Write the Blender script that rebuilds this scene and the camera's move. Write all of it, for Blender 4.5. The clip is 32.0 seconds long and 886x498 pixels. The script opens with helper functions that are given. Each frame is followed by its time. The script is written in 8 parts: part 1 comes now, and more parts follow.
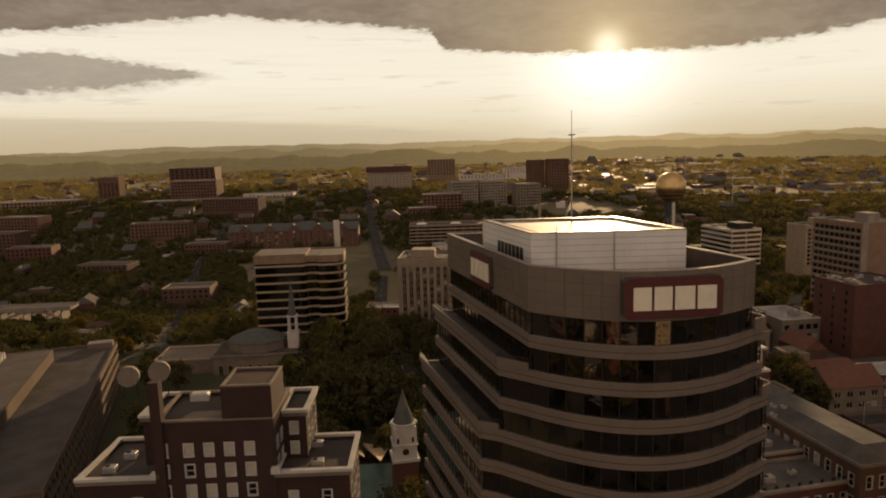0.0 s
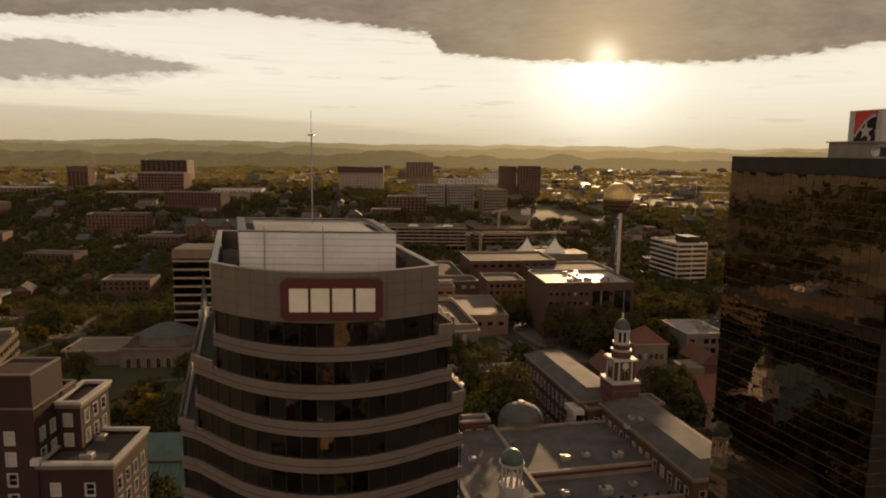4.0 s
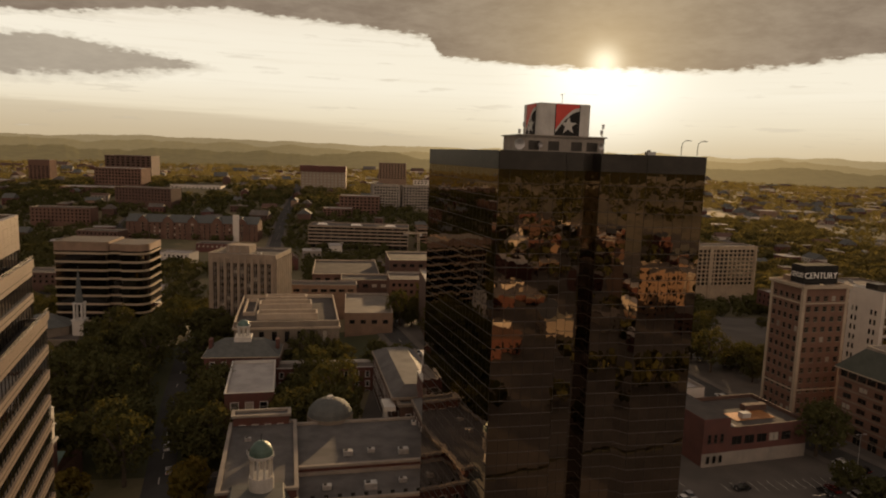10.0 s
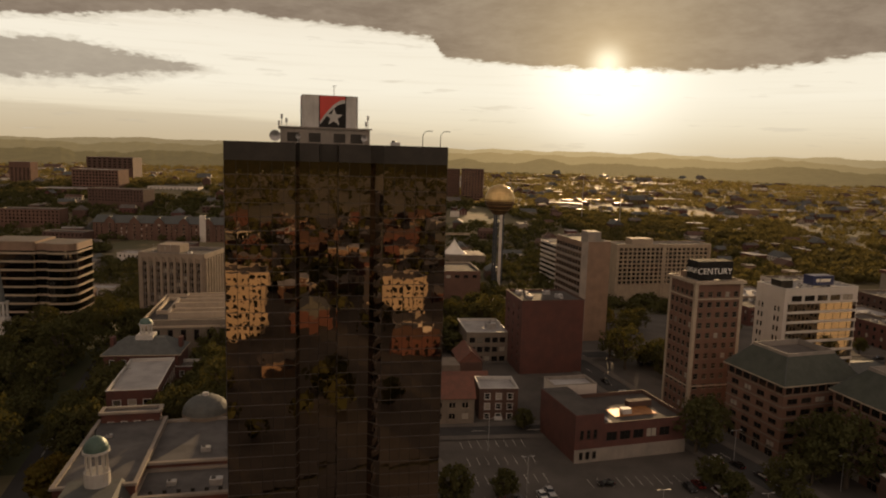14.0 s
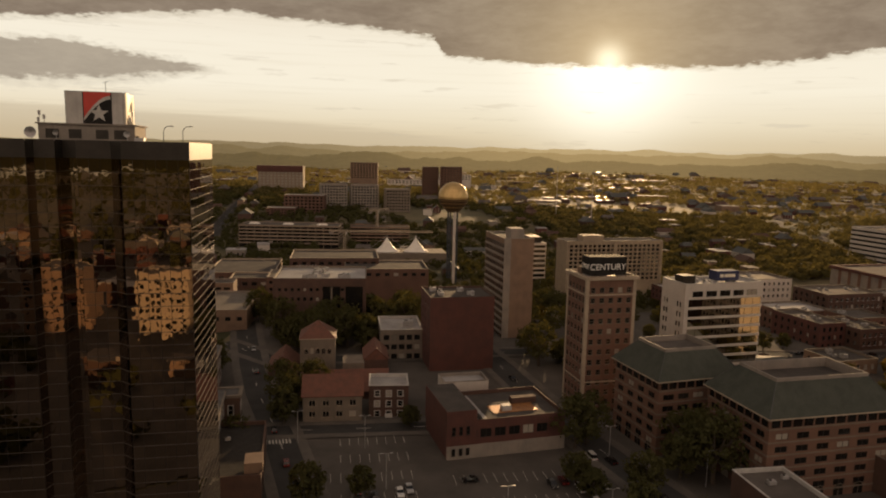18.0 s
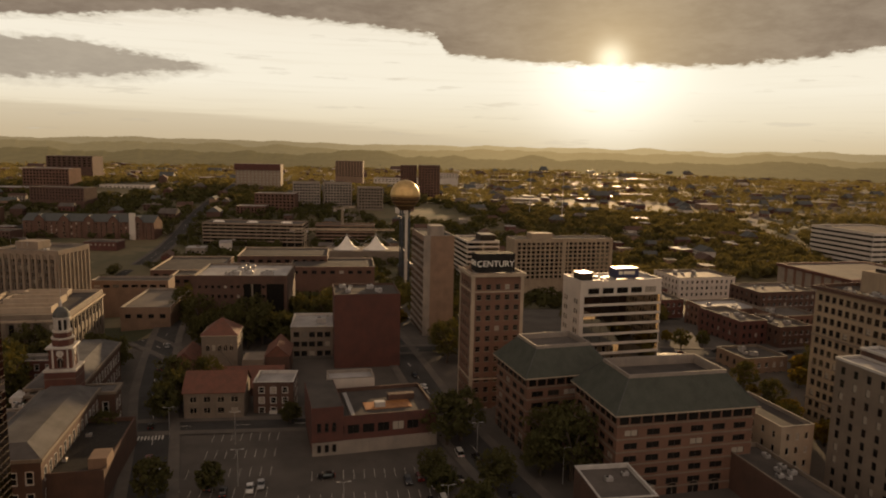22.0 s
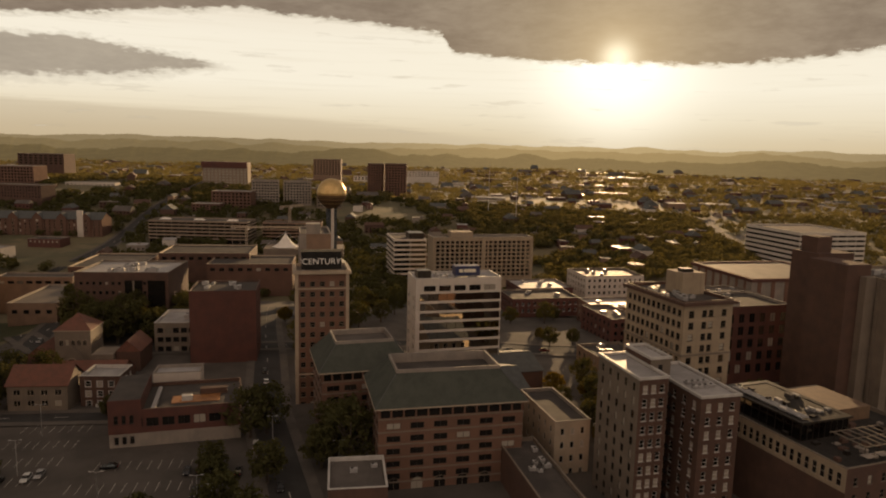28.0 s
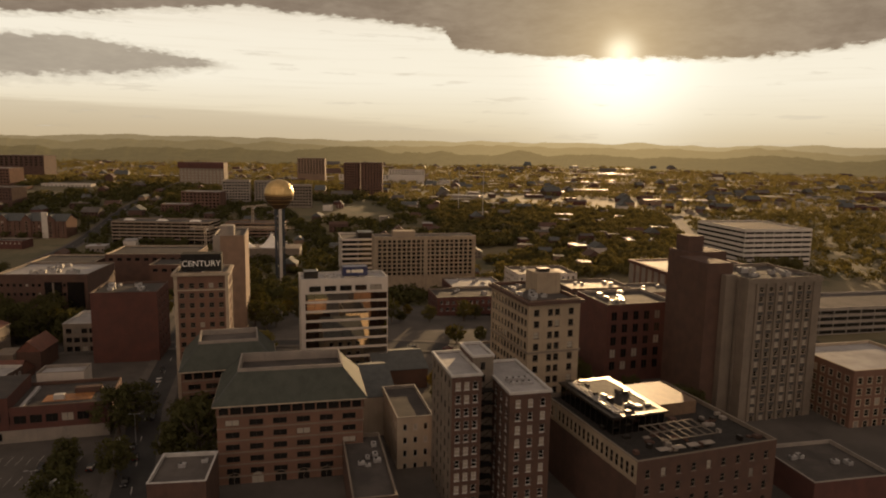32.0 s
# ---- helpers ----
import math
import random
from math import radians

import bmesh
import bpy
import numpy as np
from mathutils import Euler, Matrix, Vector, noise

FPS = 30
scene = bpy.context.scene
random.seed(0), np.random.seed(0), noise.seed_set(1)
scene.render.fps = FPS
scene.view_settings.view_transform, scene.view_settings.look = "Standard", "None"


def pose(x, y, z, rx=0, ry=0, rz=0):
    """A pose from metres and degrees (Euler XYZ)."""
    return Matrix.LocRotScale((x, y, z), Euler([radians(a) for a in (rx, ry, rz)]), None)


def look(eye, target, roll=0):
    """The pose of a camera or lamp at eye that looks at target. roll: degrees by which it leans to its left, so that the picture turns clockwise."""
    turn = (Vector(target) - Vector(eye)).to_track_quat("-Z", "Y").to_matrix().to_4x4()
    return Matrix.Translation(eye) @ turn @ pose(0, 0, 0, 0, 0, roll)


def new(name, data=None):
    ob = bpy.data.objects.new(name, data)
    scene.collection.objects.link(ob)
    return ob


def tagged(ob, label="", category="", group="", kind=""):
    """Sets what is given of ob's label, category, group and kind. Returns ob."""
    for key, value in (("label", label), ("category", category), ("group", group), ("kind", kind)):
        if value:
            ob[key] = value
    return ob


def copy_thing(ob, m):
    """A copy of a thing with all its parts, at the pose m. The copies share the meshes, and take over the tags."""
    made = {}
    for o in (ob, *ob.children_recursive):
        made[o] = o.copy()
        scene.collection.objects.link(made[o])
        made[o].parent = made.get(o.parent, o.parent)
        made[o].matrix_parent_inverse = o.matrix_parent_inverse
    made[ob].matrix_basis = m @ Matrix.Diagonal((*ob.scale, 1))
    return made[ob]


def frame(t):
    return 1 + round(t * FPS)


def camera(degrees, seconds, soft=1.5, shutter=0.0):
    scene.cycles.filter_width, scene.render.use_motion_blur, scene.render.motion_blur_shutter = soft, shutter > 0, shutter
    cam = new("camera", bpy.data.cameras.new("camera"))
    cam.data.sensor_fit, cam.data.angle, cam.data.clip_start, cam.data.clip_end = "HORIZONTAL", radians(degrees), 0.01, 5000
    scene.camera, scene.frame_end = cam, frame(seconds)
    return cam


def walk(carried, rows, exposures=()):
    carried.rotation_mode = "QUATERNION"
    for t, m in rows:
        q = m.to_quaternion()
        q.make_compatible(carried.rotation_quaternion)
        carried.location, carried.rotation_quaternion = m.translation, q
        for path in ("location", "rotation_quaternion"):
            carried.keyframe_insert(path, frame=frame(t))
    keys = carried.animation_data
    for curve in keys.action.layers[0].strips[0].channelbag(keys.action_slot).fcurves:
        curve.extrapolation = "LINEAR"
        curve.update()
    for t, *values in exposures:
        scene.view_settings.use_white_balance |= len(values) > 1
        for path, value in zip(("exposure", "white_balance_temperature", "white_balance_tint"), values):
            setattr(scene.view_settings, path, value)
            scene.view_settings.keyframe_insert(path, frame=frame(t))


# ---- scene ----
cam = camera(66.0, 32.0, soft=2.0)
PATH = [
    (0, pose(0.54, -0.01, 87.20, 81.55, 1.62, 0.98)),
    (1, pose(8.25, 0.17, 87.07, 81.64, 0.86, 0.88)),
    (2, pose(16.31, 0.40, 86.87, 81.73, 0.44, 0.76)),
    (3, pose(24.97, 0.66, 86.70, 81.77, -0.17, 0.60)),
    (5.5, pose(47.61, 0.64, 86.38, 81.89, -1.46, 0.42)),
    (6, pose(52.07, 0.63, 86.34, 81.88, -1.68, 0.37)),
    (7, pose(60.71, 0.98, 86.10, 81.92, -1.85, 0.32)),
    (8, pose(69.36, 1.01, 85.87, 81.98, -1.76, 0.31)),
    (9, pose(78.15, 1.05, 85.66, 82.04, -1.95, 0.30)),
    (11, pose(96.31, 0.96, 85.37, 82.09, -1.83, 0.33)),
    (13, pose(114.98, 1.10, 85.21, 82.15, -1.76, 0.52)),
    (14.5, pose(129.15, 1.44, 85.24, 82.14, -1.56, 0.63)),
    (17, pose(152.06, 1.92, 85.45, 82.06, -1.33, 0.70)),
    (19, pose(170.59, 2.46, 85.60, 82.00, -1.22, 0.77)),
    (20, pose(180.12, 2.84, 85.58, 81.97, -1.34, 0.85)),
    (21, pose(189.75, 2.97, 85.61, 81.92, -1.27, 0.88)),
    (23, pose(209.47, 2.39, 85.86, 81.91, -1.29, 1.03)),
    (25, pose(229.30, 1.38, 86.27, 81.85, -1.40, 1.11)),
    (27.5, pose(254.81, -0.06, 87.33, 81.75, -1.43, 1.32)),
    (28, pose(260.10, -0.47, 87.63, 81.76, -1.39, 1.39)),
    (30, pose(281.71, -2.65, 89.12, 81.66, -1.29, 1.56)),
    (31, pose(293.20, -3.98, 89.98, 81.54, -1.15, 1.66)),
    (32, pose(305.00, -5.37, 90.90, 81.50, -0.92, 1.69)),
]
walk(cam, PATH)

# ---------------------------------------------------------------- light
SUN_AZ, SUN_EL = radians(12.4), radians(7.5)
SUN_DIR = Vector((math.sin(SUN_AZ) * math.cos(SUN_EL), math.cos(SUN_AZ) * math.cos(SUN_EL), math.sin(SUN_EL)))
sun_data = bpy.data.lights.new("sun", "SUN")
sun_data.energy, sun_data.angle, sun_data.color = 5.0, radians(0.6), (1.0, 0.64, 0.32)
sun = new("sun", sun_data)
sun.matrix_world = look(SUN_DIR * 400, (0, 0, 0))


class Nodes:
    """Small helper round a node tree."""

    def __init__(self, tree):
        self.t = tree
        tree.nodes.clear()

    def add(self, kind):
        return self.t.nodes.new(kind)

    def link(self, a, b):
        self.t.links.new(a, b)

    def put(self, socket, v):
        if isinstance(v, bpy.types.NodeSocket):
            self.link(v, socket)
        else:
            socket.default_value = v

    def math(self, op, a, b=0.0, c=0.0, clamp=False):
        n = self.add("ShaderNodeMath")
        n.operation, n.use_clamp = op, clamp
        for s, v in zip(n.inputs, (a, b, c)):
            self.put(s, v)
        return n.outputs[0]

    def smooth(self, v, lo, hi, a=0.0, b=1.0):
        n = self.add("ShaderNodeMapRange")
        n.interpolation_type = "SMOOTHSTEP"
        for s, w in zip(n.inputs[:5], (v, lo, hi, a, b)):
            self.put(s, w)
        return n.outputs[0]

    def mix(self, f, a, b, blend="MIX"):
        n = self.add("ShaderNodeMix")
        n.data_type, n.blend_type = "RGBA", blend
        self.put(n.inputs[0], f)
        for s, v in ((n.inputs[6], a), (n.inputs[7], b)):
            self.put(s, (*v, 1.0) if isinstance(v, tuple) and len(v) == 3 else v)
        return n.outputs[2]

    def noise(self, vec, scale, detail=4.0, rough=0.55, distort=0.0):
        n = self.add("ShaderNodeTexNoise")
        if vec is not None:
            self.link(vec, n.inputs["Vector"])
        n.inputs["Scale"].default_value, n.inputs["Detail"].default_value = scale, detail
        n.inputs["Roughness"].default_value, n.inputs["Distortion"].default_value = rough, distort
        return n.outputs[0]

    def ramp(self, v, stops):
        n = self.add("ShaderNodeValToRGB")
        el = n.color_ramp.elements
        while len(el) < len(stops):
            el.new(0.5)
        for e, (p, c) in zip(el, stops):
            e.position = p
            e.color = (*c, 1) if isinstance(c, tuple) else (c, c, c, 1)
        self.put(n.inputs[0], v)
        return n.outputs[0]

    def vec(self, x, y, z=0.0):
        n = self.add("ShaderNodeCombineXYZ")
        for s, v in zip(n.inputs, (x, y, z)):
            self.put(s, v)
        return n.outputs[0]


def make_sky():
    world = bpy.data.worlds.new("evening_sky")
    scene.world = world
    world.use_nodes = True
    n = Nodes(world.node_tree)
    tc = n.add("ShaderNodeTexCoord").outputs["Generated"]
    sep = n.add("ShaderNodeSeparateXYZ")
    n.link(tc, sep.inputs[0])
    dx, dy, dz = sep.outputs
    az = n.math("MULTIPLY", n.math("ARCTAN2", dx, dy), 180 / math.pi)
    el = n.math("MULTIPLY", n.math("ARCSINE", dz), 180 / math.pi)
    u = n.math("MULTIPLY_ADD", az, 1 / 70, 0.5, clamp=True)
    flat = n.vec(n.math("MULTIPLY", az, 0.07), n.math("MULTIPLY", el, 0.20), 0.0)
    puff = n.noise(flat, 3.2, 7, 0.62, 0.3)
    fine = n.noise(flat, 14.0, 5, 0.6)
    streak = n.noise(n.vec(n.math("MULTIPLY", az, 0.03), n.math("MULTIPLY", el, 0.9), 0.0), 3.0, 5, 0.55)
    # nearness to the sun
    d = n.add("ShaderNodeVectorMath")
    d.operation = "DOT_PRODUCT"
    n.link(tc, d.inputs[0])
    d.inputs[1].default_value = SUN_DIR
    near = n.math("MULTIPLY", n.math("ARCCOSINE", d.outputs["Value"]), 180 / math.pi)
    glow = n.math("POWER", 2.718, n.math("MULTIPLY", n.math("MULTIPLY", near, near), -1 / 26.0))
    wide = n.math("POWER", 2.718, n.math("MULTIPLY", near, -1 / 15.0))
    core = n.math("POWER", 2.718, n.math("MULTIPLY", n.math("MULTIPLY", near, near), -1 / 1.5))
    # bright veil under the cloud deck
    veil = n.ramp(n.math("MULTIPLY", el, 1 / 12.0, clamp=True), (
        (0.0, (0.60, 0.45, 0.25)), (0.10, (0.66, 0.53, 0.34)), (0.22, (0.80, 0.69, 0.50)), (0.42, (0.93, 0.85, 0.69)), (0.7, (0.92, 0.84, 0.69)), (1.0, (0.80, 0.70, 0.56))))
    veil = n.mix(n.smooth(streak, 0.50, 0.76, 0.0, 0.16), veil, (0.56, 0.46, 0.32))
    # a long low layer of far cloud, higher on one side
    low_top = n.math("MULTIPLY", n.ramp(u, ((0.0, 3.1 / 20), (0.25, 2.7 / 20), (0.40, 2.0 / 20), (0.53, 1.1 / 20), (0.62, 0.5 / 20))), 20.0)
    low_top = n.math("ADD", low_top, n.math("MULTIPLY_ADD", streak, 1.3, -0.65))
    veil = n.mix(n.smooth(n.math("SUBTRACT", low_top, el), -0.25, 0.55, 0.0, 0.50), veil, (0.50, 0.40, 0.27))
    veil = n.mix(n.math("MULTIPLY", wide, 0.42, clamp=True), veil, (1.0, 0.90, 0.68))
    veil = n.mix(n.math("MULTIPLY", glow, 0.95, clamp=True), veil, (1.45, 1.36, 1.15))
    # clouds: one deck overhead with a ragged lower rim, one long bank to the left
    rim = n.math("MULTIPLY", n.ramp(u, (
        (0.03, 8.4 / 20), (0.20, 9.7 / 20), (0.255, 10.2 / 20), (0.31, 9.8 / 20), (0.40, 9.5 / 20), (0.478, 8.95 / 20), (0.490, 7.5 / 20),
        (0.565, 7.2 / 20), (0.63, 6.85 / 20), (0.777, 6.65 / 20), (0.866, 6.85 / 20), (0.96, 7.6 / 20))), 20.0)
    rough_rim = n.math("ADD", n.math("ADD", rim, n.math("MULTIPLY_ADD", fine, 1.1, -0.55)), n.math("MULTIPLY_ADD", puff, 0.9, -0.45))
    deck = n.smooth(n.math("SUBTRACT", el, rough_rim), -0.08, 0.50)
    top2 = n.math("MULTIPLY", n.ramp(u, ((0.0, 7.6 / 20), (0.09, 7.7 / 20), (0.13, 7.3 / 20), (0.205, 6.7 / 20), (0.25, 5.8 / 20))), 20.0)
    low2 = n.math("MULTIPLY", n.ramp(u, ((0.0, 3.9 / 20), (0.12, 4.5 / 20), (0.20, 5.3 / 20), (0.26, 6.0 / 20))), 20.0)
    jitter = n.math("ADD", n.math("MULTIPLY_ADD", fine, 1.5, -0.75), n.math("MULTIPLY_ADD", puff, 0.8, -0.4))
    bank = n.math("MULTIPLY", n.smooth(n.math("SUBTRACT", n.math("ADD", top2, jitter), el), -0.1, 0.5),
                  n.smooth(n.math("SUBTRACT", el, n.math("ADD", low2, jitter)), -0.3, 0.8))
    wisp = n.math("MULTIPLY", n.smooth(n.noise(n.vec(n.math("MULTIPLY", az, 0.08), n.math("MULTIPLY", el, 0.75), 3.1), 2.2, 6, 0.6), 0.60, 0.72), 0.5)
    cover = n.math("MAXIMUM", n.math("MAXIMUM", deck, n.math("MULTIPLY", bank, 0.92)), wisp)
    body_tone = n.math("ADD", n.math("MULTIPLY", puff, 0.7), n.math("MULTIPLY", fine, 0.3))
    cloud = n.mix(n.smooth(body_tone, 0.30, 0.70), (0.215, 0.162, 0.118), (0.315, 0.248, 0.182))
    # thin rims let the light through
    edge = n.math("MULTIPLY", n.math("MULTIPLY", cover, n.math("SUBTRACT", 1.0, cover)), 2.2, clamp=True)
    cloud = n.mix(edge, cloud, (0.95, 0.86, 0.68))
    cloud = n.mix(n.math("MULTIPLY", n.math("POWER", 2.718, n.math("MULTIPLY", near, -1 / 6.0)), 0.80, clamp=True), cloud, (0.82, 0.60, 0.32))
    cloud = n.mix(n.math("MULTIPLY", core, 0.80, clamp=True), cloud, (1.45, 1.26, 0.90))
    # out of view: the deck breaks up and pales behind the viewer
    sky = n.add("ShaderNodeTexSky")
    sky.sky_type, sky.sun_disc, sky.sun_elevation, sky.sun_rotation = "NISHITA", False, SUN_EL, SUN_AZ
    clear = n.mix(1.0, sky.outputs[0], (0.26, 0.195, 0.165), "MULTIPLY")
    high = n.smooth(el, 14.0, 40.0)
    gaps = n.math("MULTIPLY", n.smooth(n.noise(tc, 2.6, 6, 0.6), 0.42, 0.62), high)
    cloud = n.mix(n.math("MULTIPLY", gaps, 0.75), cloud, clear)
    cloud = n.mix(n.smooth(dy, 0.15, -0.8, 0.0, 0.8), cloud, (0.90, 0.655, 0.50))
    colour = n.mix(cover, veil, cloud)
    bg = n.add("ShaderNodeBackground")
    n.link(colour, bg.inputs[0])
    bg.inputs[1].default_value = 0.92
    n.link(bg.outputs[0], n.add("ShaderNodeOutputWorld").inputs[0])


make_sky()
scene.view_settings.exposure = 0.14

# ---------------------------------------------------------------- materials
def mat(name, a, b=None, scale=0.35, rough=0.75, metal=0.0, bump=0.0, fine=6.0, spec=0.4, streak=0.0, vary=0.0):
    """A surface of two tones, mixed by a coarse and a fine noise, with rain streaks and piece-to-piece change where asked."""
    m = bpy.data.materials.new(name)
    m.use_nodes = True
    n = Nodes(m.node_tree)
    pos = n.add("ShaderNodeNewGeometry").outputs["Position"]
    b = b or tuple(c * 0.72 for c in a)
    coarse = n.noise(pos, scale, 5, 0.6)
    small = n.noise(pos, fine, 4, 0.65)
    f = n.math("ADD", n.math("MULTIPLY", coarse, 0.65), n.math("MULTIPLY", small, 0.35))
    colour = n.mix(n.smooth(f, 0.36, 0.66), a, b)
    if streak:
        mp = n.add("ShaderNodeMapping")
        n.link(pos, mp.inputs[0])
        mp.inputs["Scale"].default_value = (1.3, 1.3, 0.07)
        s = n.smooth(n.noise(mp.outputs[0], 1.0, 4, 0.6), 0.50, 0.78, 0.0, streak)
        colour = n.mix(s, colour, tuple(c * 0.42 for c in a))
    if vary:
        r = n.add("ShaderNodeObjectInfo").outputs["Random"]
        colour = n.mix(n.math("MULTIPLY", r, vary), colour, tuple(c * 0.4 for c in a))
    p = n.add("ShaderNodeBsdfPrincipled")
    n.link(colour, p.inputs["Base Color"])
    n.link(n.smooth(small, 0.2, 0.8, max(0.02, rough - 0.1), min(1.0, rough + 0.1)), p.inputs["Roughness"])
    p.inputs["Metallic"].default_value = metal
    p.inputs["Specular IOR Level"].default_value = spec
    if bump:
        bn = n.add("ShaderNodeBump")
        bn.inputs["Strength"].default_value, bn.inputs["Distance"].default_value = bump, 0.08
        n.link(small, bn.inputs["Height"])
        n.link(bn.outputs[0], p.inputs["Normal"])
    n.link(p.outputs[0], n.add("ShaderNodeOutputMaterial").inputs[0])
    return m


def window_glass(name, dark=(0.012, 0.011, 0.010), pale=(0.42, 0.38, 0.32), share=0.35, rough=0.07):
    """Panes: dark rooms behind most of them, drawn blinds behind some."""
    m = bpy.data.materials.new(name)
    m.use_nodes = True
    n = Nodes(m.node_tree)
    r = n.add("ShaderNodeObjectInfo").outputs["Random"]
    p = n.add("ShaderNodeBsdfPrincipled")
    n.link(n.mix(n.smooth(r, 1.0 - share, 1.02 - share, 0.0, 0.75), dark, pale), p.inputs["Base Color"])
    p.inputs["Roughness"].default_value = rough
    p.inputs["Specular IOR Level"].default_value = 0.6
    pos = n.add("ShaderNodeNewGeometry").outputs["Position"]
    bn = n.add("ShaderNodeBump")
    bn.inputs["Strength"].default_value, bn.inputs["Distance"].default_value = 0.12, 0.03
    n.link(n.noise(pos, 0.7, 2), bn.inputs["Height"])
    n.link(bn.outputs[0], p.inputs["Normal"])
    n.link(p.outputs[0], n.add("ShaderNodeOutputMaterial").inputs[0])
    return m


def mirror_glass(name, tint, rough=0.025, wave=0.25):
    m = bpy.data.materials.new(name)
    m.use_nodes = True
    n = Nodes(m.node_tree)
    p = n.add("ShaderNodeBsdfPrincipled")
    g = n.add("ShaderNodeNewGeometry")
    n.link(n.mix(n.math("MULTIPLY", g.outputs["Random Per Island"], 0.25), tint, tuple(c * 0.55 for c in tint)), p.inputs["Base Color"])
    p.inputs["Metallic"].default_value = 1.0
    p.inputs["Roughness"].default_value = rough
    bn = n.add("ShaderNodeBump")
    bn.inputs["Strength"].default_value, bn.inputs["Distance"].default_value = wave, 0.05
    n.link(n.noise(g.outputs["Position"], 0.45, 2), bn.inputs["Height"])
    n.link(bn.outputs[0], p.inputs["Normal"])
    n.link(p.outputs[0], n.add("ShaderNodeOutputMaterial").inputs[0])
    return m


def leaf_mat(name, a, b, through_share=0.5, lit=(1.5, 1.25, 0.55)):
    m = bpy.data.materials.new(name)
    m.use_nodes = True
    n = Nodes(m.node_tree)
    g = n.add("ShaderNodeNewGeometry")
    r = n.add("ShaderNodeObjectInfo").outputs["Random"]
    f = n.math("ADD", n.math("MULTIPLY", g.outputs["Random Per Island"], 0.6), n.math("MULTIPLY", r, 0.4))
    c = n.mix(f, a, b)
    d = n.add("ShaderNodeBsdfDiffuse")
    t = n.add("ShaderNodeBsdfTranslucent")
    n.link(c, d.inputs[0])
    n.link(n.mix(1.0, c, lit, "MULTIPLY"), t.inputs[0])
    x = n.add("ShaderNodeMixShader")
    x.inputs[0].default_value = through_share
    n.link(d.outputs[0], x.inputs[1])
    n.link(t.outputs[0], x.inputs[2])
    n.link(x.outputs[0], n.add("ShaderNodeOutputMaterial").inputs[0])
    return m


def land_mat():
    """Open ground: grass, dry fields, bare lots and woodland floor."""
    m = bpy.data.materials.new("land")
    m.use_nodes = True
    n = Nodes(m.node_tree)
    pos = n.add("ShaderNodeNewGeometry").outputs["Position"]
    c = n.mix(n.smooth(n.noise(pos, 0.004, 6, 0.6), 0.4, 0.6), (0.095, 0.084, 0.040), (0.16, 0.130, 0.070))
    c = n.mix(n.smooth(n.noise(pos, 0.02, 5, 0.6), 0.5, 0.62, 0, 0.7), c, (0.05, 0.055, 0.022))
    c = n.mix(n.smooth(n.noise(pos, 0.9, 4), 0.4, 0.7, 0, 0.4), c, (0.12, 0.10, 0.06))
    p = n.add("ShaderNodeBsdfPrincipled")
    n.link(c, p.inputs["Base Color"])
    p.inputs["Roughness"].default_value = 0.9
    n.link(p.outputs[0], n.add("ShaderNodeOutputMaterial").inputs[0])
    return m


def hazed_hill_mat(name, base, air, share):
    """Wooded ridges kilometres away; evening haze is painted in as emission."""
    m = bpy.data.materials.new(name)
    m.use_nodes = True
    n = Nodes(m.node_tree)
    pos = n.add("ShaderNodeNewGeometry").outputs["Position"]
    c = n.mix(n.smooth(n.noise(pos, 0.02, 6, 0.65), 0.35, 0.65), base, tuple(v * 0.6 for v in base))
    p = n.add("ShaderNodeBsdfPrincipled")
    n.link(c, p.inputs["Base Color"])
    p.inputs["Roughness"].default_value = 1.0
    p.inputs["Specular IOR Level"].default_value = 0.0
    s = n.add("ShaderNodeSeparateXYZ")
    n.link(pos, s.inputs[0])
    # haze glow in the emission grows towards the bearing of the sun
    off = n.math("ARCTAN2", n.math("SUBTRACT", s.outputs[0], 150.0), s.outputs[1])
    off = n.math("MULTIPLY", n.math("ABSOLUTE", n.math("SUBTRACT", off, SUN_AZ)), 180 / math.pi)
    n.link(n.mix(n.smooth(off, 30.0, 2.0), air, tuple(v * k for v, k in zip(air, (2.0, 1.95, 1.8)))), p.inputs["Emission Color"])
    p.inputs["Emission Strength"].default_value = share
    n.link(p.outputs[0], n.add("ShaderNodeOutputMaterial").inputs[0])
    return m


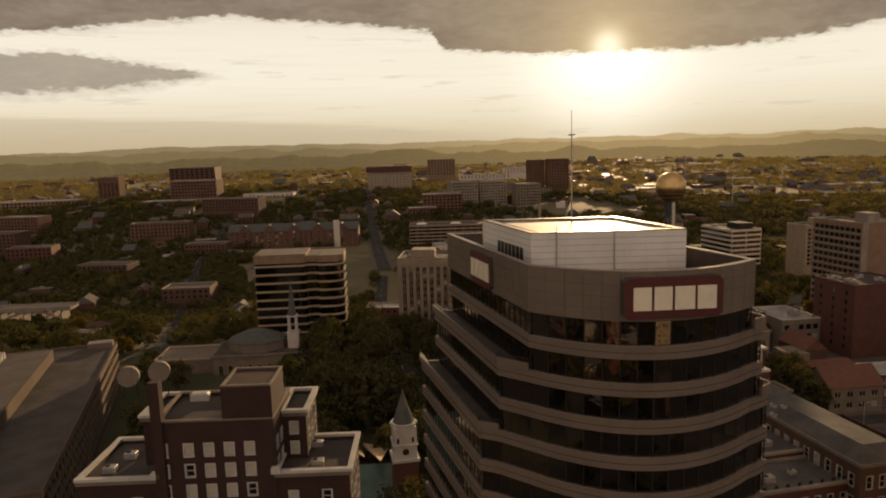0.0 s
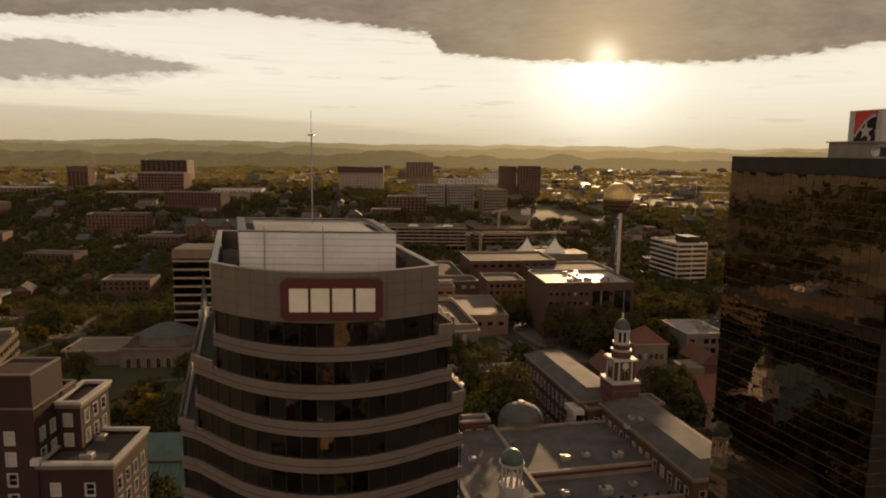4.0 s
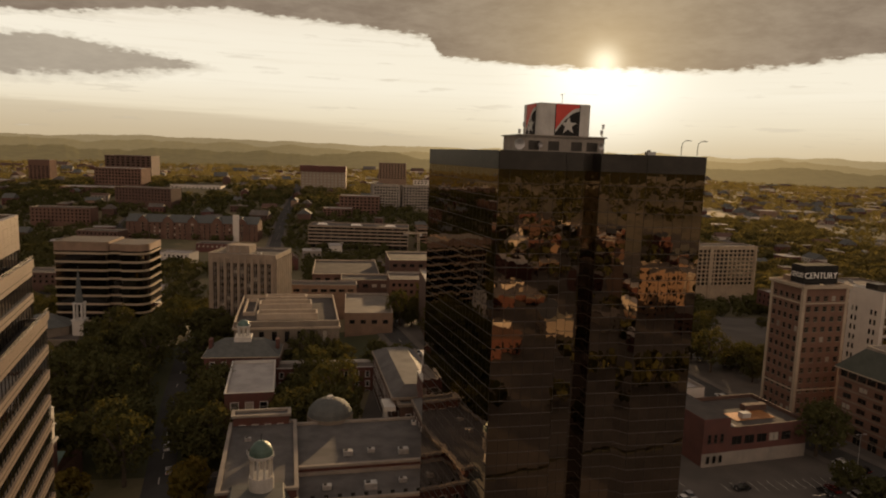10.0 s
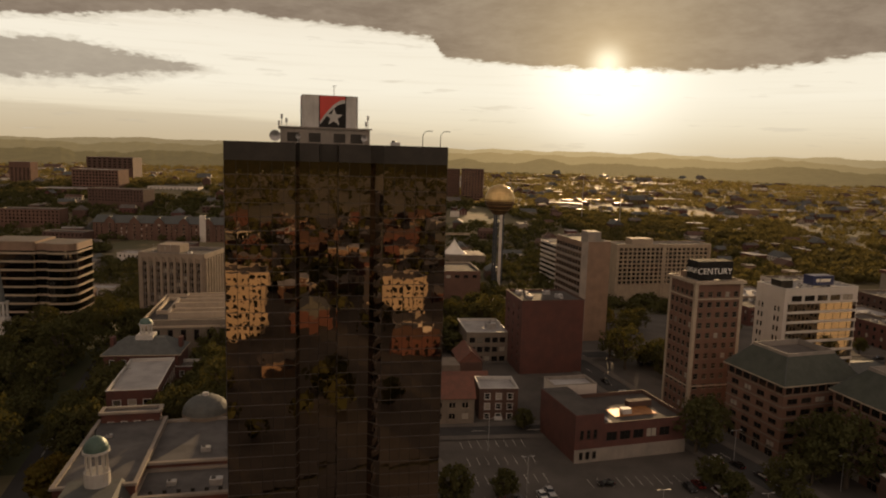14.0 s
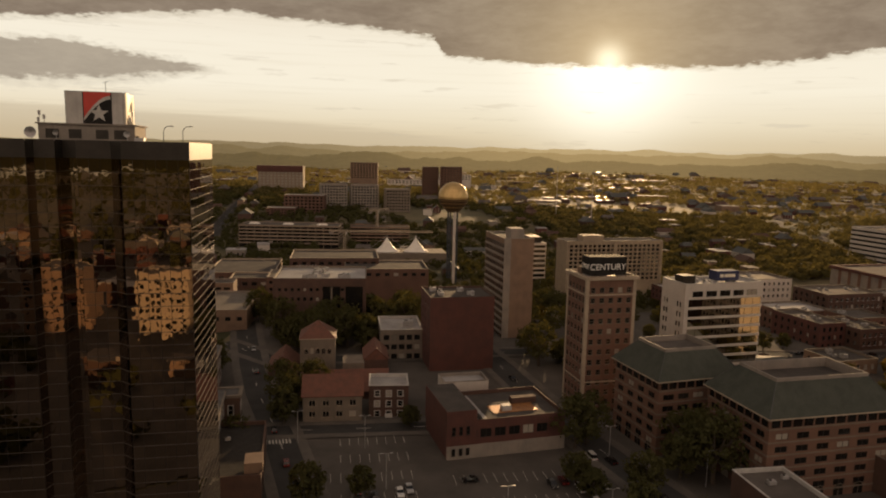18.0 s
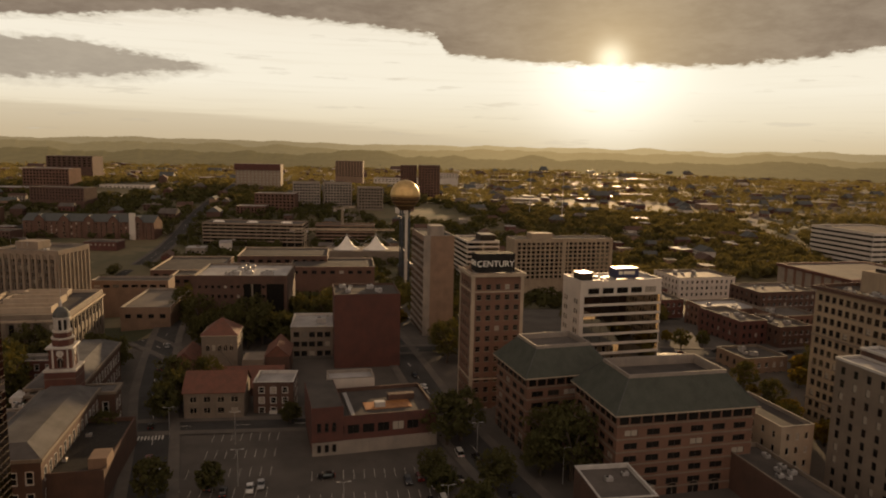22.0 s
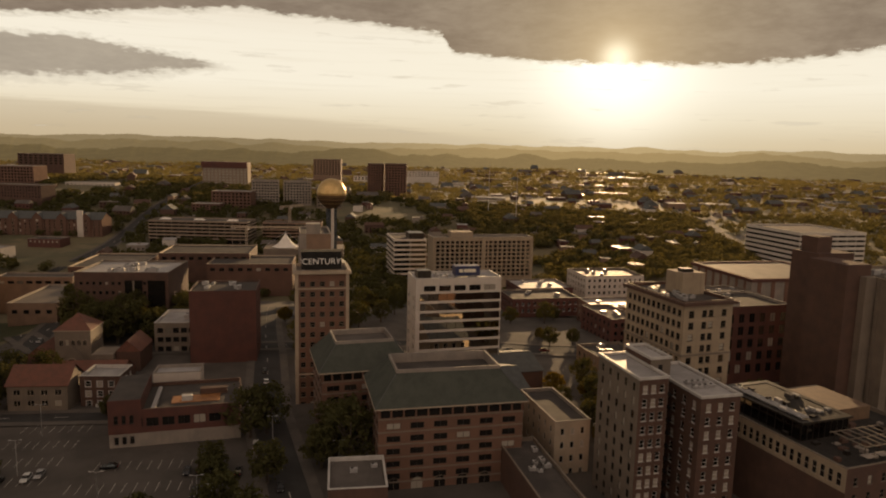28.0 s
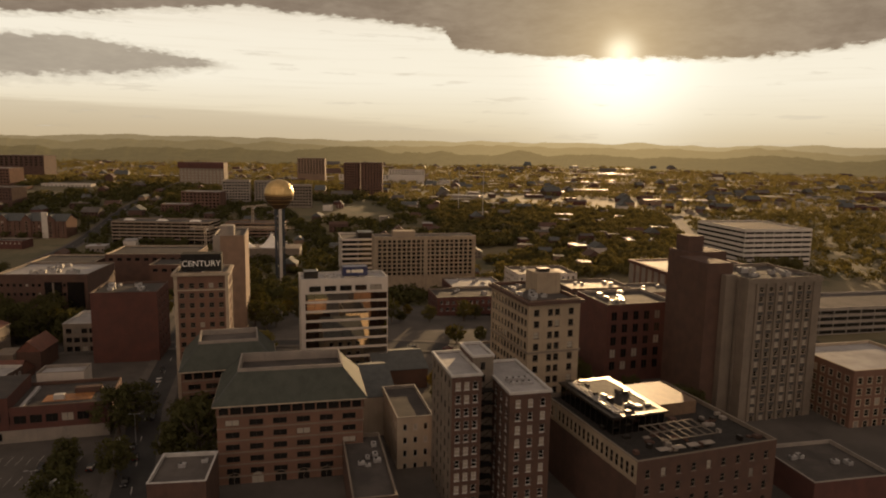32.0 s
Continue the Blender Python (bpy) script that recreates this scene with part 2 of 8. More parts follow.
M = dict(
    cream_worn=mat("weathered_cream_stone", (0.32, 0.255, 0.18), (0.25, 0.20, 0.145), 0.2, 0.85, streak=0.4, spec=0.2),
    campus_brick=mat("campus_red_brick", (0.135, 0.080, 0.060), (0.10, 0.061, 0.047), 0.1, 0.9, streak=0.2, spec=0.1),
    bowl=mat("bronze_bowl", (0.16, 0.10, 0.055), (0.11, 0.07, 0.04), 0.4, 0.5, metal=0.5),
    granite=mat("pinkish_granite", (0.165, 0.128, 0.104), (0.13, 0.102, 0.084), 0.2, 0.34, streak=0.25, spec=0.6),
    panel_white=mat("white_metal_panel", (0.72, 0.71, 0.69), (0.62, 0.61, 0.59), 0.3, 0.5, streak=0.2),
    roof_grey=mat("grey_gravel_roof", (0.125, 0.11, 0.10), (0.08, 0.072, 0.066), 0.12, 0.9, bump=0.5, spec=0.12),
    roof_white=mat("white_membrane_roof", (0.36, 0.345, 0.335), (0.20, 0.19, 0.185), 0.1, 0.6, bump=0.1),
    roof_dark=mat("dark_tar_roof", (0.055, 0.050, 0.047), (0.09, 0.08, 0.072), 0.15, 0.85, bump=0.4, spec=0.12),
    roof_tan=mat("tan_stained_roof", (0.14, 0.115, 0.09), (0.085, 0.072, 0.06), 0.1, 0.7),
    brick_red=mat("red_brick", (0.100, 0.040, 0.031), (0.072, 0.032, 0.026), 0.25, 0.85, bump=0.3, fine=9, streak=0.25),
    brick_dark=mat("dark_brown_brick", (0.092, 0.051, 0.037), (0.064, 0.038, 0.029), 0.25, 0.85, bump=0.3, fine=9, streak=0.2),
    brick_tan=mat("tan_brick", (0.22, 0.145, 0.10), (0.16, 0.11, 0.078), 0.25, 0.85, bump=0.3, fine=9, streak=0.25),
    brick_pink=mat("rose_brick", (0.158, 0.086, 0.058), (0.120, 0.067, 0.047), 0.25, 0.85, bump=0.3, fine=9, streak=0.2),
    cream=mat("cream_stone", (0.38, 0.31, 0.23), (0.30, 0.245, 0.185), 0.2, 0.8, streak=0.35),
    stone=mat("grey_limestone", (0.18, 0.147, 0.115), (0.135, 0.111, 0.088), 0.2, 0.8, streak=0.35),
    concrete=mat("pale_concrete", (0.26, 0.225, 0.19), (0.18, 0.16, 0.14), 0.2, 0.85, streak=0.35),
    white_paint=mat("white_paint", (0.48, 0.46, 0.43), (0.35, 0.335, 0.31), 0.3, 0.6, streak=0.25),
    white_wall=mat("off_white_wall", (0.54, 0.49, 0.43), (0.45, 0.41, 0.36), 0.2, 0.75, streak=0.25),
    slate=mat("blue_grey_slate", (0.085, 0.09, 0.088), (0.06, 0.064, 0.063), 0.5, 0.8, bump=0.3, fine=4),
    green_metal=mat("green_copper_roof", (0.085, 0.135, 0.115), (0.06, 0.10, 0.085), 0.3, 0.45, metal=0.2),
    clay=mat("red_clay_tile", (0.15, 0.062, 0.042), (0.10, 0.048, 0.034), 0.5, 0.8, bump=0.4, fine=5),
    bronze=mat("dark_bronze_metal", (0.045, 0.038, 0.032), (0.03, 0.026, 0.022), 0.5, 0.4, metal=0.6),
    steel=mat("galvanised_steel", (0.42, 0.41, 0.40), (0.30, 0.29, 0.28), 0.8, 0.45, metal=0.5),
    black=mat("black_paint", (0.018, 0.017, 0.016), (0.03, 0.028, 0.026), 0.5, 0.88, spec=0.1),
    sign_red=mat("maroon_sign_face", (0.085, 0.016, 0.016), (0.065, 0.013, 0.013), 0.5, 0.5),
    sign_cream=mat("cream_letter_face", (0.72, 0.66, 0.52), (0.62, 0.57, 0.46), 0.5, 0.5),
    sign_blue=mat("navy_sign_face", (0.03, 0.035, 0.09), (0.02, 0.025, 0.07), 0.5, 0.4),
    logo_red=mat("red_logo_face", (0.52, 0.05, 0.035), (0.45, 0.045, 0.03), 0.5, 0.45),
    asphalt=mat("asphalt", (0.060, 0.058, 0.056), (0.040, 0.039, 0.038), 0.08, 0.93, bump=0.2, spec=0.12),
    lot=mat("worn_lot_asphalt", (0.105, 0.094, 0.084), (0.066, 0.060, 0.054), 0.06, 0.93, bump=0.2, spec=0.12),
    pave=mat("concrete_pavement", (0.13, 0.115, 0.10), (0.09, 0.082, 0.075), 0.15, 0.92, spec=0.12),
    line=mat("worn_white_line", (0.55, 0.52, 0.46), (0.30, 0.28, 0.25), 1.5, 0.7),
    grass=mat("park_grass", (0.035, 0.042, 0.016), (0.05, 0.05, 0.02), 0.1, 0.95, bump=0.4),
    bark=mat("bark", (0.09, 0.07, 0.05), (0.06, 0.045, 0.035), 2.0, 0.9),
    canvas=mat("white_tent_canvas", (0.78, 0.74, 0.66), (0.66, 0.62, 0.55), 0.2, 0.6),
    gold=mat("gold_glass", (0.62, 0.44, 0.20), (0.50, 0.34, 0.14), 0.3, 0.42, metal=0.8),
    blue_steel=mat("blue_painted_steel", (0.055, 0.065, 0.08), (0.04, 0.05, 0.06), 0.5, 0.5, metal=0.3),
    rubber=mat("rubber", (0.02, 0.02, 0.02), None, 1, 0.8),
    glass=window_glass("window_glass"),
    glass_dark=window_glass("tinted_window_glass", share=0.10),
    ribbon=mirror_glass("dark_ribbon_glass", (0.16, 0.15, 0.14), 0.04, 0.35),
    mirror=mirror_glass("bronze_mirror_glass", (0.33, 0.265, 0.21), 0.012, 0.14),
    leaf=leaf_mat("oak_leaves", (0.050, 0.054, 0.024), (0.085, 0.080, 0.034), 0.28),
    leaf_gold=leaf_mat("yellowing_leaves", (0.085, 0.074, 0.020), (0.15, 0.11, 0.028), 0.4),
    # paler with distance: backlight and golden haze are put into these leaf colours
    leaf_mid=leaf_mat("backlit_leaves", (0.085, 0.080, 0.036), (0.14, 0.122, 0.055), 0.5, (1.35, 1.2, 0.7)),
    leaf_far=leaf_mat("haze_paled_leaves", (0.115, 0.106, 0.050), (0.19, 0.165, 0.080), 0.55, (1.35, 1.2, 0.75)),
    stone_dark=mat("weathered_grey_spandrel", (0.06, 0.055, 0.05), (0.045, 0.042, 0.038), 0.3, 0.7, streak=0.3),
    tar_gloss=mat("glossy_tar_roof", (0.036, 0.032, 0.029), (0.022, 0.020, 0.018), 0.6, 0.75, bump=0.5, fine=3, spec=0.15),
    granite_panel=mat("granite_panels", (0.165, 0.130, 0.106), (0.13, 0.102, 0.084), 0.2, 0.34, streak=0.25, vary=0.10, spec=0.6),
    joint=mat("dark_panel_joint", (0.07, 0.058, 0.05), (0.05, 0.042, 0.037), 0.5, 0.8),
    letter_white=mat("white_letter_face", (0.85, 0.83, 0.78), (0.78, 0.76, 0.71), 0.5, 0.4),
    warm_concrete=mat("warm_tan_concrete", (0.25, 0.195, 0.145), (0.19, 0.15, 0.115), 0.2, 0.85, streak=0.35),
    hotel_brick=mat("dark_red_hotel_brick", (0.042, 0.019, 0.0155), (0.030, 0.0145, 0.0125), 0.25, 0.9, bump=0.3, fine=9, streak=0.3),
    land=land_mat(),
    hill_near=hazed_hill_mat("near_ridge_hazed_woods", (0.06, 0.055, 0.022), (0.135, 0.094, 0.044), 0.8),
    hill_mid=hazed_hill_mat("middle_ridge_hazed_woods", (0.06, 0.055, 0.026), (0.20, 0.142, 0.068), 0.85),
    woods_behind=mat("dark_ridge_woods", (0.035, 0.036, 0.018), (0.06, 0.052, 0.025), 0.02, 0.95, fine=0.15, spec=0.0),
    hill_far=hazed_hill_mat("far_ridge_hazed_woods", (0.06, 0.055, 0.03), (0.25, 0.185, 0.098), 0.9),
)

# ---------------------------------------------------------------- tools
def step(a, b, v):
    t = min(1.0, max(0.0, (v - a) / (b - a)))
    return t * t * (3 - 2 * t)


def gz(x, y):
    """Height of the ground."""
    z = -9.0 * step(100, -40, x) * (1 - step(420, 560, y))
    z -= 5.0 * step(150, 90, y) * step(150, 60, x)
    z -= 15.0 * step(320, 470, y) * (1 - step(620, 860, y)) * (1 - step(330, 520, x))
    z += 26.0 * math.exp(-((x + 330) / 330) ** 2 - ((y - 1050) / 330) ** 2)
    z += 10.0 * math.exp(-((x - 60) / 300) ** 2 - ((y - 1100) / 300) ** 2)
    z += step(700, 1600, y) * (10 * noise.noise((x * 0.0011, y * 0.0011, 0.3)) + 3 * noise.noise((x * 0.005, y * 0.005, 1.3)))
    z += step(2200, 3200, y) * 8
    return z


def obj(name, verts, faces, mats, parent=None, slots=None, label="", smooth=False):
    me = bpy.data.meshes.new(name)
    me.from_pydata(verts, [], faces)
    for m in (mats if isinstance(mats, (list, tuple)) else [mats]):
        me.materials.append(m)
    if slots is not None:
        me.polygons.foreach_set("material_index", slots)
    if smooth:
        me.polygons.foreach_set("use_smooth", [True] * len(me.polygons))
    me.update()
    ob = new(name, me)
    ob.parent = parent
    if label:
        ob["label"] = label
    return ob


def share(name, me, parent, m):
    """One more object on a mesh that exists already."""
    ob = new(name, me)
    ob.parent = parent
    ob.matrix_local = m
    return ob


def thing(name, x, y, z, yaw, label, category, group="", kind=""):
    e = new(name)
    e.empty_display_size = 1.0
    e.location, e.rotation_euler = (x, y, z), (0, 0, radians(yaw))
    return tagged(e, label, category, group, kind)


class Geo:
    """Collects boxes, prisms and the like into one mesh."""

    def __init__(self):
        self.v, self.f, self.s = [], [], []

    def quad(self, a, b, c, d, s=0):
        i = len(self.v)
        self.v += [tuple(a), tuple(b), tuple(c), tuple(d)]
        self.f.append((i, i + 1, i + 2, i + 3))
        self.s.append(s)
        return self

    def tri(self, a, b, c, s=0):
        i = len(self.v)
        self.v += [tuple(a), tuple(b), tuple(c)]
        self.f.append((i, i + 1, i + 2))
        self.s.append(s)
        return self

    def box(self, x0, y0, z0, x1, y1, z1, s=0, bevel=0.0):
        return self.prism([(x0, y0), (x1, y0), (x1, y1), (x0, y1)], z0, z1, s, bevel=bevel)

    def prism(self, poly, z0, z1, s=0, top=None, bevel=0.0, cap=True, bottom=True):
        """poly anticlockwise from above; top: another outline for the upper end."""
        top = top or poly
        n, i = len(poly), len(self.v)
        rings = [[(x, y, z0) for x, y in poly]]
        if bevel:
            cx, cy = sum(p[0] for p in top) / n, sum(p[1] for p in top) / n
            inner = [(x + (cx - x) * bevel / max(0.3, math.hypot(cx - x, cy - y)), y + (cy - y) * bevel / max(0.3, math.hypot(cx - x, cy - y))) for x, y in top]
            rings += [[(x, y, z1 - bevel) for x, y in top], [(x, y, z1) for x, y in inner]]
        else:
            rings.append([(x, y, z1) for x, y in top])
        for r in rings:
            self.v += r
        for k in range(len(rings) - 1):
            a, b = i + k * n, i + (k + 1) * n
            for j in range(n):
                self.f.append((a + j, a + (j + 1) % n, b + (j + 1) % n, b + j))
                self.s.append(s)
        if cap:
            self.f.append(tuple(i + (len(rings) - 1) * n + j for j in range(n)))
            self.s.append(s)
        if bottom:
            self.f.append(tuple(i + j for j in reversed(range(n))))
            self.s.append(s)
        return self

    def tube(self, x, y, z0, z1, r0, r1=None, n=10, s=0):
        r1 = r0 if r1 is None else r1
        a = [(math.cos(2 * math.pi * k / n), math.sin(2 * math.pi * k / n)) for k in range(n)]
        return self.prism([(x + r0 * c, y + r0 * q) for c, q in a], z0, z1, s, [(x + r1 * c, y + r1 * q) for c, q in a])

    def rod(self, p, q, r, n=6, s=0):
        p, q = Vector(p), Vector(q)
        d = (q - p).normalized()
        u = d.orthogonal().normalized()
        w = d.cross(u)
        i = len(self.v)
        for e in (p, q):
            for k in range(n):
                t = 2 * math.pi * k / n
                self.v.append(tuple(e + (u * math.cos(t) + w * math.sin(t)) * r))
        for k in range(n):
            self.f.append((i + k, i + (k + 1) % n, i + n + (k + 1) % n, i + n + k))
            self.s.append(s)
        self.f += [tuple(i + k for k in reversed(range(n))), tuple(i + n + k for k in range(n))]
        self.s += [s, s]
        return self

    def dome(self, x, y, z, r, h, n=16, m=5, s=0):
        i = len(self.v)
        for k in range(m):
            t = math.pi / 2 * k / m
            self.v += [(x + r * math.cos(t) * math.cos(2 * math.pi * j / n), y + r * math.cos(t) * math.sin(2 * math.pi * j / n), z + h * math.sin(t)) for j in range(n)]
        self.v.append((x, y, z + h))
        for k in range(m - 1):
            for j in range(n):
                self.f.append((i + k * n + j, i + k * n + (j + 1) % n, i + (k + 1) * n + (j + 1) % n, i + (k + 1) * n + j))
                self.s.append(s)
        for j in range(n):
            self.f.append((i + (m - 1) * n + j, i + (m - 1) * n + (j + 1) % n, i + m * n))
            self.s.append(s)
        return self

    def ring(self, outer, inner, z0, z1, s=0):
        """A wall between two outlines of as many corners each."""
        n = len(outer)
        for j in range(n):
            k = (j + 1) % n
            o0, o1, i0, i1 = outer[j], outer[k], inner[j], inner[k]
            self.quad((*o0, z0), (*o1, z0), (*o1, z1), (*o0, z1), s)
            self.quad((*i1, z0), (*i0, z0), (*i0, z1), (*i1, z1), s)
            self.quad((*o0, z1), (*o1, z1), (*i1, z1), (*i0, z1), s)
            self.quad((*i0, z0), (*i1, z0), (*o1, z0), (*o0, z0), s)
        return self

    def make(self, name, mats, parent=None, label="", smooth=False):
        return obj(name, self.v, self.f, mats, parent, self.s if isinstance(mats, (list, tuple)) else None, label, smooth)


def inset(poly, d):
    """The outline moved inwards by d (convex, anticlockwise)."""
    out, n = [], len(poly)
    for k in range(n):
        p, a, b = Vector(poly[k]), Vector(poly[k - 1]), Vector(poly[(k + 1) % n])
        e0, e1 = (p - a).normalized(), (b - p).normalized()
        n0, n1 = Vector((-e0.y, e0.x)), Vector((-e1.y, e1.x))
        bis = n0 + n1
        bis = bis / max(0.2, bis.dot(n0))
        out.append(tuple(p + bis * d))
    return out


def rect(w, d, x=0.0, y=0.0):
    return [(x, y), (x + w, y), (x + w, y + d), (x, y + d)]


WINDOWS = {}
FOOT = []  # footprints: x, y, yaw, w, d


def window_mesh(w, h, style, frame_mat, glass):
    """Frame, bars and pane; the origin is at the middle of the lower edge on the face of the wall, y runs inwards."""
    key = (round(w, 2), round(h, 2), style, frame_mat.name, glass.name)
    if key not in WINDOWS:
        g, t, dp = Geo(), 0.09, 0.16
        a = w / 2
        if style == "arch":
            n = 7
            hh = h - a
            arc = [(a * math.cos(math.pi * k / n), hh + a * math.sin(math.pi * k / n)) for k in range(n + 1)]
            i = len(g.v)
            outline = [(-a, 0), (a, 0)] + arc
            g.v += [(x, dp + 0.02, z) for x, z in outline]
            g.f.append(tuple(range(i, i + len(outline))))
            g.s.append(1)
            for k in range(n):
                (x0, z0), (x1, z1) = arc[k], arc[k + 1]
                f0 = (a + 0.16) / a
                g.quad((x0, -0.05, z0), (x0 * f0, -0.05, hh + (z0 - hh) * f0), (x1 * f0, -0.05, hh + (z1 - hh) * f0), (x1, -0.05, z1))
            g.box(-t / 2, dp - 0.03, 0, t / 2, dp + 0.01, h - 0.03)
        else:
            front = dp - 0.06
            xs = [-a, -a + t] + ([-0.06, 0.06] if style == "pair" else []) + [a - t, a]
            zs = [0.0, t] + ([h / 2 - 0.05, h / 2 + 0.05] if style in ("sash", "trim") else []) + [h - t, h]
            nx = len(xs)
            g.v += [(x, front, z) for z in zs for x in xs]
            for j in range(len(zs) - 1):
                for i in range(nx - 1):
                    q = (j * nx + i, j * nx + i + 1, (j + 1) * nx + i + 1, (j + 1) * nx + i)
                    if i % 2 and j % 2:
                        b = len(g.v)
                        g.v += [(g.v[k][0], dp, g.v[k][2]) for k in q]
                        g.f += [(q[k], q[(k + 1) % 4], b + (k + 1) % 4, b + k) for k in range(4)] + [(b, b + 1, b + 2, b + 3)]
                        g.s += [0, 0, 0, 0, 1]
                    else:
                        g.f.append(q)
                        g.s.append(0)
            low = [i for i in range(nx)]
            up = [(len(zs) - 1) * nx + i for i in range(nx)]
            left = [j * nx for j in range(len(zs))]
            right = [j * nx + nx - 1 for j in range(len(zs))]
            if style == "sash":
                b = len(g.v)
                g.v += [(-a - 0.12, -0.10, 0.0), (a + 0.12, -0.10, 0.0), (a + 0.12, -0.10, -0.16), (-a - 0.12, -0.10, -0.16), (-a - 0.12, 0.02, -0.16), (a + 0.12, 0.02, -0.16), (-a - 0.12, 0.02, 0.0), (a + 0.12, 0.02, 0.0)]
                g.f += [tuple([b, b + 1, b + 7] + low[::-1] + [b + 6]), (b + 3, b + 2, b + 1, b), (b + 4, b + 5, b + 2, b + 3), (b, b + 6, b + 4, b + 3), (b + 1, b + 2, b + 5, b + 7)]
                g.s += [0] * 5
            if style == "trim":
                b = len(g.v)
                for e, y in ((0.0, -0.07), (0.18, -0.07), (0.18, 0.03)):
                    g.v += [(-a - e, y, -e * 1.1), (a + e, y, -e * 1.1), (a + e, y, h + e * 1.1), (-a - e, y, h + e * 1.1)]
                for k, run in enumerate((low[::-1], right[::-1], up, left)):
                    k2 = (k + 1) % 4
                    g.f += [tuple([b + k, b + k2] + run), (b + 4 + k, b + 4 + k2, b + k2, b + k), (b + 8 + k, b + 8 + k2, b + 4 + k2, b + 4 + k)]
                    g.s += [0, 0, 0]
        ob = g.make("window", [frame_mat, glass])
        WINDOWS[key] = ob.data
        bpy.data.objects.remove(ob)
    return WINDOWS[key]


SIDES = {"front": (0, 0, 0), "right": (1, 0, 90), "back": (1, 1, 180), "left": (0, 1, 270)}


def side_matrix(side, w, d, z=0.0, x=0.0, y=0.0):
    fx, fy, turn = SIDES[side]
    return Matrix.Translation((x + fx * w, y + fy * d, z)) @ Matrix.Rotation(radians(turn), 4, "Z")


def facade(parent, m, length, h, wall, cols=(), rows=(), style="plain", frame_mat=None, glass=None, depth=0.18, label="", join=False):
    """One wall with openings. cols: (middle, width) along it; rows: (sill, height); windows sit in the openings."""
    g = Geo()
    us = sorted({0.0, length, *[round(c - w / 2, 3) for c, w in cols], *[round(c + w / 2, 3) for c, w in cols]})
    vs = sorted({0.0, h, *[round(a, 3) for a, b in rows], *[round(a + b, 3) for a, b in rows]})
    holes_u = {round(c - w / 2, 3) for c, w in cols}
    holes_v = {round(a, 3) for a, b in rows}
    for i in range(len(us) - 1):
        u0, u1 = us[i], us[i + 1]
        if u0 not in holes_u:
            g.quad((u0, 0, 0), (u1, 0, 0), (u1, 0, h), (u0, 0, h))
            continue
        for j in range(len(vs) - 1):
            v0, v1 = vs[j], vs[j + 1]
            if v0 in holes_v:
                q = depth
                g.quad((u0, 0, v0), (u1, 0, v0), (u1, q, v0), (u0, q, v0))
                g.quad((u0, q, v1), (u1, q, v1), (u1, 0, v1), (u0, 0, v1))
                g.quad((u0, 0, v0), (u0, q, v0), (u0, q, v1), (u0, 0, v1))
                g.quad((u1, q, v0), (u1, 0, v0), (u1, 0, v1), (u1, q, v1))
            else:
                g.quad((u0, 0, v0), (u1, 0, v0), (u1, 0, v1), (u0, 0, v1))
    ob = g.make("wall", wall, parent, label)
    ob.matrix_local = m
    if join:
        panes = Geo()
        for c, w in cols:
            for a, b in rows:
                panes.box(c - w / 2, 0.10, a, c + w / 2, 0.14, a + b)
        if panes.v:
            ob2 = panes.make("window_panes", glass or M["glass"], parent)
            ob2.matrix_local = m
            ob2["kind"] = "stuff"
        return ob
    for c, w in cols:
        for a, b in rows:
            share("window", window_mesh(w, b, style, frame_mat or M["white_paint"], glass or M["glass"]), parent, m @ Matrix.Translation((c, 0, a)))
    return ob


def even(n, length, width, margin=0.0):
    """n columns at even steps along a wall."""
    p = (length - 2 * margin) / n
    return [(margin + p * (k + 0.5), width) for k in range(n)]


def floors(n, first, pitch, height):
    return [(first + k * pitch, height) for k in range(n)]


def hvac(x, y, z, yaw, size=1.0, label="grey metal air conditioning unit on a flat roof"):
    e = thing("air_handler", x, y, z, yaw, label, "air conditioner", "rooftop units")
    w, d, h = 2.6 * size, 1.8 * size, 1.4 * size
    Geo().box(-w / 2, -d / 2, 0.0, w / 2, d / 2, h, bevel=0.06).make("casing", M["steel"], e)
    Geo().tube(-w / 5, 0, h, h + 0.22, d * 0.3, d * 0.27).make("fan_cowl", M["bronze"], e)
    return e


def roof_top(e, outline, z, roof, coping, par=0.9, thick=0.35):
    """A flat roof behind a parapet."""
    inner = inset(outline, thick)
    Geo().prism(inner, z - par - 0.3, z - par, bottom=False).make("roof", roof, e)
    Geo().ring(inset(outline, -0.08), inset(outline, thick + 0.06), z - 0.02, z + 0.16).make("coping", coping, e)
    Geo().ring(inset(outline, 0.03), inner, z - par - 0.3, z - 0.02).make("parapet", coping, e)


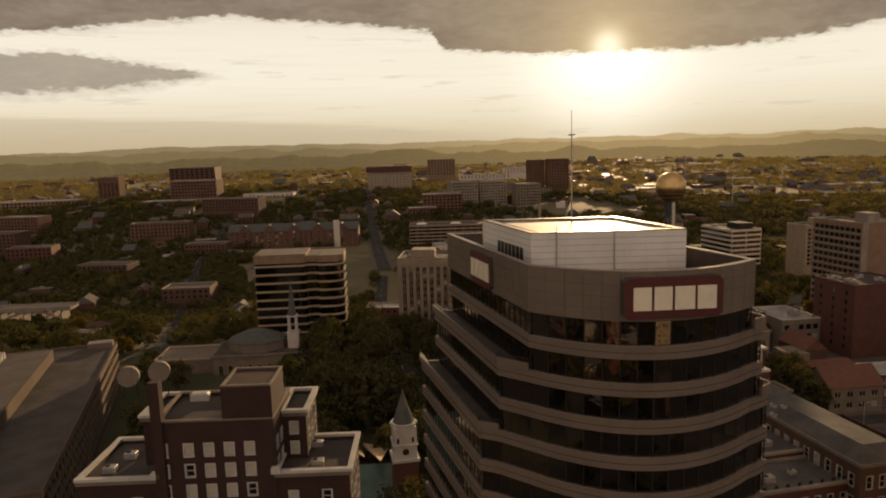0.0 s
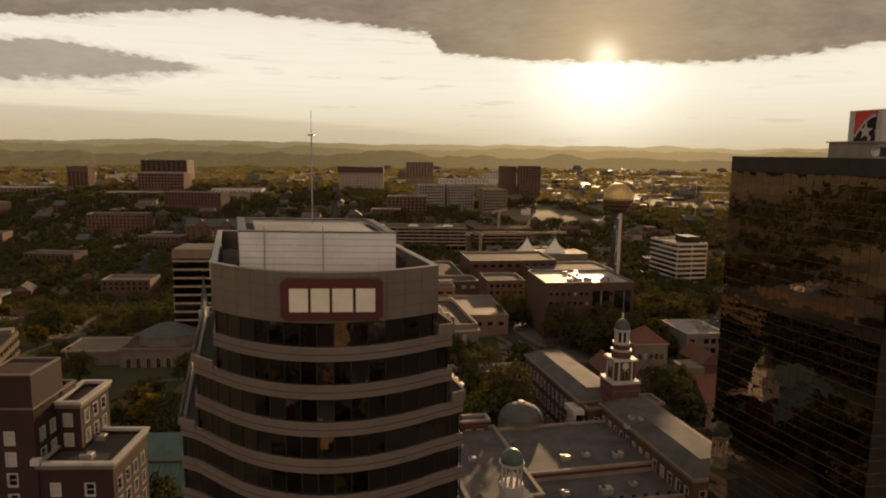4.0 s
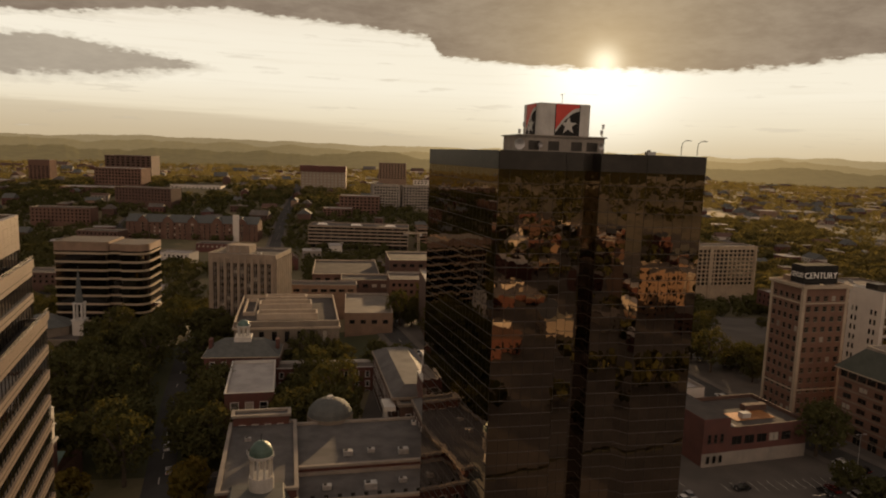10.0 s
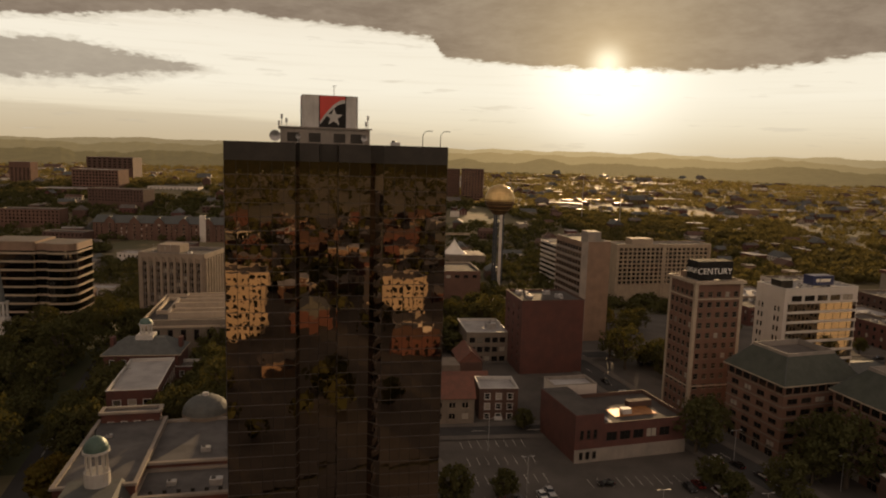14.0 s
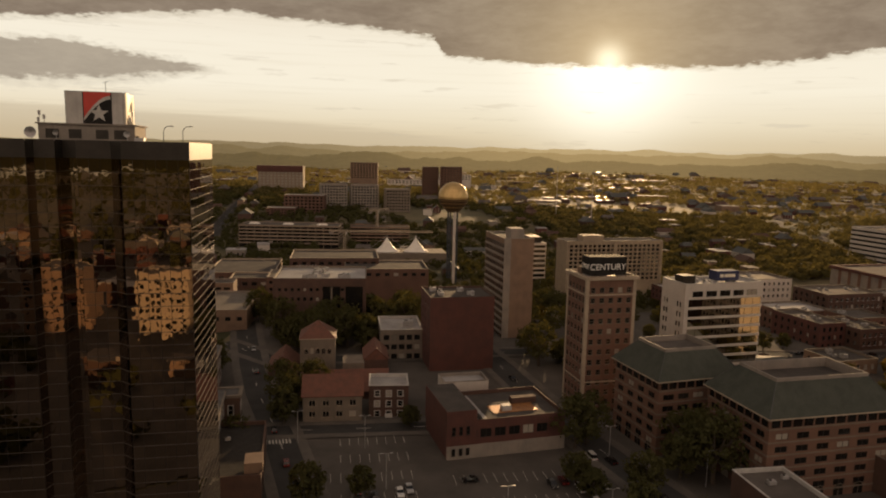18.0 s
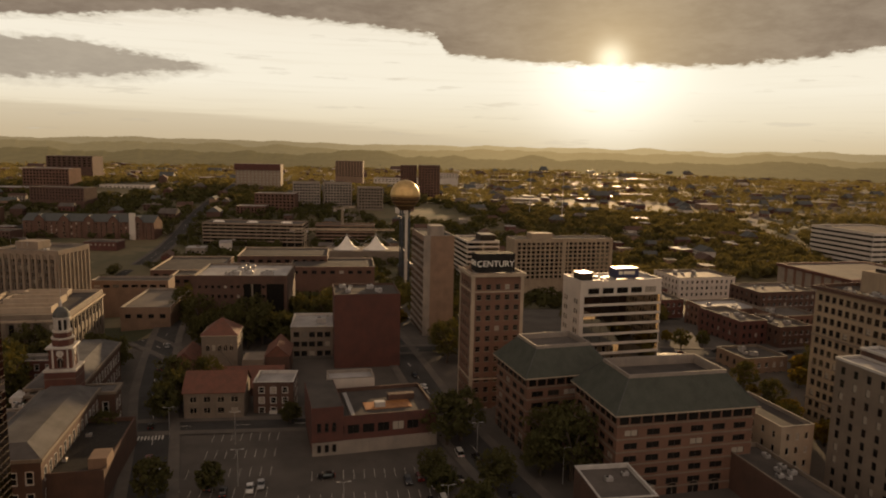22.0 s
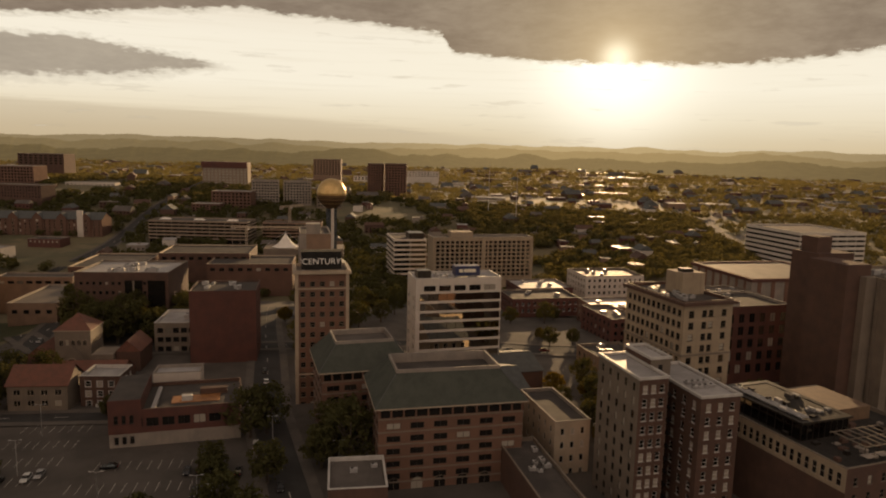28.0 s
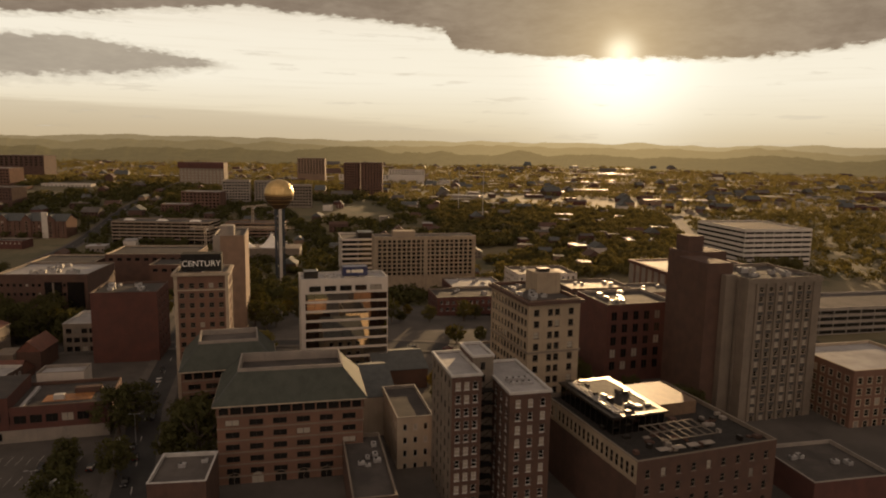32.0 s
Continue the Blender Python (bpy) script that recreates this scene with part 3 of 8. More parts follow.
def block(name, label, x, y, yaw, w, d, zt, wall, roof="roof_grey", zb=None, sides=None, coping="concrete", par=0.9, category="building", group="", join=False):
    """A flat-roofed building; (x, y) is the corner at the street, yaw turns its front. sides: side -> facade settings."""
    zb = gz(x, y) - 2.5 if zb is None else zb
    e = thing(name, x, y, zb, yaw, label, category, group)
    FOOT.append((x, y, yaw, w, d))
    h = zt - zb
    for s in SIDES:
        spec = dict((sides or {}).get(s, {}))
        length = w if s in ("front", "back") else d
        if "n" in spec:
            k = spec.pop("n")
            ww = spec.pop("ww", 1.4)
            spec["cols"] = even(k, length, ww, spec.pop("margin", 0.6))
        if "fl" in spec:
            k, pitch, wh, top = spec.pop("fl")
            spec["rows"] = [(h - top - i * pitch - wh, wh) for i in reversed(range(k)) if h - top - i * pitch - wh > 0.4]
        facade(e, side_matrix(s, w, d), length, h, spec.pop("wall", M[wall]), join=join, **spec)
    roof_top(e, rect(w, d), h, M[roof], M[coping], par)
    return e


def clutter(e_x, e_y, yaw, w, d, z, n, seed, size=1.0):
    """Air handlers scattered over a roof."""
    r = random.Random(seed)
    c, s = math.cos(radians(yaw)), math.sin(radians(yaw))
    for _ in range(n):
        u, v = r.uniform(0.15, 0.85) * w, r.uniform(0.2, 0.85) * d
        hvac(e_x + u * c - v * s, e_y + u * s + v * c, z, yaw + r.choice((0, 90)), size * r.uniform(0.7, 1.25))

# ---------------------------------------------------------------- ground and distance
def axis_steps(lo, hi, dense_lo, dense_hi, fine, grow=1.22):
    out = list(np.arange(dense_lo, dense_hi + 0.1, fine))
    s, v = fine, dense_hi
    while v < hi:
        s *= grow
        v += s
        out.append(min(v, hi))
    s, v = fine, dense_lo
    while v > lo:
        s *= grow
        v -= s
        out.insert(0, max(v, lo))
    return out


def make_ground():
    xs = axis_steps(-4300, 4600, -350, 620, 14)
    ys = axis_steps(-2500, 4700, 0, 900, 14, 1.15)
    verts = [(x, y, gz(x, y)) for y in ys for x in xs]
    n = len(xs)
    faces = [(j * n + i, j * n + i + 1, (j + 1) * n + i + 1, (j + 1) * n + i) for j in range(len(ys) - 1) for i in range(n - 1)]
    tagged(obj("ground", verts, faces, M["land"], smooth=True), "rolling ground of dry grass and bare lots", "ground", kind="structure")


def ridge(name, label, dist, low, high, seed, material, a0=-75, a1=75, rough=1.0):
    """A wooded ridge far off: a rising slope with a ragged crest."""
    verts, faces, n = [], [], 900
    for k in range(n + 1):
        a = radians(a0 + (a1 - a0) * k / n)
        crest = low + (high - low) * (0.5 + 0.50 * noise.noise((a * 4.2, seed, 0.0)) + 0.42 * noise.noise((a * 12.0, seed, 2.0)) + 0.30 * noise.noise((a * 27.0, seed, 3.0)))
        crest += rough * (3.4 * noise.noise((a * 70.0, seed, 4.0)) + 2.0 * noise.noise((a * 190.0, seed, 6.0)) + 1.6 * noise.noise((a * 520.0, seed, 5.0)))
        for f, h in ((0.80, -0.1), (0.88, 0.38), (0.95, 0.80), (1.0, 1.0), (1.03, 0.9)):
            r = dist * f
            verts.append((150 + r * math.sin(a), r * math.cos(a), -12 + (crest + 12) * h + (6 * noise.noise((a * 60, f * 9, seed)) if f < 1 else 0)))
    for k in range(n):
        for j in range(4):
            i = k * 5 + j
            faces.append((i, i + 5, i + 6, i + 1))
    tagged(obj(name, verts, faces, material, smooth=True), label, "hills", kind="structure")


make_ground()
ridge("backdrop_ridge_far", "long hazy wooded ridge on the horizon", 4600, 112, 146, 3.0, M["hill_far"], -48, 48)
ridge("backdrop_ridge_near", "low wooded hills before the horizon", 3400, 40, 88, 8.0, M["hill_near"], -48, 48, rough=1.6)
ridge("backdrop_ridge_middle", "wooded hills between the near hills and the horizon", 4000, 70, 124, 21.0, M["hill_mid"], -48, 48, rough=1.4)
ridge("backdrop_ridge_behind", "low wooded hills behind the city", 4300, 90, 140, 5.0, M["woods_behind"], 46, 314)

# ---------------------------------------------------------------- the banded granite tower
def curve_front(a, b, bow, n=10):
    """Points from a to b along a shallow arc that bows to the street."""
    a, b = Vector(a), Vector(b)
    d = b - a
    nrm = Vector((d.y, -d.x)).normalized()
    return [tuple(a + d * (k / n) + nrm * bow * (1 - (2 * k / n - 1) ** 2)) for k in range(n + 1)]


def granite_tower():
    e = thing("office_tower", 0, 0, -14, 0, "banded granite office tower with dark ribbon windows and stepped terraces", "office tower")
    zo = 14.0
    front = curve_front((8.2, 73.7), (33.0, 73.9), 5.6, 14)
    # outer corners and rear ends of the flanks, step by step outwards
    left = [((8.2, 73.7), (-0.95, 103.3)), ((4.9, 76.3), (-3.3, 103.6)), ((2.6, 77.4), (-5.6, 103.8))]
    right = [((33.0, 73.9), (22.6, 103.6)), ((34.6, 74.9), (24.3, 103.7)), ((36.0, 76.0), (26.2, 103.8))]

    def outline(a, b):
        """Floor outline with a steps out on one flank and b on the other."""
        pts = [left[a][1]] + [left[k][0] for k in range(a, 0, -1)]
        return pts + front + [right[k][0] for k in range(1, b + 1)] + [right[b][1]]

    par0, par1, pitch, band, glass_h = 69.0, 74.1, 4.06, 1.40, 2.66
    top = outline(0, 0)
    g_parapet = Geo().ring(top, inset(top, 0.6), par0 + zo, par1 + zo).make("parapet", M["joint"], e, "tall plain granite parapet")
    ph = (par1 - par0) / 4
    for a, b in zip(top[:-1], top[1:]):
        a, b = Vector(a), Vector(b)
        n = max(1, round((b - a).length / 2.15))
        out = Vector(((b - a).y, -(b - a).x)).normalized()
        for i in range(n):
            p, q = a.lerp(b, (i + 0.012) / n), a.lerp(b, (i + 0.988) / n)
            foot = [tuple(v + out * 0.035) for v in (p, q, q - out * 0.02, p - out * 0.02)]
            for j in range(4):
                Geo().prism(foot, par0 + 0.02 + ph * j + zo, par0 + ph * (j + 1) - 0.02 + zo).make("panel", M["granite_panel"], g_parapet)
    Geo().ring(inset(top, -0.08), inset(top, 0.66), par1 + zo, par1 + 0.14 + zo).make("coping", M["granite"], e)
    Geo().prism(inset(top, 0.6), 70.9 + zo, 71.4 + zo).make("roof", M["roof_grey"], e)
    a, b, z = 0, 0, par0 - glass_h
    for k in range(19):
        above = outline(a, b)
        Geo().prism(inset(above, 0.35), z + zo, z + glass_h + zo, cap=False, bottom=False).make("ribbon_window", M["ribbon"], e)
        g = Geo()
        for p, q in zip(above, above[1:] + above[:1]):
            p, q = Vector(p), Vector(q)
            out = Vector(((q - p).y, -(q - p).x)).normalized()
            m = max(1, round((q - p).length / 1.6))
            for i in range(m + 1):
                w = p.lerp(q, i / m) - out * 0.33
                g.box(w.x - 0.04, w.y - 0.04, z + zo, w.x + 0.04, w.y + 0.04, z + glass_h + zo)
        g.make("ribbon_mullions", M["black"], e)["kind"] = "stuff"
        a2, b2 = 2 if k >= 3 else 1 if k >= 1 else 0, 2 if k >= 2 else 1
        o = outline(a2, b2)
        Geo().ring(o, inset(o, 0.5), z - band + zo, z + zo).make("spandrel", M["granite"], e)
        Geo().ring(inset(o, -0.05), inset(o, 0.1), z - band * 0.52 + zo, z - band * 0.46 + zo).make("band_groove", M["joint"], e)
        if (a2, b2) != (a, b):
            Geo().prism(inset(o, 0.4), z - 0.5 + zo, z - 0.25 + zo).make("terrace", M["roof_dark"], e)
        for new_step, flank, side, rise in ((a2 if a2 != a else 0, left, -1, 0.85), (b2 if b2 != b else 0, right, 1, 1.25)):
            if not new_step:
                continue
            run = [flank[new_step - 1][0], flank[new_step][0], flank[new_step][1]]
            for p, q in zip(run, run[1:]):
                p, q = Vector(p), Vector(q)
                d = (q - p).normalized()
                nn = Vector((-d.y, d.x)) * side * -0.28
                foot = [tuple(p), tuple(q), tuple(q + nn), tuple(p + nn)]
                if side < 0:
                    foot = foot[::-1]
                Geo().prism(foot, z + zo, z + rise + zo).make("terrace_parapet", M["granite"], e)
                g = Geo()
                h = z + rise + zo
                c = nn * 0.5
                for up in (0.25, 0.5):
                    g.rod((p.x + c.x, p.y + c.y, h + up), (q.x + c.x, q.y + c.y, h + up), 0.045)
                m = max(2, round((q - p).length / 2.0))
                for i in range(m + 1):
                    w = p.lerp(q, i / m) + c
                    g.rod((w.x, w.y, h), (w.x, w.y, h + 0.52), 0.035)
                g.make("railing", M["bronze"], e)
        a, b = a2, b2
        z -= pitch
    # white mechanical penthouse
    pent = [(4.2, 96.4), (9.3, 80.4), (27.8, 80.9), (23.2, 96.6)]
    pz = 76.8
    Geo().ring(pent, inset(pent, 0.5), 71.4 + zo, pz + zo).make("penthouse_wall", M["panel_white"], e, "white ribbed metal penthouse wall")
    Geo().ring(inset(pent, -0.06), inset(pent, 0.9), pz + zo, pz + 0.12 + zo).make("penthouse_coping", M["bronze"], e)
    Geo().prism(inset(pent, 0.5), pz - 1.0 + zo, pz - 0.6 + zo, bottom=False).make("penthouse_roof", M["roof_grey"], e)
    Geo().prism(inset(pent, 2.0), pz - 0.6 + zo, pz - 0.15 + zo, bottom=False).make("roof_deck", M["roof_white"], e)
    for p, q in zip(pent, pent[1:] + pent[:1]):
        p, q = Vector(p), Vector(q)
        d = (q - p).normalized()
        nn = Vector((d.y, -d.x)) * 0.05
        for k in range(1, 7):
            h = 71.4 + zo + k * 0.77
            Geo().quad((*(p + nn), h), (*(q + nn), h), (*(q + nn), h + 0.06), (*(p + nn), h + 0.06)).make("panel_seam", M["steel"], e)
    lv0, lv1 = Vector(pent[0]), Vector(pent[1])
    d = (lv1 - lv0).normalized()
    nn = Vector((d.y, -d.x)) * 0.06
    for k in range(7):
        p, q = lv0 + d * (6.0 + k * 1.25), lv0 + d * (7.0 + k * 1.25)
        Geo().quad((*(p + nn), 72.6 + zo), (*(q + nn), 72.6 + zo), (*(q + nn), 74.8 + zo), (*(p + nn), 74.8 + zo)).make("louvre", M["bronze"], e)
    for x, y in ((12.3, 80.3), (19.2, 80.5)):
        Geo().rod((x, y, 71.4 + zo), (x, y, 77.6 + zo), 0.07).make("conduit", M["steel"], e)
    g = Geo()
    g.rod((15.9, 91.0, 76.2 + zo), (15.9, 91.0, 88.5 + zo), 0.09)
    g.rod((15.9, 91.0, 88.5 + zo), (15.9, 91.0, 91.6 + zo), 0.04)
    g.box(15.5, 90.7, 88.3 + zo, 16.3, 91.3, 88.5 + zo)
    g.make("antenna_mast", M["steel"], e)
    return e


def blocks_for_letters(parent, widths, h, x0, y, z, gap, material, depth=0.14):
    """Plain raised blocks in the place of lettering."""
    x = x0
    for w in widths:
        g = Geo().box(x, y - depth, z, x + w, y, z + h, bevel=0.05)
        g.make("letter_block", material, parent)
        x += w + gap


def wall_sign(x, y, z, yaw, w, h, tilt_label):
    e = thing("wall_sign", x, y, z, yaw, tilt_label, "sign", "tower signs")
    c = 0.5
    poly = [(c, 0), (w - c, 0), (w, c), (w, h - c), (w - c, h), (c, h), (0, h - c), (0, c)]
    for nm, ins, dep, m in (("sign_rim", 0.0, 0.22, M["joint"]), ("sign_panel", 0.07, 0.27, M["sign_red"])):
        p = inset(poly, ins)
        g = Geo()
        n = len(p)
        g.v = [(a, -dep, b) for a, b in p] + [(a, 1.0, b) for a, b in p]
        g.f = [tuple(range(n))] + [(j, j + n, (j + 1) % n + n, (j + 1) % n) for j in range(n)]
        g.s = [0] * len(g.f)
        g.make(nm, m, e)
    blocks_for_letters(e, (w * 0.18, w * 0.18, w * 0.20, w * 0.19), h * 0.55, w * 0.09, -0.27, h * 0.22, w * 0.028, M["sign_cream"])
    return e


granite_tower()
wall_sign(17.2, 67.75, 69.35, 5.0, 10.3, 4.35, "maroon wall sign with cream raised blocks on the granite tower")
wall_sign(2.45, 91.6, 69.3, -72.8, 8.0, 4.2, "maroon wall sign with cream raised blocks on the tower flank")
wall_sign(29.4, 84.4, 69.3, 108.9, 8.0, 4.2, "maroon wall sign with cream raised blocks on the tower flank")


# ---------------------------------------------------------------- the mirror-glass tower
def mirror_wall(parent, a, b, z0, z1, cw=1.5, ch=1.9, seed=1, m="mirror"):
    """Curtain wall of panes that lean a hair out of true, each its own island, in thin dark joints."""
    r = random.Random(seed)
    a, b = Vector(a), Vector(b)
    d = b - a
    nx, nz = max(1, round(d.length / cw)), max(1, round((z1 - z0) / ch))
    nrm = Vector((d.y, -d.x)).normalized()
    g = Geo()
    for j in range(nz):
        for i in range(nx):
            q = []
            tx, tz = r.gauss(0, 0.002), r.gauss(0, 0.002)
            for du, dv in ((0.02, 0.015), (0.98, 0.015), (0.98, 0.985), (0.02, 0.985)):
                p = a + d * ((i + du) / nx) + nrm * (0.03 + (du - 0.5) * cw * tx + (dv - 0.5) * ch * tz)
                q.append((p.x, p.y, z0 + (z1 - z0) * (j + dv) / nz))
            g.quad(*q)
    bars = Geo()
    for j in range(1, nz):
        z = z0 + (z1 - z0) * j / nz
        p, q = a + nrm * 0.09, b + nrm * 0.09
        bars.quad((a.x, a.y, z + 0.035), (p.x, p.y, z + 0.035), (q.x, q.y, z + 0.035), (b.x, b.y, z + 0.035))
        bars.quad((p.x, p.y, z - 0.035), (q.x, q.y, z - 0.035), (q.x, q.y, z + 0.035), (p.x, p.y, z + 0.035))
    ob = bars.make("transom_grid", M["joint"], parent)
    ob["kind"] = "stuff"
    ob = g.make("glass_panes", M[m], parent)
    ob["kind"] = "stuff"
    return ob


def mirror_tower():
    zb, zt = -8.0, 86.0
    e = thing("glass_tower", 0, 0, zb, 0, "dark mirror-glass office tower reflecting the city, with rooftop plant", "office tower")
    h = zt - zb
    A, B = Vector((94.2, 92.9)), Vector((124.1, 99.0))
    u = (B - A).normalized()
    v = Vector((-u.y, u.x))
    P = lambda s, t: tuple(A + u * s + v * t)
    W = (B - A).length
    front = [P(0, 0), P(9.4, 0), P(9.9, 1.5), P(12.6, 1.5), P(12.6, 4.4), P(15.3, 4.4), P(15.3, 1.7), P(19.8, 1.7), P(21.5, 0), P(W, 0)]
    back = [(120.6, 118.2), (112.0, 119.5), (110.2, 127.5), (84.2, 123.1)]
    poly = front + back
    Geo().prism(poly, 0, h - 0.05).make("core_wall", M["bronze"], e)
    for k in range(len(poly)):
        a, b = poly[k], poly[(k + 1) % len(poly)]
        mirror_wall(e, a, b, 0, h - 2.2, ch=1.4 if k == len(front) - 1 else 1.9, seed=k + 3)
        d = Vector(b) - Vector(a)
        nn = Vector((d.y, -d.x)).normalized() * 0.06
        Geo().quad((*(Vector(a) + nn), h - 2.2), (*(Vector(b) + nn), h - 2.2), (*(Vector(b) + nn), h + 0.3), (*(Vector(a) + nn), h + 0.3)).make("roof_band", M["bronze"], e)
    Geo().prism(poly, h - 0.05, h + 0.1).make("roof", M["roof_dark"], e)
    return e


mirror_tower()


def plant_house():
    """Rooftop plant with a box sign on top."""
    e = thing("rooftop_plant", 98.6, 106.0, 86.1, 14, "concrete rooftop plant room with dishes and vents", "plant room")
    Geo().box(0, 0, 0, 13.6, 9, 2.7, bevel=0.05).make("plant_wall", M["concrete"], e)
    for x in (1.0, 4.2, 8.0, 10.6):
        Geo().box(x, -0.08, 0.5, x + 1.8, 0.02, 1.9).make("louvre", M["bronze"], e)
    Geo().box(-0.3, -0.3, 2.6, 13.9, 9.3, 2.8).make("ledge", M["concrete"], e)
    for x, y, r in ((-0.8, -0.6, 0.85), (2.6, -0.5, 0.4), (12.6, -0.6, 0.5)):
        g = Geo()
        g.rod((x, y, 0.0), (x, y, 1.2), 0.06)
        n = 12
        c = Vector((x, y - 0.3, 1.3))
        ring = [c + Vector((r * math.cos(2 * math.pi * k / n), -0.12, r * math.sin(2 * math.pi * k / n))) for k in range(n)]
        for k in range(n):
            g.tri(c + Vector((0, 0.22, 0)), ring[k], ring[(k + 1) % n])
        g.make("dish", M["steel"], e)
    for x, y, z in ((0.2, 0.2, 4.4), (0.9, 0.0, 3.8), (13.3, 0.2, 4.6), (13.0, 0.0, 3.7), (-0.2, 1.0, 3.4)):
        Geo().rod((x, y, 2.7), (x, y, z), 0.05).box(x - 0.16, y - 0.12, z - 0.5, x + 0.16, y + 0.12, z + 0.2).make("aerial", M["steel"], e)
    s = thing("roof_sign", 101.3, 108.6, 88.8, 14, "white rooftop box sign with red and black star emblems", "sign")
    w, d, hh = 8.7, 7.2, 5.1
    Geo().prism([(0.4, 0), (w - 0.4, 0), (w, 0.4), (w, d - 0.4), (w - 0.4, d), (0.4, d), (0, d - 0.4), (0, 0.4)], 0, hh).make("sign_box", M["white_paint"], s)
    def emblem(m):
        q = 4.2
        fields = Geo().quad((0, 0, 0.15), (q, 0, 0.15), (q, 0, hh - 0.1), (0, 0, hh - 0.1)).make("emblem_field", M["black"], s)
        g = Geo()
        n = 10
        pts = [(0.15 + (q - 0.3) * k / n, 1.0 + 3.4 * math.sin(math.pi / 2 * k / n)) for k in range(n + 1)]
        for k in range(n):
            (x0, z0), (x1, z1) = pts[k], pts[k + 1]
            g.quad((x0, -0.02, z0), (x1, -0.02, z1), (x1, -0.02, hh - 0.1), (x0, -0.02, hh - 0.1))
        red = g.make("emblem_red", M["logo_red"], s)
        g = Geo()
        for k in range(n):
            (x0, z0), (x1, z1) = pts[k], pts[k + 1]
            g.quad((x0, -0.04, z0 - 0.45), (x1, -0.04, z1 - 0.45), (x1, -0.04, z1 + 0.1), (x0, -0.04, z0 + 0.1))
        cx, cz = q * 0.55, 1.75
        star = [(cx + (1.45 if k % 2 == 0 else 0.6) * math.sin(math.pi * k / 5), cz + (1.45 if k % 2 == 0 else 0.6) * math.cos(math.pi * k / 5)) for k in range(10)]
        i = len(g.v)
        g.v += [(a, -0.05, b) for a, b in star]
        g.f.append(tuple(range(i, i + 10)))
        g.s.append(0)
        white = g.make("emblem_star", M["white_paint"], s)
        for o in (fields, red, white):
            o.matrix_local = m
    emblem(Matrix.Translation((2.6, -0.03, 0)))
    emblem(side_matrix("left", w, d) @ Matrix.Translation((1.6, -0.03, 0)))
    emblem(side_matrix("right", w, d) @ Matrix.Translation((1.0, -0.03, 0)))
    g = Geo().rod((5.2, 3.6, hh), (5.2, 3.6, hh + 1.8), 0.05).rod((4.8, 3.6, hh + 1.6), (5.6, 3.6, hh + 1.9), 0.04)
    g.make("wind_vane", M["steel"], s)


plant_house()


def roof_lamp(x, y, z, yaw):
    e = thing("roof_lamp", x, y, z, yaw, "curved lamp post at the roof edge", "lamp", "roof lamps")
    g = Geo()
    pts = [(0, 0, 0), (0, 0, 1.5), (0.1, 0, 2.0), (0.45, 0, 2.35), (1.1, 0, 2.45)]
    for a, b in zip(pts, pts[1:]):
        g.rod(a, b, 0.05)
    g.make("post", M["bronze"], e)
    Geo().box(0.9, -0.12, 2.36, 1.4, 0.12, 2.44).make("lamp_head", M["bronze"], e)


roof_lamp(120.5, 99.2, 86.1, 10)
roof_lamp(123.0, 99.8, 86.1, 10)
hvac(116.5, 100.5, 86.1, 12, 0.5, "small dark vent on the glass tower roof")

# ---------------------------------------------------------------- downtown buildings
WT, BZ, CR = M["white_paint"], M["bronze"], M["cream"]
GL, GD = M["glass"], M["glass_dark"]


def spec(n, fl, ww=1.4, style="plain", frame_mat=None, glass=None, margin=0.8, wall=None):
    """Facade settings: n columns; fl = storeys, storey height, window height, distance of the first window from the top."""
    s = dict(n=n, fl=fl, ww=ww, style=style, margin=margin, frame_mat=frame_mat or BZ, glass=glass or GL)
    if wall:
        s["wall"] = M[wall]
    return s


def courses(e, w, d, zs, m, out=0.14, hh=0.45):
    """Projecting stone courses round a building, each a part."""
    for z in zs:
        Geo().ring(rect(w + 2 * out, d + 2 * out, -out, -out), rect(w - 0.1, d - 0.1, 0.05, 0.05), z, z + hh).make("stone_course", m, e)


def hipped(e, w, d, z, rise, over, m, run=None, name="roof", x=0.0, y=0.0):
    """A hipped roof; run: how far each slope comes in before the flat top or ridge."""
    run = run if run is not None else min(w, d) / 2 - 0.01
    base = rect(w + 2 * over, d + 2 * over, x - over, y - over)
    top = rect(w - 2 * run, d - 2 * run, x + run, y + run)
    Geo().prism(base, z, z + rise, top=top).make(name, m, e)
    Geo().ring(inset(base, -0.05), inset(base, 0.3), z - 0.28, z + 0.03).make("eave", M["cream"], e)


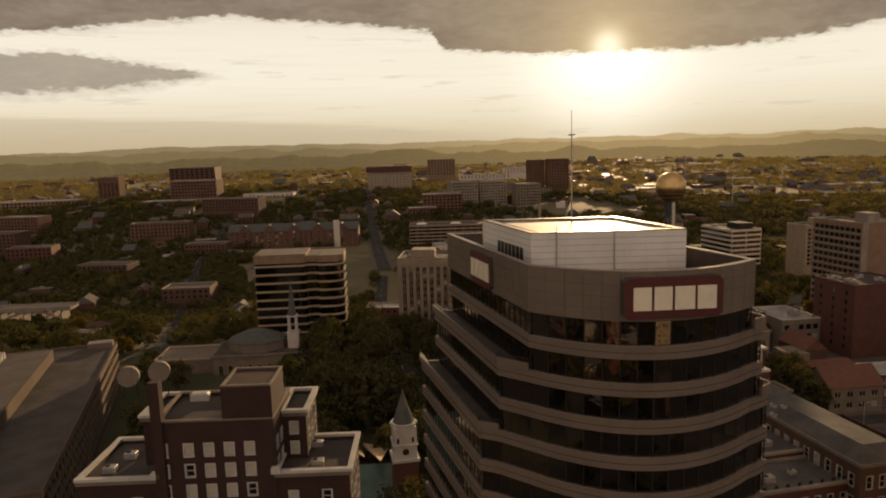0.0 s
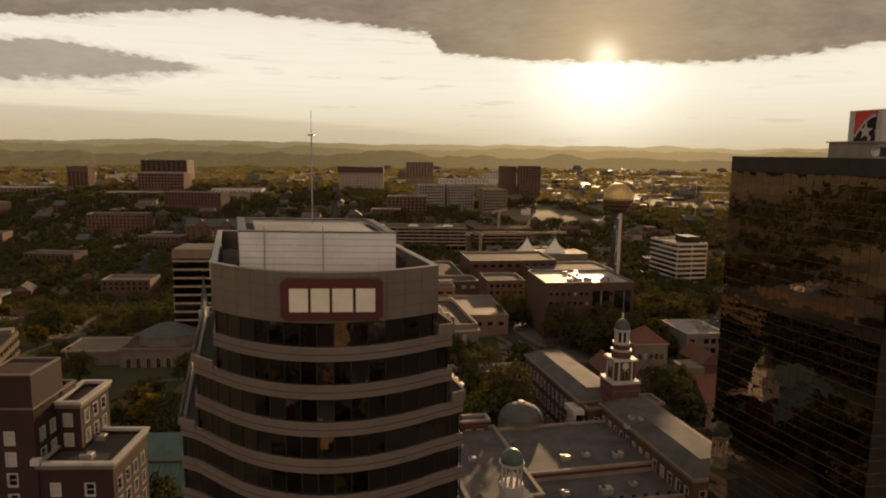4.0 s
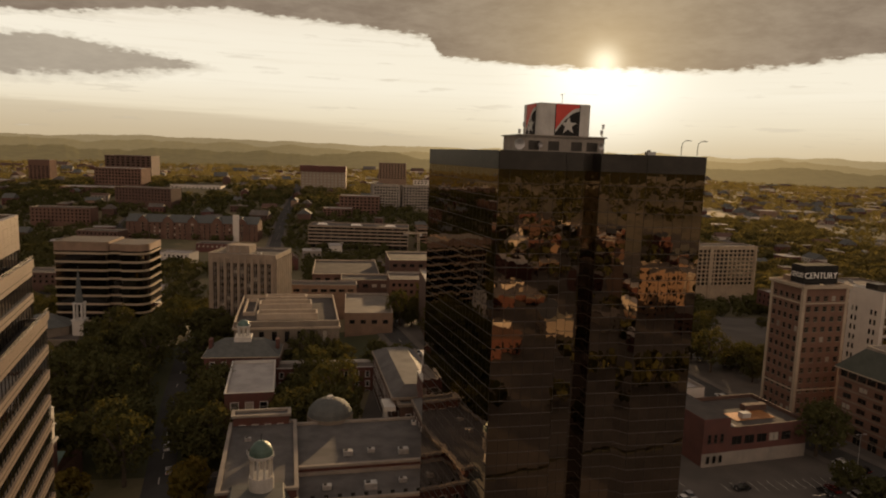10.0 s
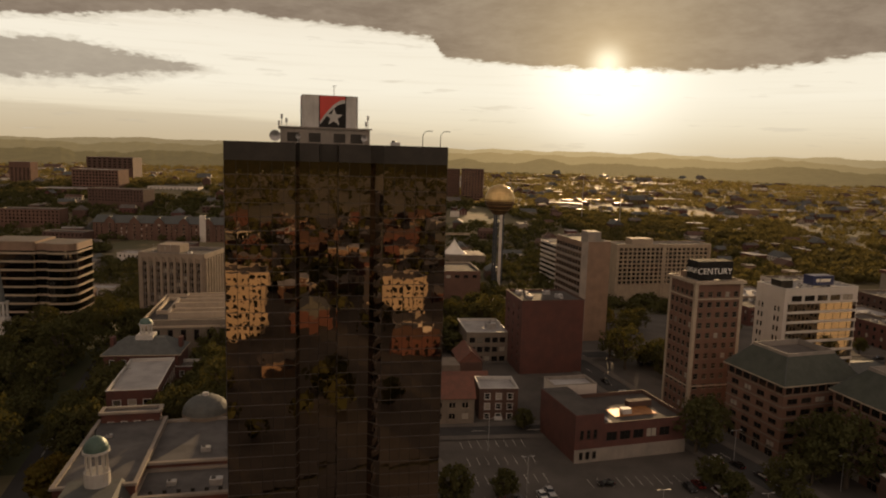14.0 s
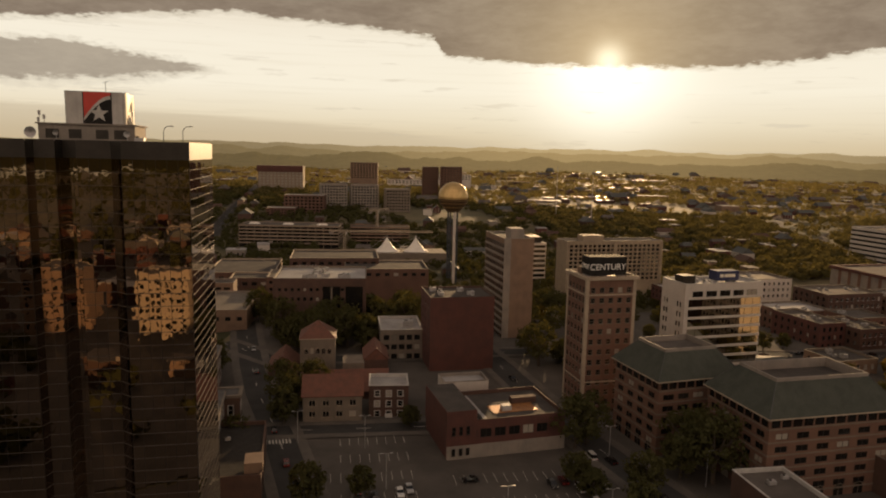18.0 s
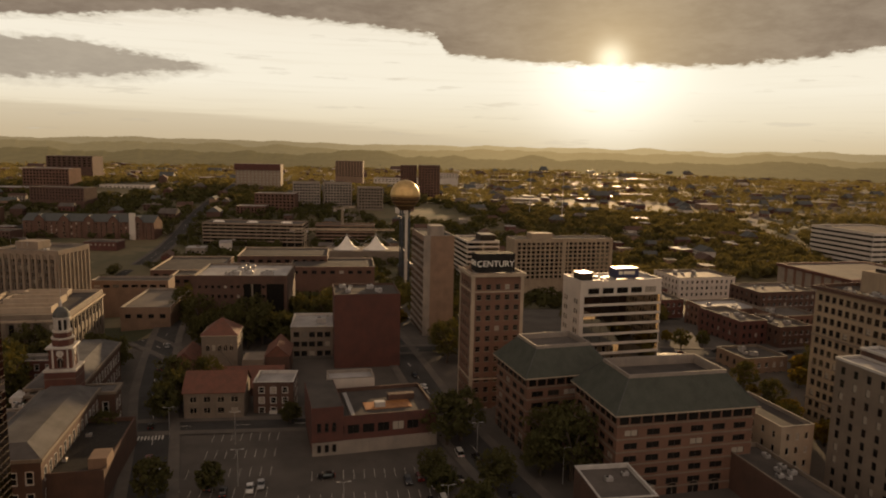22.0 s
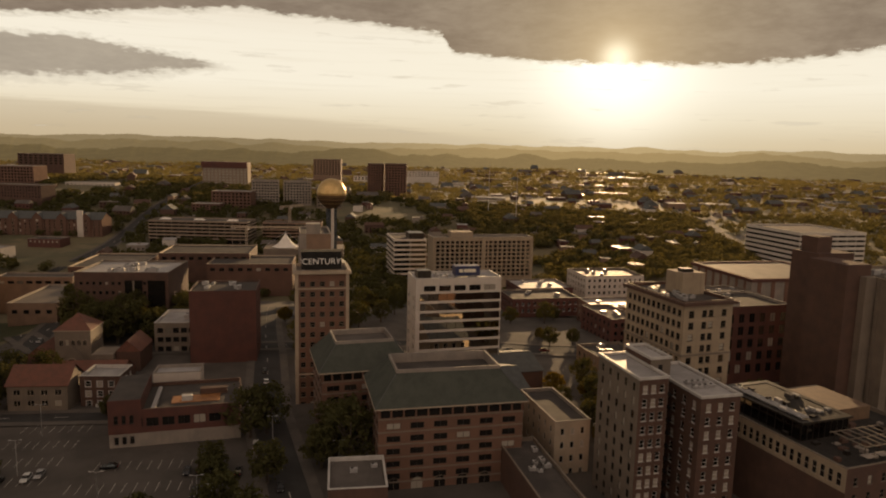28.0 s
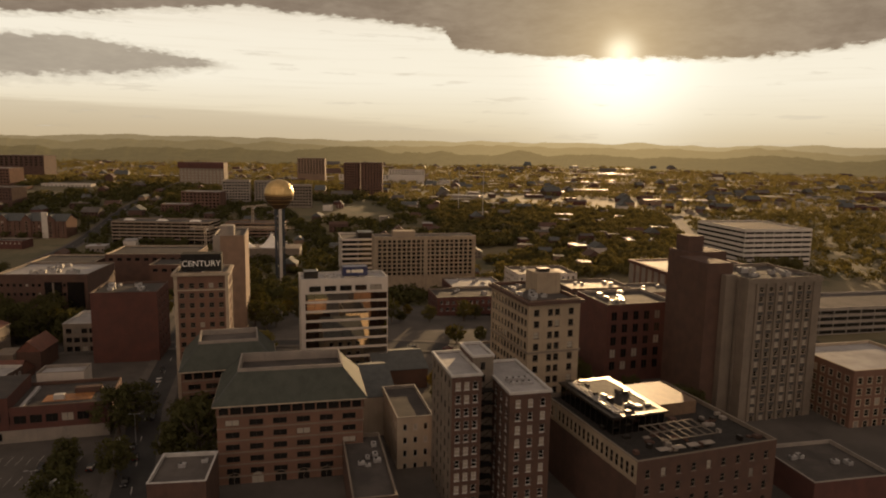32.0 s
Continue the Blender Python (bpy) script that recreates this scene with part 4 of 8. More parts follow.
def gabled(e, w, d, z, rise, over, m, wall, along="x", name="roof", far=False):
    """A gabled roof with its ridge along x or y, and the gable ends (one mesh on far houses)."""
    g = Geo()
    if along == "x":
        a, b = (-over, -over), (w + over, d + over)
        r0, r1 = (-over, d / 2, z + rise), (w + over, d / 2, z + rise)
        g.quad((a[0], a[1], z), (b[0], a[1], z), r1, r0).quad((b[0], b[1], z), (a[0], b[1], z), r0, r1)
        g.quad((a[0], a[1], z - 0.2), (b[0], a[1], z - 0.2), (b[0], a[1], z), (a[0], a[1], z))
        g.make(name, m, e)
        ends = (((0, 0, z), (0, d / 2, z + rise - 0.15), (0, d, z)), ((w, 0, z), (w, d, z), (w, d / 2, z + rise - 0.15)))
    else:
        r0, r1 = (w / 2, -over, z + rise), (w / 2, d + over, z + rise)
        g.quad((-over, d + over, z), (-over, -over, z), r0, r1).quad((w + over, -over, z), (w + over, d + over, z), r1, r0)
        g.quad((-over, d + over, z - 0.2), (-over, -over, z - 0.2), (-over, -over, z), (-over, d + over, z))
        g.make(name, m, e)
        ends = (((0, 0, z), (w, 0, z), (w / 2, 0, z + rise - 0.15)), ((w, d, z), (0, d, z), (w / 2, d, z + rise - 0.15)))
    if far:
        Geo().tri(*ends[0]).tri(*ends[1]).make("gable", wall, e)
    else:
        for end in ends:
            Geo().tri(*end).make("gable", wall, e)


def body(name, label, x, y, yaw, w, d, zt, wall, sides=None, zb=None, category="building", group=""):
    """Walls only, for a building that gets its own roof."""
    zb = gz(x, y) - 2.5 if zb is None else zb
    e = thing(name, x, y, zb, yaw, label, category, group)
    FOOT.append((x, y, yaw, w, d))
    h = zt - zb
    for s in SIDES:
        sp = dict((sides or {}).get(s, {}))
        length = w if s in ("front", "back") else d
        if "n" in sp:
            sp["cols"] = even(sp.pop("n"), length, sp.pop("ww", 1.4), sp.pop("margin", 0.6))
        if "fl" in sp:
            k, pitch, wh, top = sp.pop("fl")
            sp["rows"] = [(h - top - i * pitch - wh, wh) for i in reversed(range(k)) if h - top - i * pitch - wh > 0.4]
        facade(e, side_matrix(s, w, d), length, h, sp.pop("wall", M[wall]), **sp)
    return e, h


# --- tan brick tower with a lettered roof sign
def century_tower():
    x, y, yaw, w, d, zt = 206.4, 222.3, 14, 17.8, 15.2, 46.5
    sp = spec(5, (13, 3.5, 1.75, 3.6), 1.7, "sash", M["stone"], GD)
    e = block("brick_office_tower", "tan brick office tower with pale stone corners and cornice", x, y, yaw, w, d, zt, "brick_pink", "roof_tan",
              sides=dict(front=sp, left=spec(5, (13, 3.5, 1.75, 3.6), 1.5, "sash", M["stone"], GD), right=spec(5, (13, 3.5, 1.75, 3.6), 1.5, "sash", M["stone"], GD)), coping="cream")
    h = zt - e.location.z
    courses(e, w, d, (h - 6.3, h - 36.0), CR, 0.22, 0.5)
    Geo().ring(rect(w + 1.6, d + 1.6, -0.8, -0.8), rect(w - 0.1, d - 0.1, 0.05, 0.05), h - 1.0, h - 0.1).make("cornice", CR, e)
    for cx, cy in ((-0.12, -0.12), (w - 1.0, -0.12), (-0.12, d - 1.0), (w - 1.0, d - 1.0)):
        Geo().box(cx, cy, 1, cx + 1.12, cy + 1.12, h - 1.0).make("corner_pier", CR, e)
    s = thing("rooftop_sign", x + 1.3, y + 3.4, zt - 0.9, yaw, "black rooftop box sign with white capital letters", "sign")
    Geo().box(0, 0, 0.9, 13.4, 6.0, 7.0, bevel=0.12).make("sign_box", M["black"], s)
    for px in (0.4, 6.4, 12.6):
        Geo().box(px, 0.3, 0, px + 0.4, 5.7, 0.95).make("sign_leg", M["steel"], s)
    for m in (Matrix.Translation((6.7, -0.04, 2.7)) @ Matrix.Rotation(radians(90), 4, "X"),
              side_matrix("left", 13.4, 6.0) @ Matrix.Translation((3.0, -0.04, 2.9)) @ Matrix.Rotation(radians(90), 4, "X") @ Matrix.Diagonal((0.44, 0.8, 1, 1))):
        c = bpy.data.curves.new("lettering", "FONT")
        c.body, c.size, c.extrude, c.align_x = "CENTURY", 2.9, 0.04, "CENTER"
        t = new("lettering", c)
        t.data.materials.append(M["letter_white"])
        t.parent, t.matrix_local = s, m
    Geo().box(2.5, 9.0, 0, 9.0, 13.0, 2.6, bevel=0.05).make("plant_box", M["brick_tan"], e).matrix_local = Matrix.Translation((0, 0, h - 1))


century_tower()


# --- off-white bank with ribbon windows
def bank():
    x, y, yaw, w, d, zt = 245.6, 241.9, 16.5, 32.8, 14.2, 41.3
    e, h = body("bank_building", "off-white bank building with dark ribbon windows", x, y, yaw, w, d, zt, "white_wall",
                sides=dict(left=dict(cols=[(1.9, 0.9), (3.6, 0.9), (10.0, 0.9), (11.7, 0.9)], rows=floors(9, 6.0, 3.62, 1.9), style="plain", frame_mat=BZ, glass=GD)))
    roof_top(e, rect(w, d), h, M["roof_white"], WT, 0.8)
    for k in range(5):
        u = 3.0 + k * 5.75
        share("window", window_mesh(4.4, 2.3, "pair", BZ, GD), e, Matrix.Translation((u + 2.2, -0.20, h - 5.0)))
    for k in range(9):
        z = h - 8.4 - k * 3.62
        if z < 1:
            break
        ob = Geo().quad((1.6, -0.10, z), (w - 0.4, -0.10, z), (w - 0.4, -0.10, z + 2.75), (1.6, -0.10, z + 2.75)).make("ribbon_window", M["bank_glass"], e)
        Geo().box(1.5, -0.35, z + 2.75, w, 0.0, z + 3.62).make("spandrel", M["white_wall"], e)
        for q in range(1, 9):
            Geo().box(1.6 + q * (w - 2.0) / 9 - 0.05, -0.16, z, 1.6 + q * (w - 2.0) / 9 + 0.05, -0.08, z + 2.75).make("mullion", BZ, e)
    for nm, px, w2, hh in (("plant_box", 1.5, 5.2, 3.0),):
        Geo().box(px, 4, h - 0.8, px + w2, 9, h + hh - 0.8, bevel=0.06).make(nm, M["bronze"], e)
    s = thing("rooftop_sign", x + 14.2, y + 8.8, zt - 0.8, yaw, "navy rooftop box sign with pale lettering bars", "sign")
    Geo().box(0, 0, 0.8, 9.6, 4.6, 4.3, bevel=0.1).make("sign_box", M["sign_blue"], s)
    for px in (0.5, 8.6):
        Geo().box(px, 0.5, 0, px + 0.4, 4.2, 0.85).make("sign_leg", M["steel"], s)
    blocks_for_letters(s, (1.5, 4.6), 1.2, 1.4, 0.0, 2.0, 0.4, M["sign_cream"], 0.06)
    clutter(x + 2, y + 2, yaw, w - 4, d - 4, zt - 0.8, 5, 71, 0.8)


M["bank_glass"] = mirror_glass("bank_ribbon_glass", (0.62, 0.58, 0.52), 0.02, 0.10)
bank()


# --- red brick offices with hipped green-grey roofs
def hip_office(x, y, yaw, w, d, eave, top, run, well, label):
    zb = -2.0
    e, h = body("hip_roof_office", label, x, y, yaw, w, d, eave, "brick_pink",
                sides=dict(front=spec(max(5, round(w / 6.2)), (5, 3.4, 1.65, 4.3), 3.6, "pair", BZ, GD), left=spec(max(4, round(d / 5.2)), (5, 3.4, 1.65, 4.3), 3.0, "pair", BZ, GD),
                           right=spec(max(4, round(d / 5.2)), (5, 3.4, 1.65, 4.3), 3.0, "pair", BZ, GD)), zb=zb)
    courses(e, w, d, (h - 3.3, h - 6.8, h - 10.2, h - 13.6, h - 17.0, h - 20.4), M["stone"], 0.12, 0.38)
    # recessed top storey: a dark glazed band behind short piers
    for s in ("front", "left", "right"):
        length = w if s == "front" else d
        m = side_matrix(s, w, d)
        ob = Geo().quad((0.6, -0.05, h - 2.7), (length - 0.6, -0.05, h - 2.7), (length - 0.6, -0.05, h - 0.5), (0.6, -0.05, h - 0.5)).make("ribbon_window", GD, e)
        ob.matrix_local = m
        n = max(5, round(length / 3.1))
        for k in range(n + 1):
            p = Geo().box(length * k / n - 0.22, -0.22, h - 2.9, length * k / n + 0.22, 0, h - 0.3).make("pier", M["brick_pink"], e)
            p.matrix_local = m
        for c, ww in even(max(4, round(length / 6.5)), length, 3.2, 1.0):
            share("arched_window", window_mesh(3.0, 3.8, "arch", M["stone"], GD), e, m @ Matrix.Translation((c, -0.22, 1.6)))
    base, tp = rect(w + 2.2, d + 2.2, -1.1, -1.1), rect(w - 2 * run, d - 2 * run, run, run)
    rise = top - eave
    Geo().prism(base, h, h + rise, top=tp, cap=False).make("roof", M["hip_slate"], e)
    Geo().ring(inset(base, -0.06), inset(base, 0.35), h - 0.3, h + 0.05).make("eave", M["cream"], e)
    Geo().prism(inset(tp, 0.5), h + rise - (2.0 if well else 1.1), h + rise - (1.7 if well else 0.8), bottom=False).make("roof_well", M["roof_dark"] if well else M["roof_grey"], e)
    Geo().ring(tp, inset(tp, 0.5), h + rise - 2.2, h + rise + 0.9).make("well_parapet", M["concrete"], e)
    for a, b in zip(base, tp):
        Geo().rod((*a, h + 0.05), (*b, h + rise + 0.05), 0.12).make("hip_cap", M["slate"], e)
    return e


M["hip_slate"] = mat("grey_green_seamed_roof", (0.070, 0.076, 0.064), (0.05, 0.056, 0.047), 0.3, 0.8, bump=0.25, fine=3, spec=0.15)
hip_office(221.8, 189.8, 18, 27, 23, 22.8, 29.6, 4.6, False, "rose brick office block with a hipped grey-green roof and arcade")
hip_office(241.4, 164.2, 14, 38.6, 25, 22.6, 29.8, 5.2, True, "rose brick office block with a sunken roof well")


# --- low brick store beside the parking lot
def store():
    x, y, yaw, w, d, zt = 161.8, 183.6, 17, 36, 23, 14.4
    e, h = body("low_brick_store", "low red brick store with a dark roof and a painted sunlit patch", x, y, yaw, w, d, zt - 3.2, "brick_red", zb=-2.0,
                sides=dict(front=dict(cols=even(6, w, 3.4, 5.0), rows=[(8.0, 2.6)], style="pair", frame_mat=BZ, glass=GD)))
    roof_top(e, rect(w, d), h, M["roof_dark"], M["brick_dark"], 1.0)
    Geo().box(-0.15, -0.15, 0, w + 0.1, 0.0, 6.2).make("basement_wall", M["concrete"], e, "stained pale concrete basement wall")
    # taller corner bay
    Geo().box(-0.3, -0.3, 6.4, 8.6, 22.8, h + 3.2, bevel=0.05).make("corner_bay", M["brick_red"], e)
    Geo().box(-0.1, 0, h + 3.2, 8.4, 22.5, h + 3.28).make("bay_roof", M["roof_dark"], e)
    for u in (1.8, 3.9, 6.0):
        share("window", window_mesh(1.1, 2.2, "plain", BZ, GD), e, Matrix.Translation((u, -0.50, 3.3)))
        share("window", window_mesh(1.1, 2.4, "sash", BZ, GD), e, Matrix.Translation((u, -0.50, 9.5)))
    # sunlit part of the roof, its orange light painted as a thin sheet
    Geo().box(16, 6, h - 1.0, 30, 12, h - 0.84).make("roof_patch", M["sunlit_orange"], e, "orange roof patch coloured as if sunlit")
    Geo().box(11, 1, h - 1, 12.2, 20, h - 0.2).make("roof_curb", M["roof_white"], e)
    Geo().box(19, 7, h - 0.9, 22, 9, h + 0.7, bevel=0.05).make("skylight", WT, e)
    Geo().box(24, 12, h - 0.9, 32, 14.2, h + 0.9).make("roof_shed", M["brick_dark"], e)
    return e


M["sunlit_orange"] = mat("sunlit_orange_sheet", (0.42, 0.20, 0.07), (0.25, 0.11, 0.045), 0.6, 0.5, metal=0.3)
store()
block("white_roof_shed", "small white flat-roofed building behind the store", 160.5, 215, 14, 15, 9, 12.0, "white_wall", "roof_white", zb=-2)

# --- small brick house, stone parish house and church
e = block("brick_townhouse", "dark red brick townhouse with white trim and a white roof", 136.2, 214.2, 6, 12.8, 12, 10.6, "brick_dark", "roof_white", zb=-4,
          sides=dict(front=spec(3, (3, 3.4, 1.9, 1.7), 1.7, "trim", WT, GD), right=spec(3, (3, 3.4, 1.7, 1.7), 1.2, "trim", WT, GD)), coping="white_paint")
Geo().box(5.2, -1.2, 0, 7.6, 0, 5.2, bevel=0.05).make("porch", WT, e)
e, h = body("parish_house", "pale stone parish house with a red tile roof", 116.2, 207.2, 8, 18.5, 13, 9.0, "stone", zb=-5,
            sides=dict(front=spec(4, (3, 3.6, 1.9, 1.4), 2.1, "pair", M["cream"], GD)))
gabled(e, 18.5, 13, h, 5.2, 0.5, M["clay"], M["stone"], "x")


def church():
    e = thing("stone_church", 105.5, 252.0, -6, 9, "grey stone church with a square tower and red roofs", "church")
    z0 = 6.0
    # tower
    for s in SIDES:
        ob = facade(e, side_matrix(s, 13.2, 13.2), 13.2, 21.0, M["stone"], even(5, 13.2, 1.2, 1.2), [(15.0, 2.2)], "arch", M["cream"], GD)
    hipped(e, 13.2, 13.2, 21.0, 5.6, 0.4, M["clay"])
    Geo().tube(6.6, 6.6, 26.4, 28.0, 0.16, 0.03, 6).make("finial", M["bronze"], e)
    # front gable with a rose window
    g = Geo()
    g.v = [(1.5, -2.0, 0), (11.7, -2.0, 0), (11.7, -2.0, 9.0), (6.6, -2.0, 15.5), (1.5, -2.0, 9.0), (1.5, 0, 0), (11.7, 0, 0), (11.7, 0, 9.0), (6.6, 0, 15.5), (1.5, 0, 9.0)]
    g.f = [(0, 1, 2, 3, 4), (1, 6, 7, 2), (2, 7, 8, 3), (3, 8, 9, 4), (4, 9, 5, 0)]
    g.s = [0] * 5
    g.make("front_gable", M["stone"], e)
    n = 16
    g = Geo()
    for k in range(n):
        a, b = 2 * math.pi * k / n, 2 * math.pi * (k + 1) / n
        g.quad((6.6 + 1.7 * math.cos(a), -2.06, 8.6 + 1.7 * math.sin(a)), (6.6 + 2.1 * math.cos(a), -2.06, 8.6 + 2.1 * math.sin(a)),
               (6.6 + 2.1 * math.cos(b), -2.06, 8.6 + 2.1 * math.sin(b)), (6.6 + 1.7 * math.cos(b), -2.06, 8.6 + 1.7 * math.sin(b)))
    for k in range(0, n, 2):
        a = 2 * math.pi * k / n
        g.rod((6.6, -2.05, 8.6), (6.6 + 1.8 * math.cos(a), -2.05, 8.6 + 1.8 * math.sin(a)), 0.08, 4)
    g.make("rose_tracery", M["cream"], e)
    g = Geo().tube(0, 0, 0, 0.05, 1.8, n=16)
    ob = g.make("rose_window", GD, e)
    ob.matrix_local = Matrix.Translation((6.6, -2.0, 8.6)) @ Matrix.Rotation(radians(90), 4, "X")
    # nave before the tower, and the transept roofs
    def wing(px, py, w, d, hh, rise, along, nm):
        for s in SIDES:
            length = w if s in ("front", "back") else d
            ob = facade(e, Matrix.Translation((px, py, 0)) @ side_matrix(s, w, d), length, hh, M["brick_dark"], even(max(2, round(length / 5)), length, 1.3, 0.8), [(2.4, 3.0)], "arch", M["cream"], GD)
        g = Geo()
        if along == "x":
            g.quad((px - 0.4, py - 0.4, hh), (px + w + 0.4, py - 0.4, hh), (px + w + 0.4, py + d / 2, hh + rise), (px - 0.4, py + d / 2, hh + rise))
            g.quad((px + w + 0.4, py + d + 0.4, hh), (px - 0.4, py + d + 0.4, hh), (px - 0.4, py + d / 2, hh + rise), (px + w + 0.4, py + d / 2, hh + rise))
            g.tri((px, py, hh), (px, py + d / 2, hh + rise), (px, py + d, hh)).tri((px + w, py, hh), (px + w, py + d, hh), (px + w, py + d / 2, hh + rise))
        else:
            g.quad((px - 0.4, py + d + 0.4, hh), (px - 0.4, py - 0.4, hh), (px + w / 2, py - 0.4, hh + rise), (px + w / 2, py + d + 0.4, hh + rise))
            g.quad((px + w + 0.4, py - 0.4, hh), (px + w + 0.4, py + d + 0.4, hh), (px + w / 2, py + d + 0.4, hh + rise), (px + w / 2, py - 0.4, hh + rise))
            g.tri((px, py, hh), (px + w, py, hh), (px + w / 2, py, hh + rise)).tri((px + w, py + d, hh), (px, py + d, hh), (px + w / 2, py + d, hh + rise))
        g.make("nave_roof", M["clay"], e)
    wing(-12, 0, 11, 16, 9.5, 5.0, "y", "aisle")
    wing(2, -26, 30, 17, 9.0, 5.5, "x", "nave")
    wing(24, -6, 9, 16, 14.0, 4.5, "y", "chapel")
    Geo().box(16, -8.5, 8, 24, 2, 13.8, bevel=0.05).make("flat_annexe", M["stone"], e)


church()

# --- brick cube, white-roofed office, wide dark office
block("red_brick_warehouse", "tall plain dark red brick warehouse", 154.3, 262, 12, 25.8, 22, 29.8, "brick_red", "roof_dark",
      sides=dict(right=spec(4, (8, 3.6, 1.6, 2.5), 1.2, "sash", BZ, GD), left=spec(3, (7, 3.6, 1.6, 3.0), 1.2, "sash", BZ, GD)), coping="brick_dark", par=0.6)
clutter(154.3, 262, 12, 25.8, 22, 29.2, 7, 5, 0.9)
block("flat_office", "low stone office with a white roof and a plant box", 133.6, 276, 9, 17.5, 24, 12.8, "stone", "roof_white", zb=-5,
      sides=dict(front=spec(5, (3, 4.0, 2.2, 2.2), 2.4, "plain", BZ, GD)), coping="white_paint")
hvac(144, 288, 12.0, 9, 1.6)


def wide_office():
    x, y, yaw, w, d, zt = 79.5, 312.5, 7, 43, 35, 26.4
    e = block("dark_brick_office", "wide dark brick office with a cluttered white roof", x, y, yaw, w, d, zt, "brick_dark", "roof_white",
              sides=dict(front=dict(cols=[(3 + 2.9 * k, 1.4) for k in range(13)], rows=[(zt + 2.5 - gz(x, y) - 10.6, 1.6), (zt + 2.5 - gz(x, y) - 6.0, 1.4)], style="plain", frame_mat=BZ, glass=GD)), coping="stone")
    h = zt - e.location.z
    Geo().box(23, -0.3, 0, 31, 0.06, h - 3.8).make("deep_bay", GD, e)
    Geo().box(33.5, -0.3, 0, 41.5, 0.06, h - 3.8).make("deep_bay", GD, e)
    Geo().box(26.6, -0.6, 0, 27.4, 0.0, h - 3.9).make("bay_pier", M["stone"], e)
    clutter(x, y, yaw, w, d, zt - 0.9, 16, 11, 1.1)
    g = Geo()
    for k in range(9):
        g.rod((8 + k * 1.6, 30, h - 0.9), (8 + k * 1.6, 30, h + 1.4), 0.05)
    g.rod((8, 30, h + 1.4), (21, 30, h + 1.4), 0.05).rod((8, 30, h + 0.6), (21, 30, h + 0.6), 0.05)
    ob = g.make("roof_screen", M["steel"], e)


wide_office()
block("tan_brick_block", "rose brick block with square windows beside the wide office", 57, 384, 8, 22, 26, 13.5, "campus_brick", "roof_grey",
      sides=dict(front=spec(6, (4, 4.0, 1.8, 2.2), 1.8, "plain", BZ, GD), left=spec(6, (4, 4.0, 1.8, 2.2), 1.8, "plain", BZ, GD)))
block("low_store", "low tan store with bright roof edges", 41, 320, 8, 23, 46, 8.6, "brick_tan", "roof_tan", sides=dict(front=spec(4, (1, 4, 2.0, 3.4), 2.6, "plain", BZ, GD)))
block("low_store", "low long tan store with a stepped roof", -3, 376, 8, 42, 14, 10.0, "brick_tan", "roof_grey", sides=dict(front=spec(8, (1, 4, 1.6, 2.4), 3.4, "plain", BZ, GD)))
# the cream coping paints in roof edges caught by the sun
for k, (x, y, w, d, zt) in enumerate(((2, 440, 44, 60, 5.0), (50, 470, 62, 44, 11.0), (92, 448, 56, 40, 8.0), (24, 420, 30, 22, 5.5))):
    block("exhibition_hall", "low brown exhibition hall with flat roof edges paled as if sunlit", x, y, 9, w, d, zt, "brick_dark" if k % 2 else "campus_brick", "roof_dark",
          sides=dict(front=spec(max(3, w // 6), (1, 4, 2.2, 2.6), 3.2, "plain", BZ, GD)), coping="cream", group="exhibition halls")

# --- slab hotel, white office and long hotel
def slab_hotel():
    e = block("slab_hotel", "tall brown slab hotel with balcony bands on its flank", 186.6, 314.0, 14, 14.4, 30, 47.3, "brick_tan", "roof_dark",
              sides=dict(left=spec(9, (14, 3.3, 1.9, 2.6), 2.6, "plain", M["stone"], GD)), par=0.6, join=True)
    h = 47.3 - e.location.z
    Geo().box(3.0, 0.5, h - 0.5, 9.4, 8, h + 4.6, bevel=0.05).make("lift_house", M["concrete"], e)
    Geo().box(-0.25, -0.25, 0, 3.0, 0.0, h).make("edge_pier", M["concrete"], e)
    for k in range(14):
        Geo().box(-0.5, 0.8, h - 5.4 - k * 3.3, 0.0, 29.4, h - 4.6 - k * 3.3).make("balcony_band", M["concrete"], e)


slab_hotel()


def ribbon_block(name, label, x, y, yaw, w, d, zt, n, pitch, wall, glass="glass_dark", band=1.5, top=1.6, roof="roof_grey", zb=None):
    """A block with continuous dark window strips between pale floor bands on all four sides."""
    zb = gz(x, y) - 2 if zb is None else zb
    e = thing(name, x, y, zb, yaw, label, "building")
    FOOT.append((x, y, yaw, w, d))
    h = zt - zb
    Geo().prism(rect(w - 1.0, d - 1.0, 0.5, 0.5), 0, h - 1.2).make("core_wall", M[glass], e)
    z = h
    for k in range(n + 1):
        hh = top if k == 0 else band
        Geo().ring(rect(w, d), rect(w - 1.2, d - 1.2, 0.6, 0.6), max(0, z - hh), z).make("floor_band", M[wall], e)
        z -= pitch
        if z < band:
            break
    Geo().prism(rect(w - 1.0, d - 1.0, 0.5, 0.5), h - 1.2, h - 1.0, bottom=False).make("roof", M[roof], e)
    for u in np.linspace(0.1, w - 0.5, max(3, int(w / 7))):
        Geo().box(u, 0.12, 0, u + 0.4, 0.6, h - 0.2).make("column", M[wall], e)
    return e


ribbon_block("white_office", "white office block with dark window strips", 211, 522, 14, 26, 40, 18.5, 8, 3.8, "white_wall")
plant = thing("plant_house", 222, 535, 17.4, 14, "dark plant house on the white office roof", "plant room")
Geo().box(0, 0, 0, 12, 16, 4.6, bevel=0.1).make("plant_wall", M["bronze"], plant)


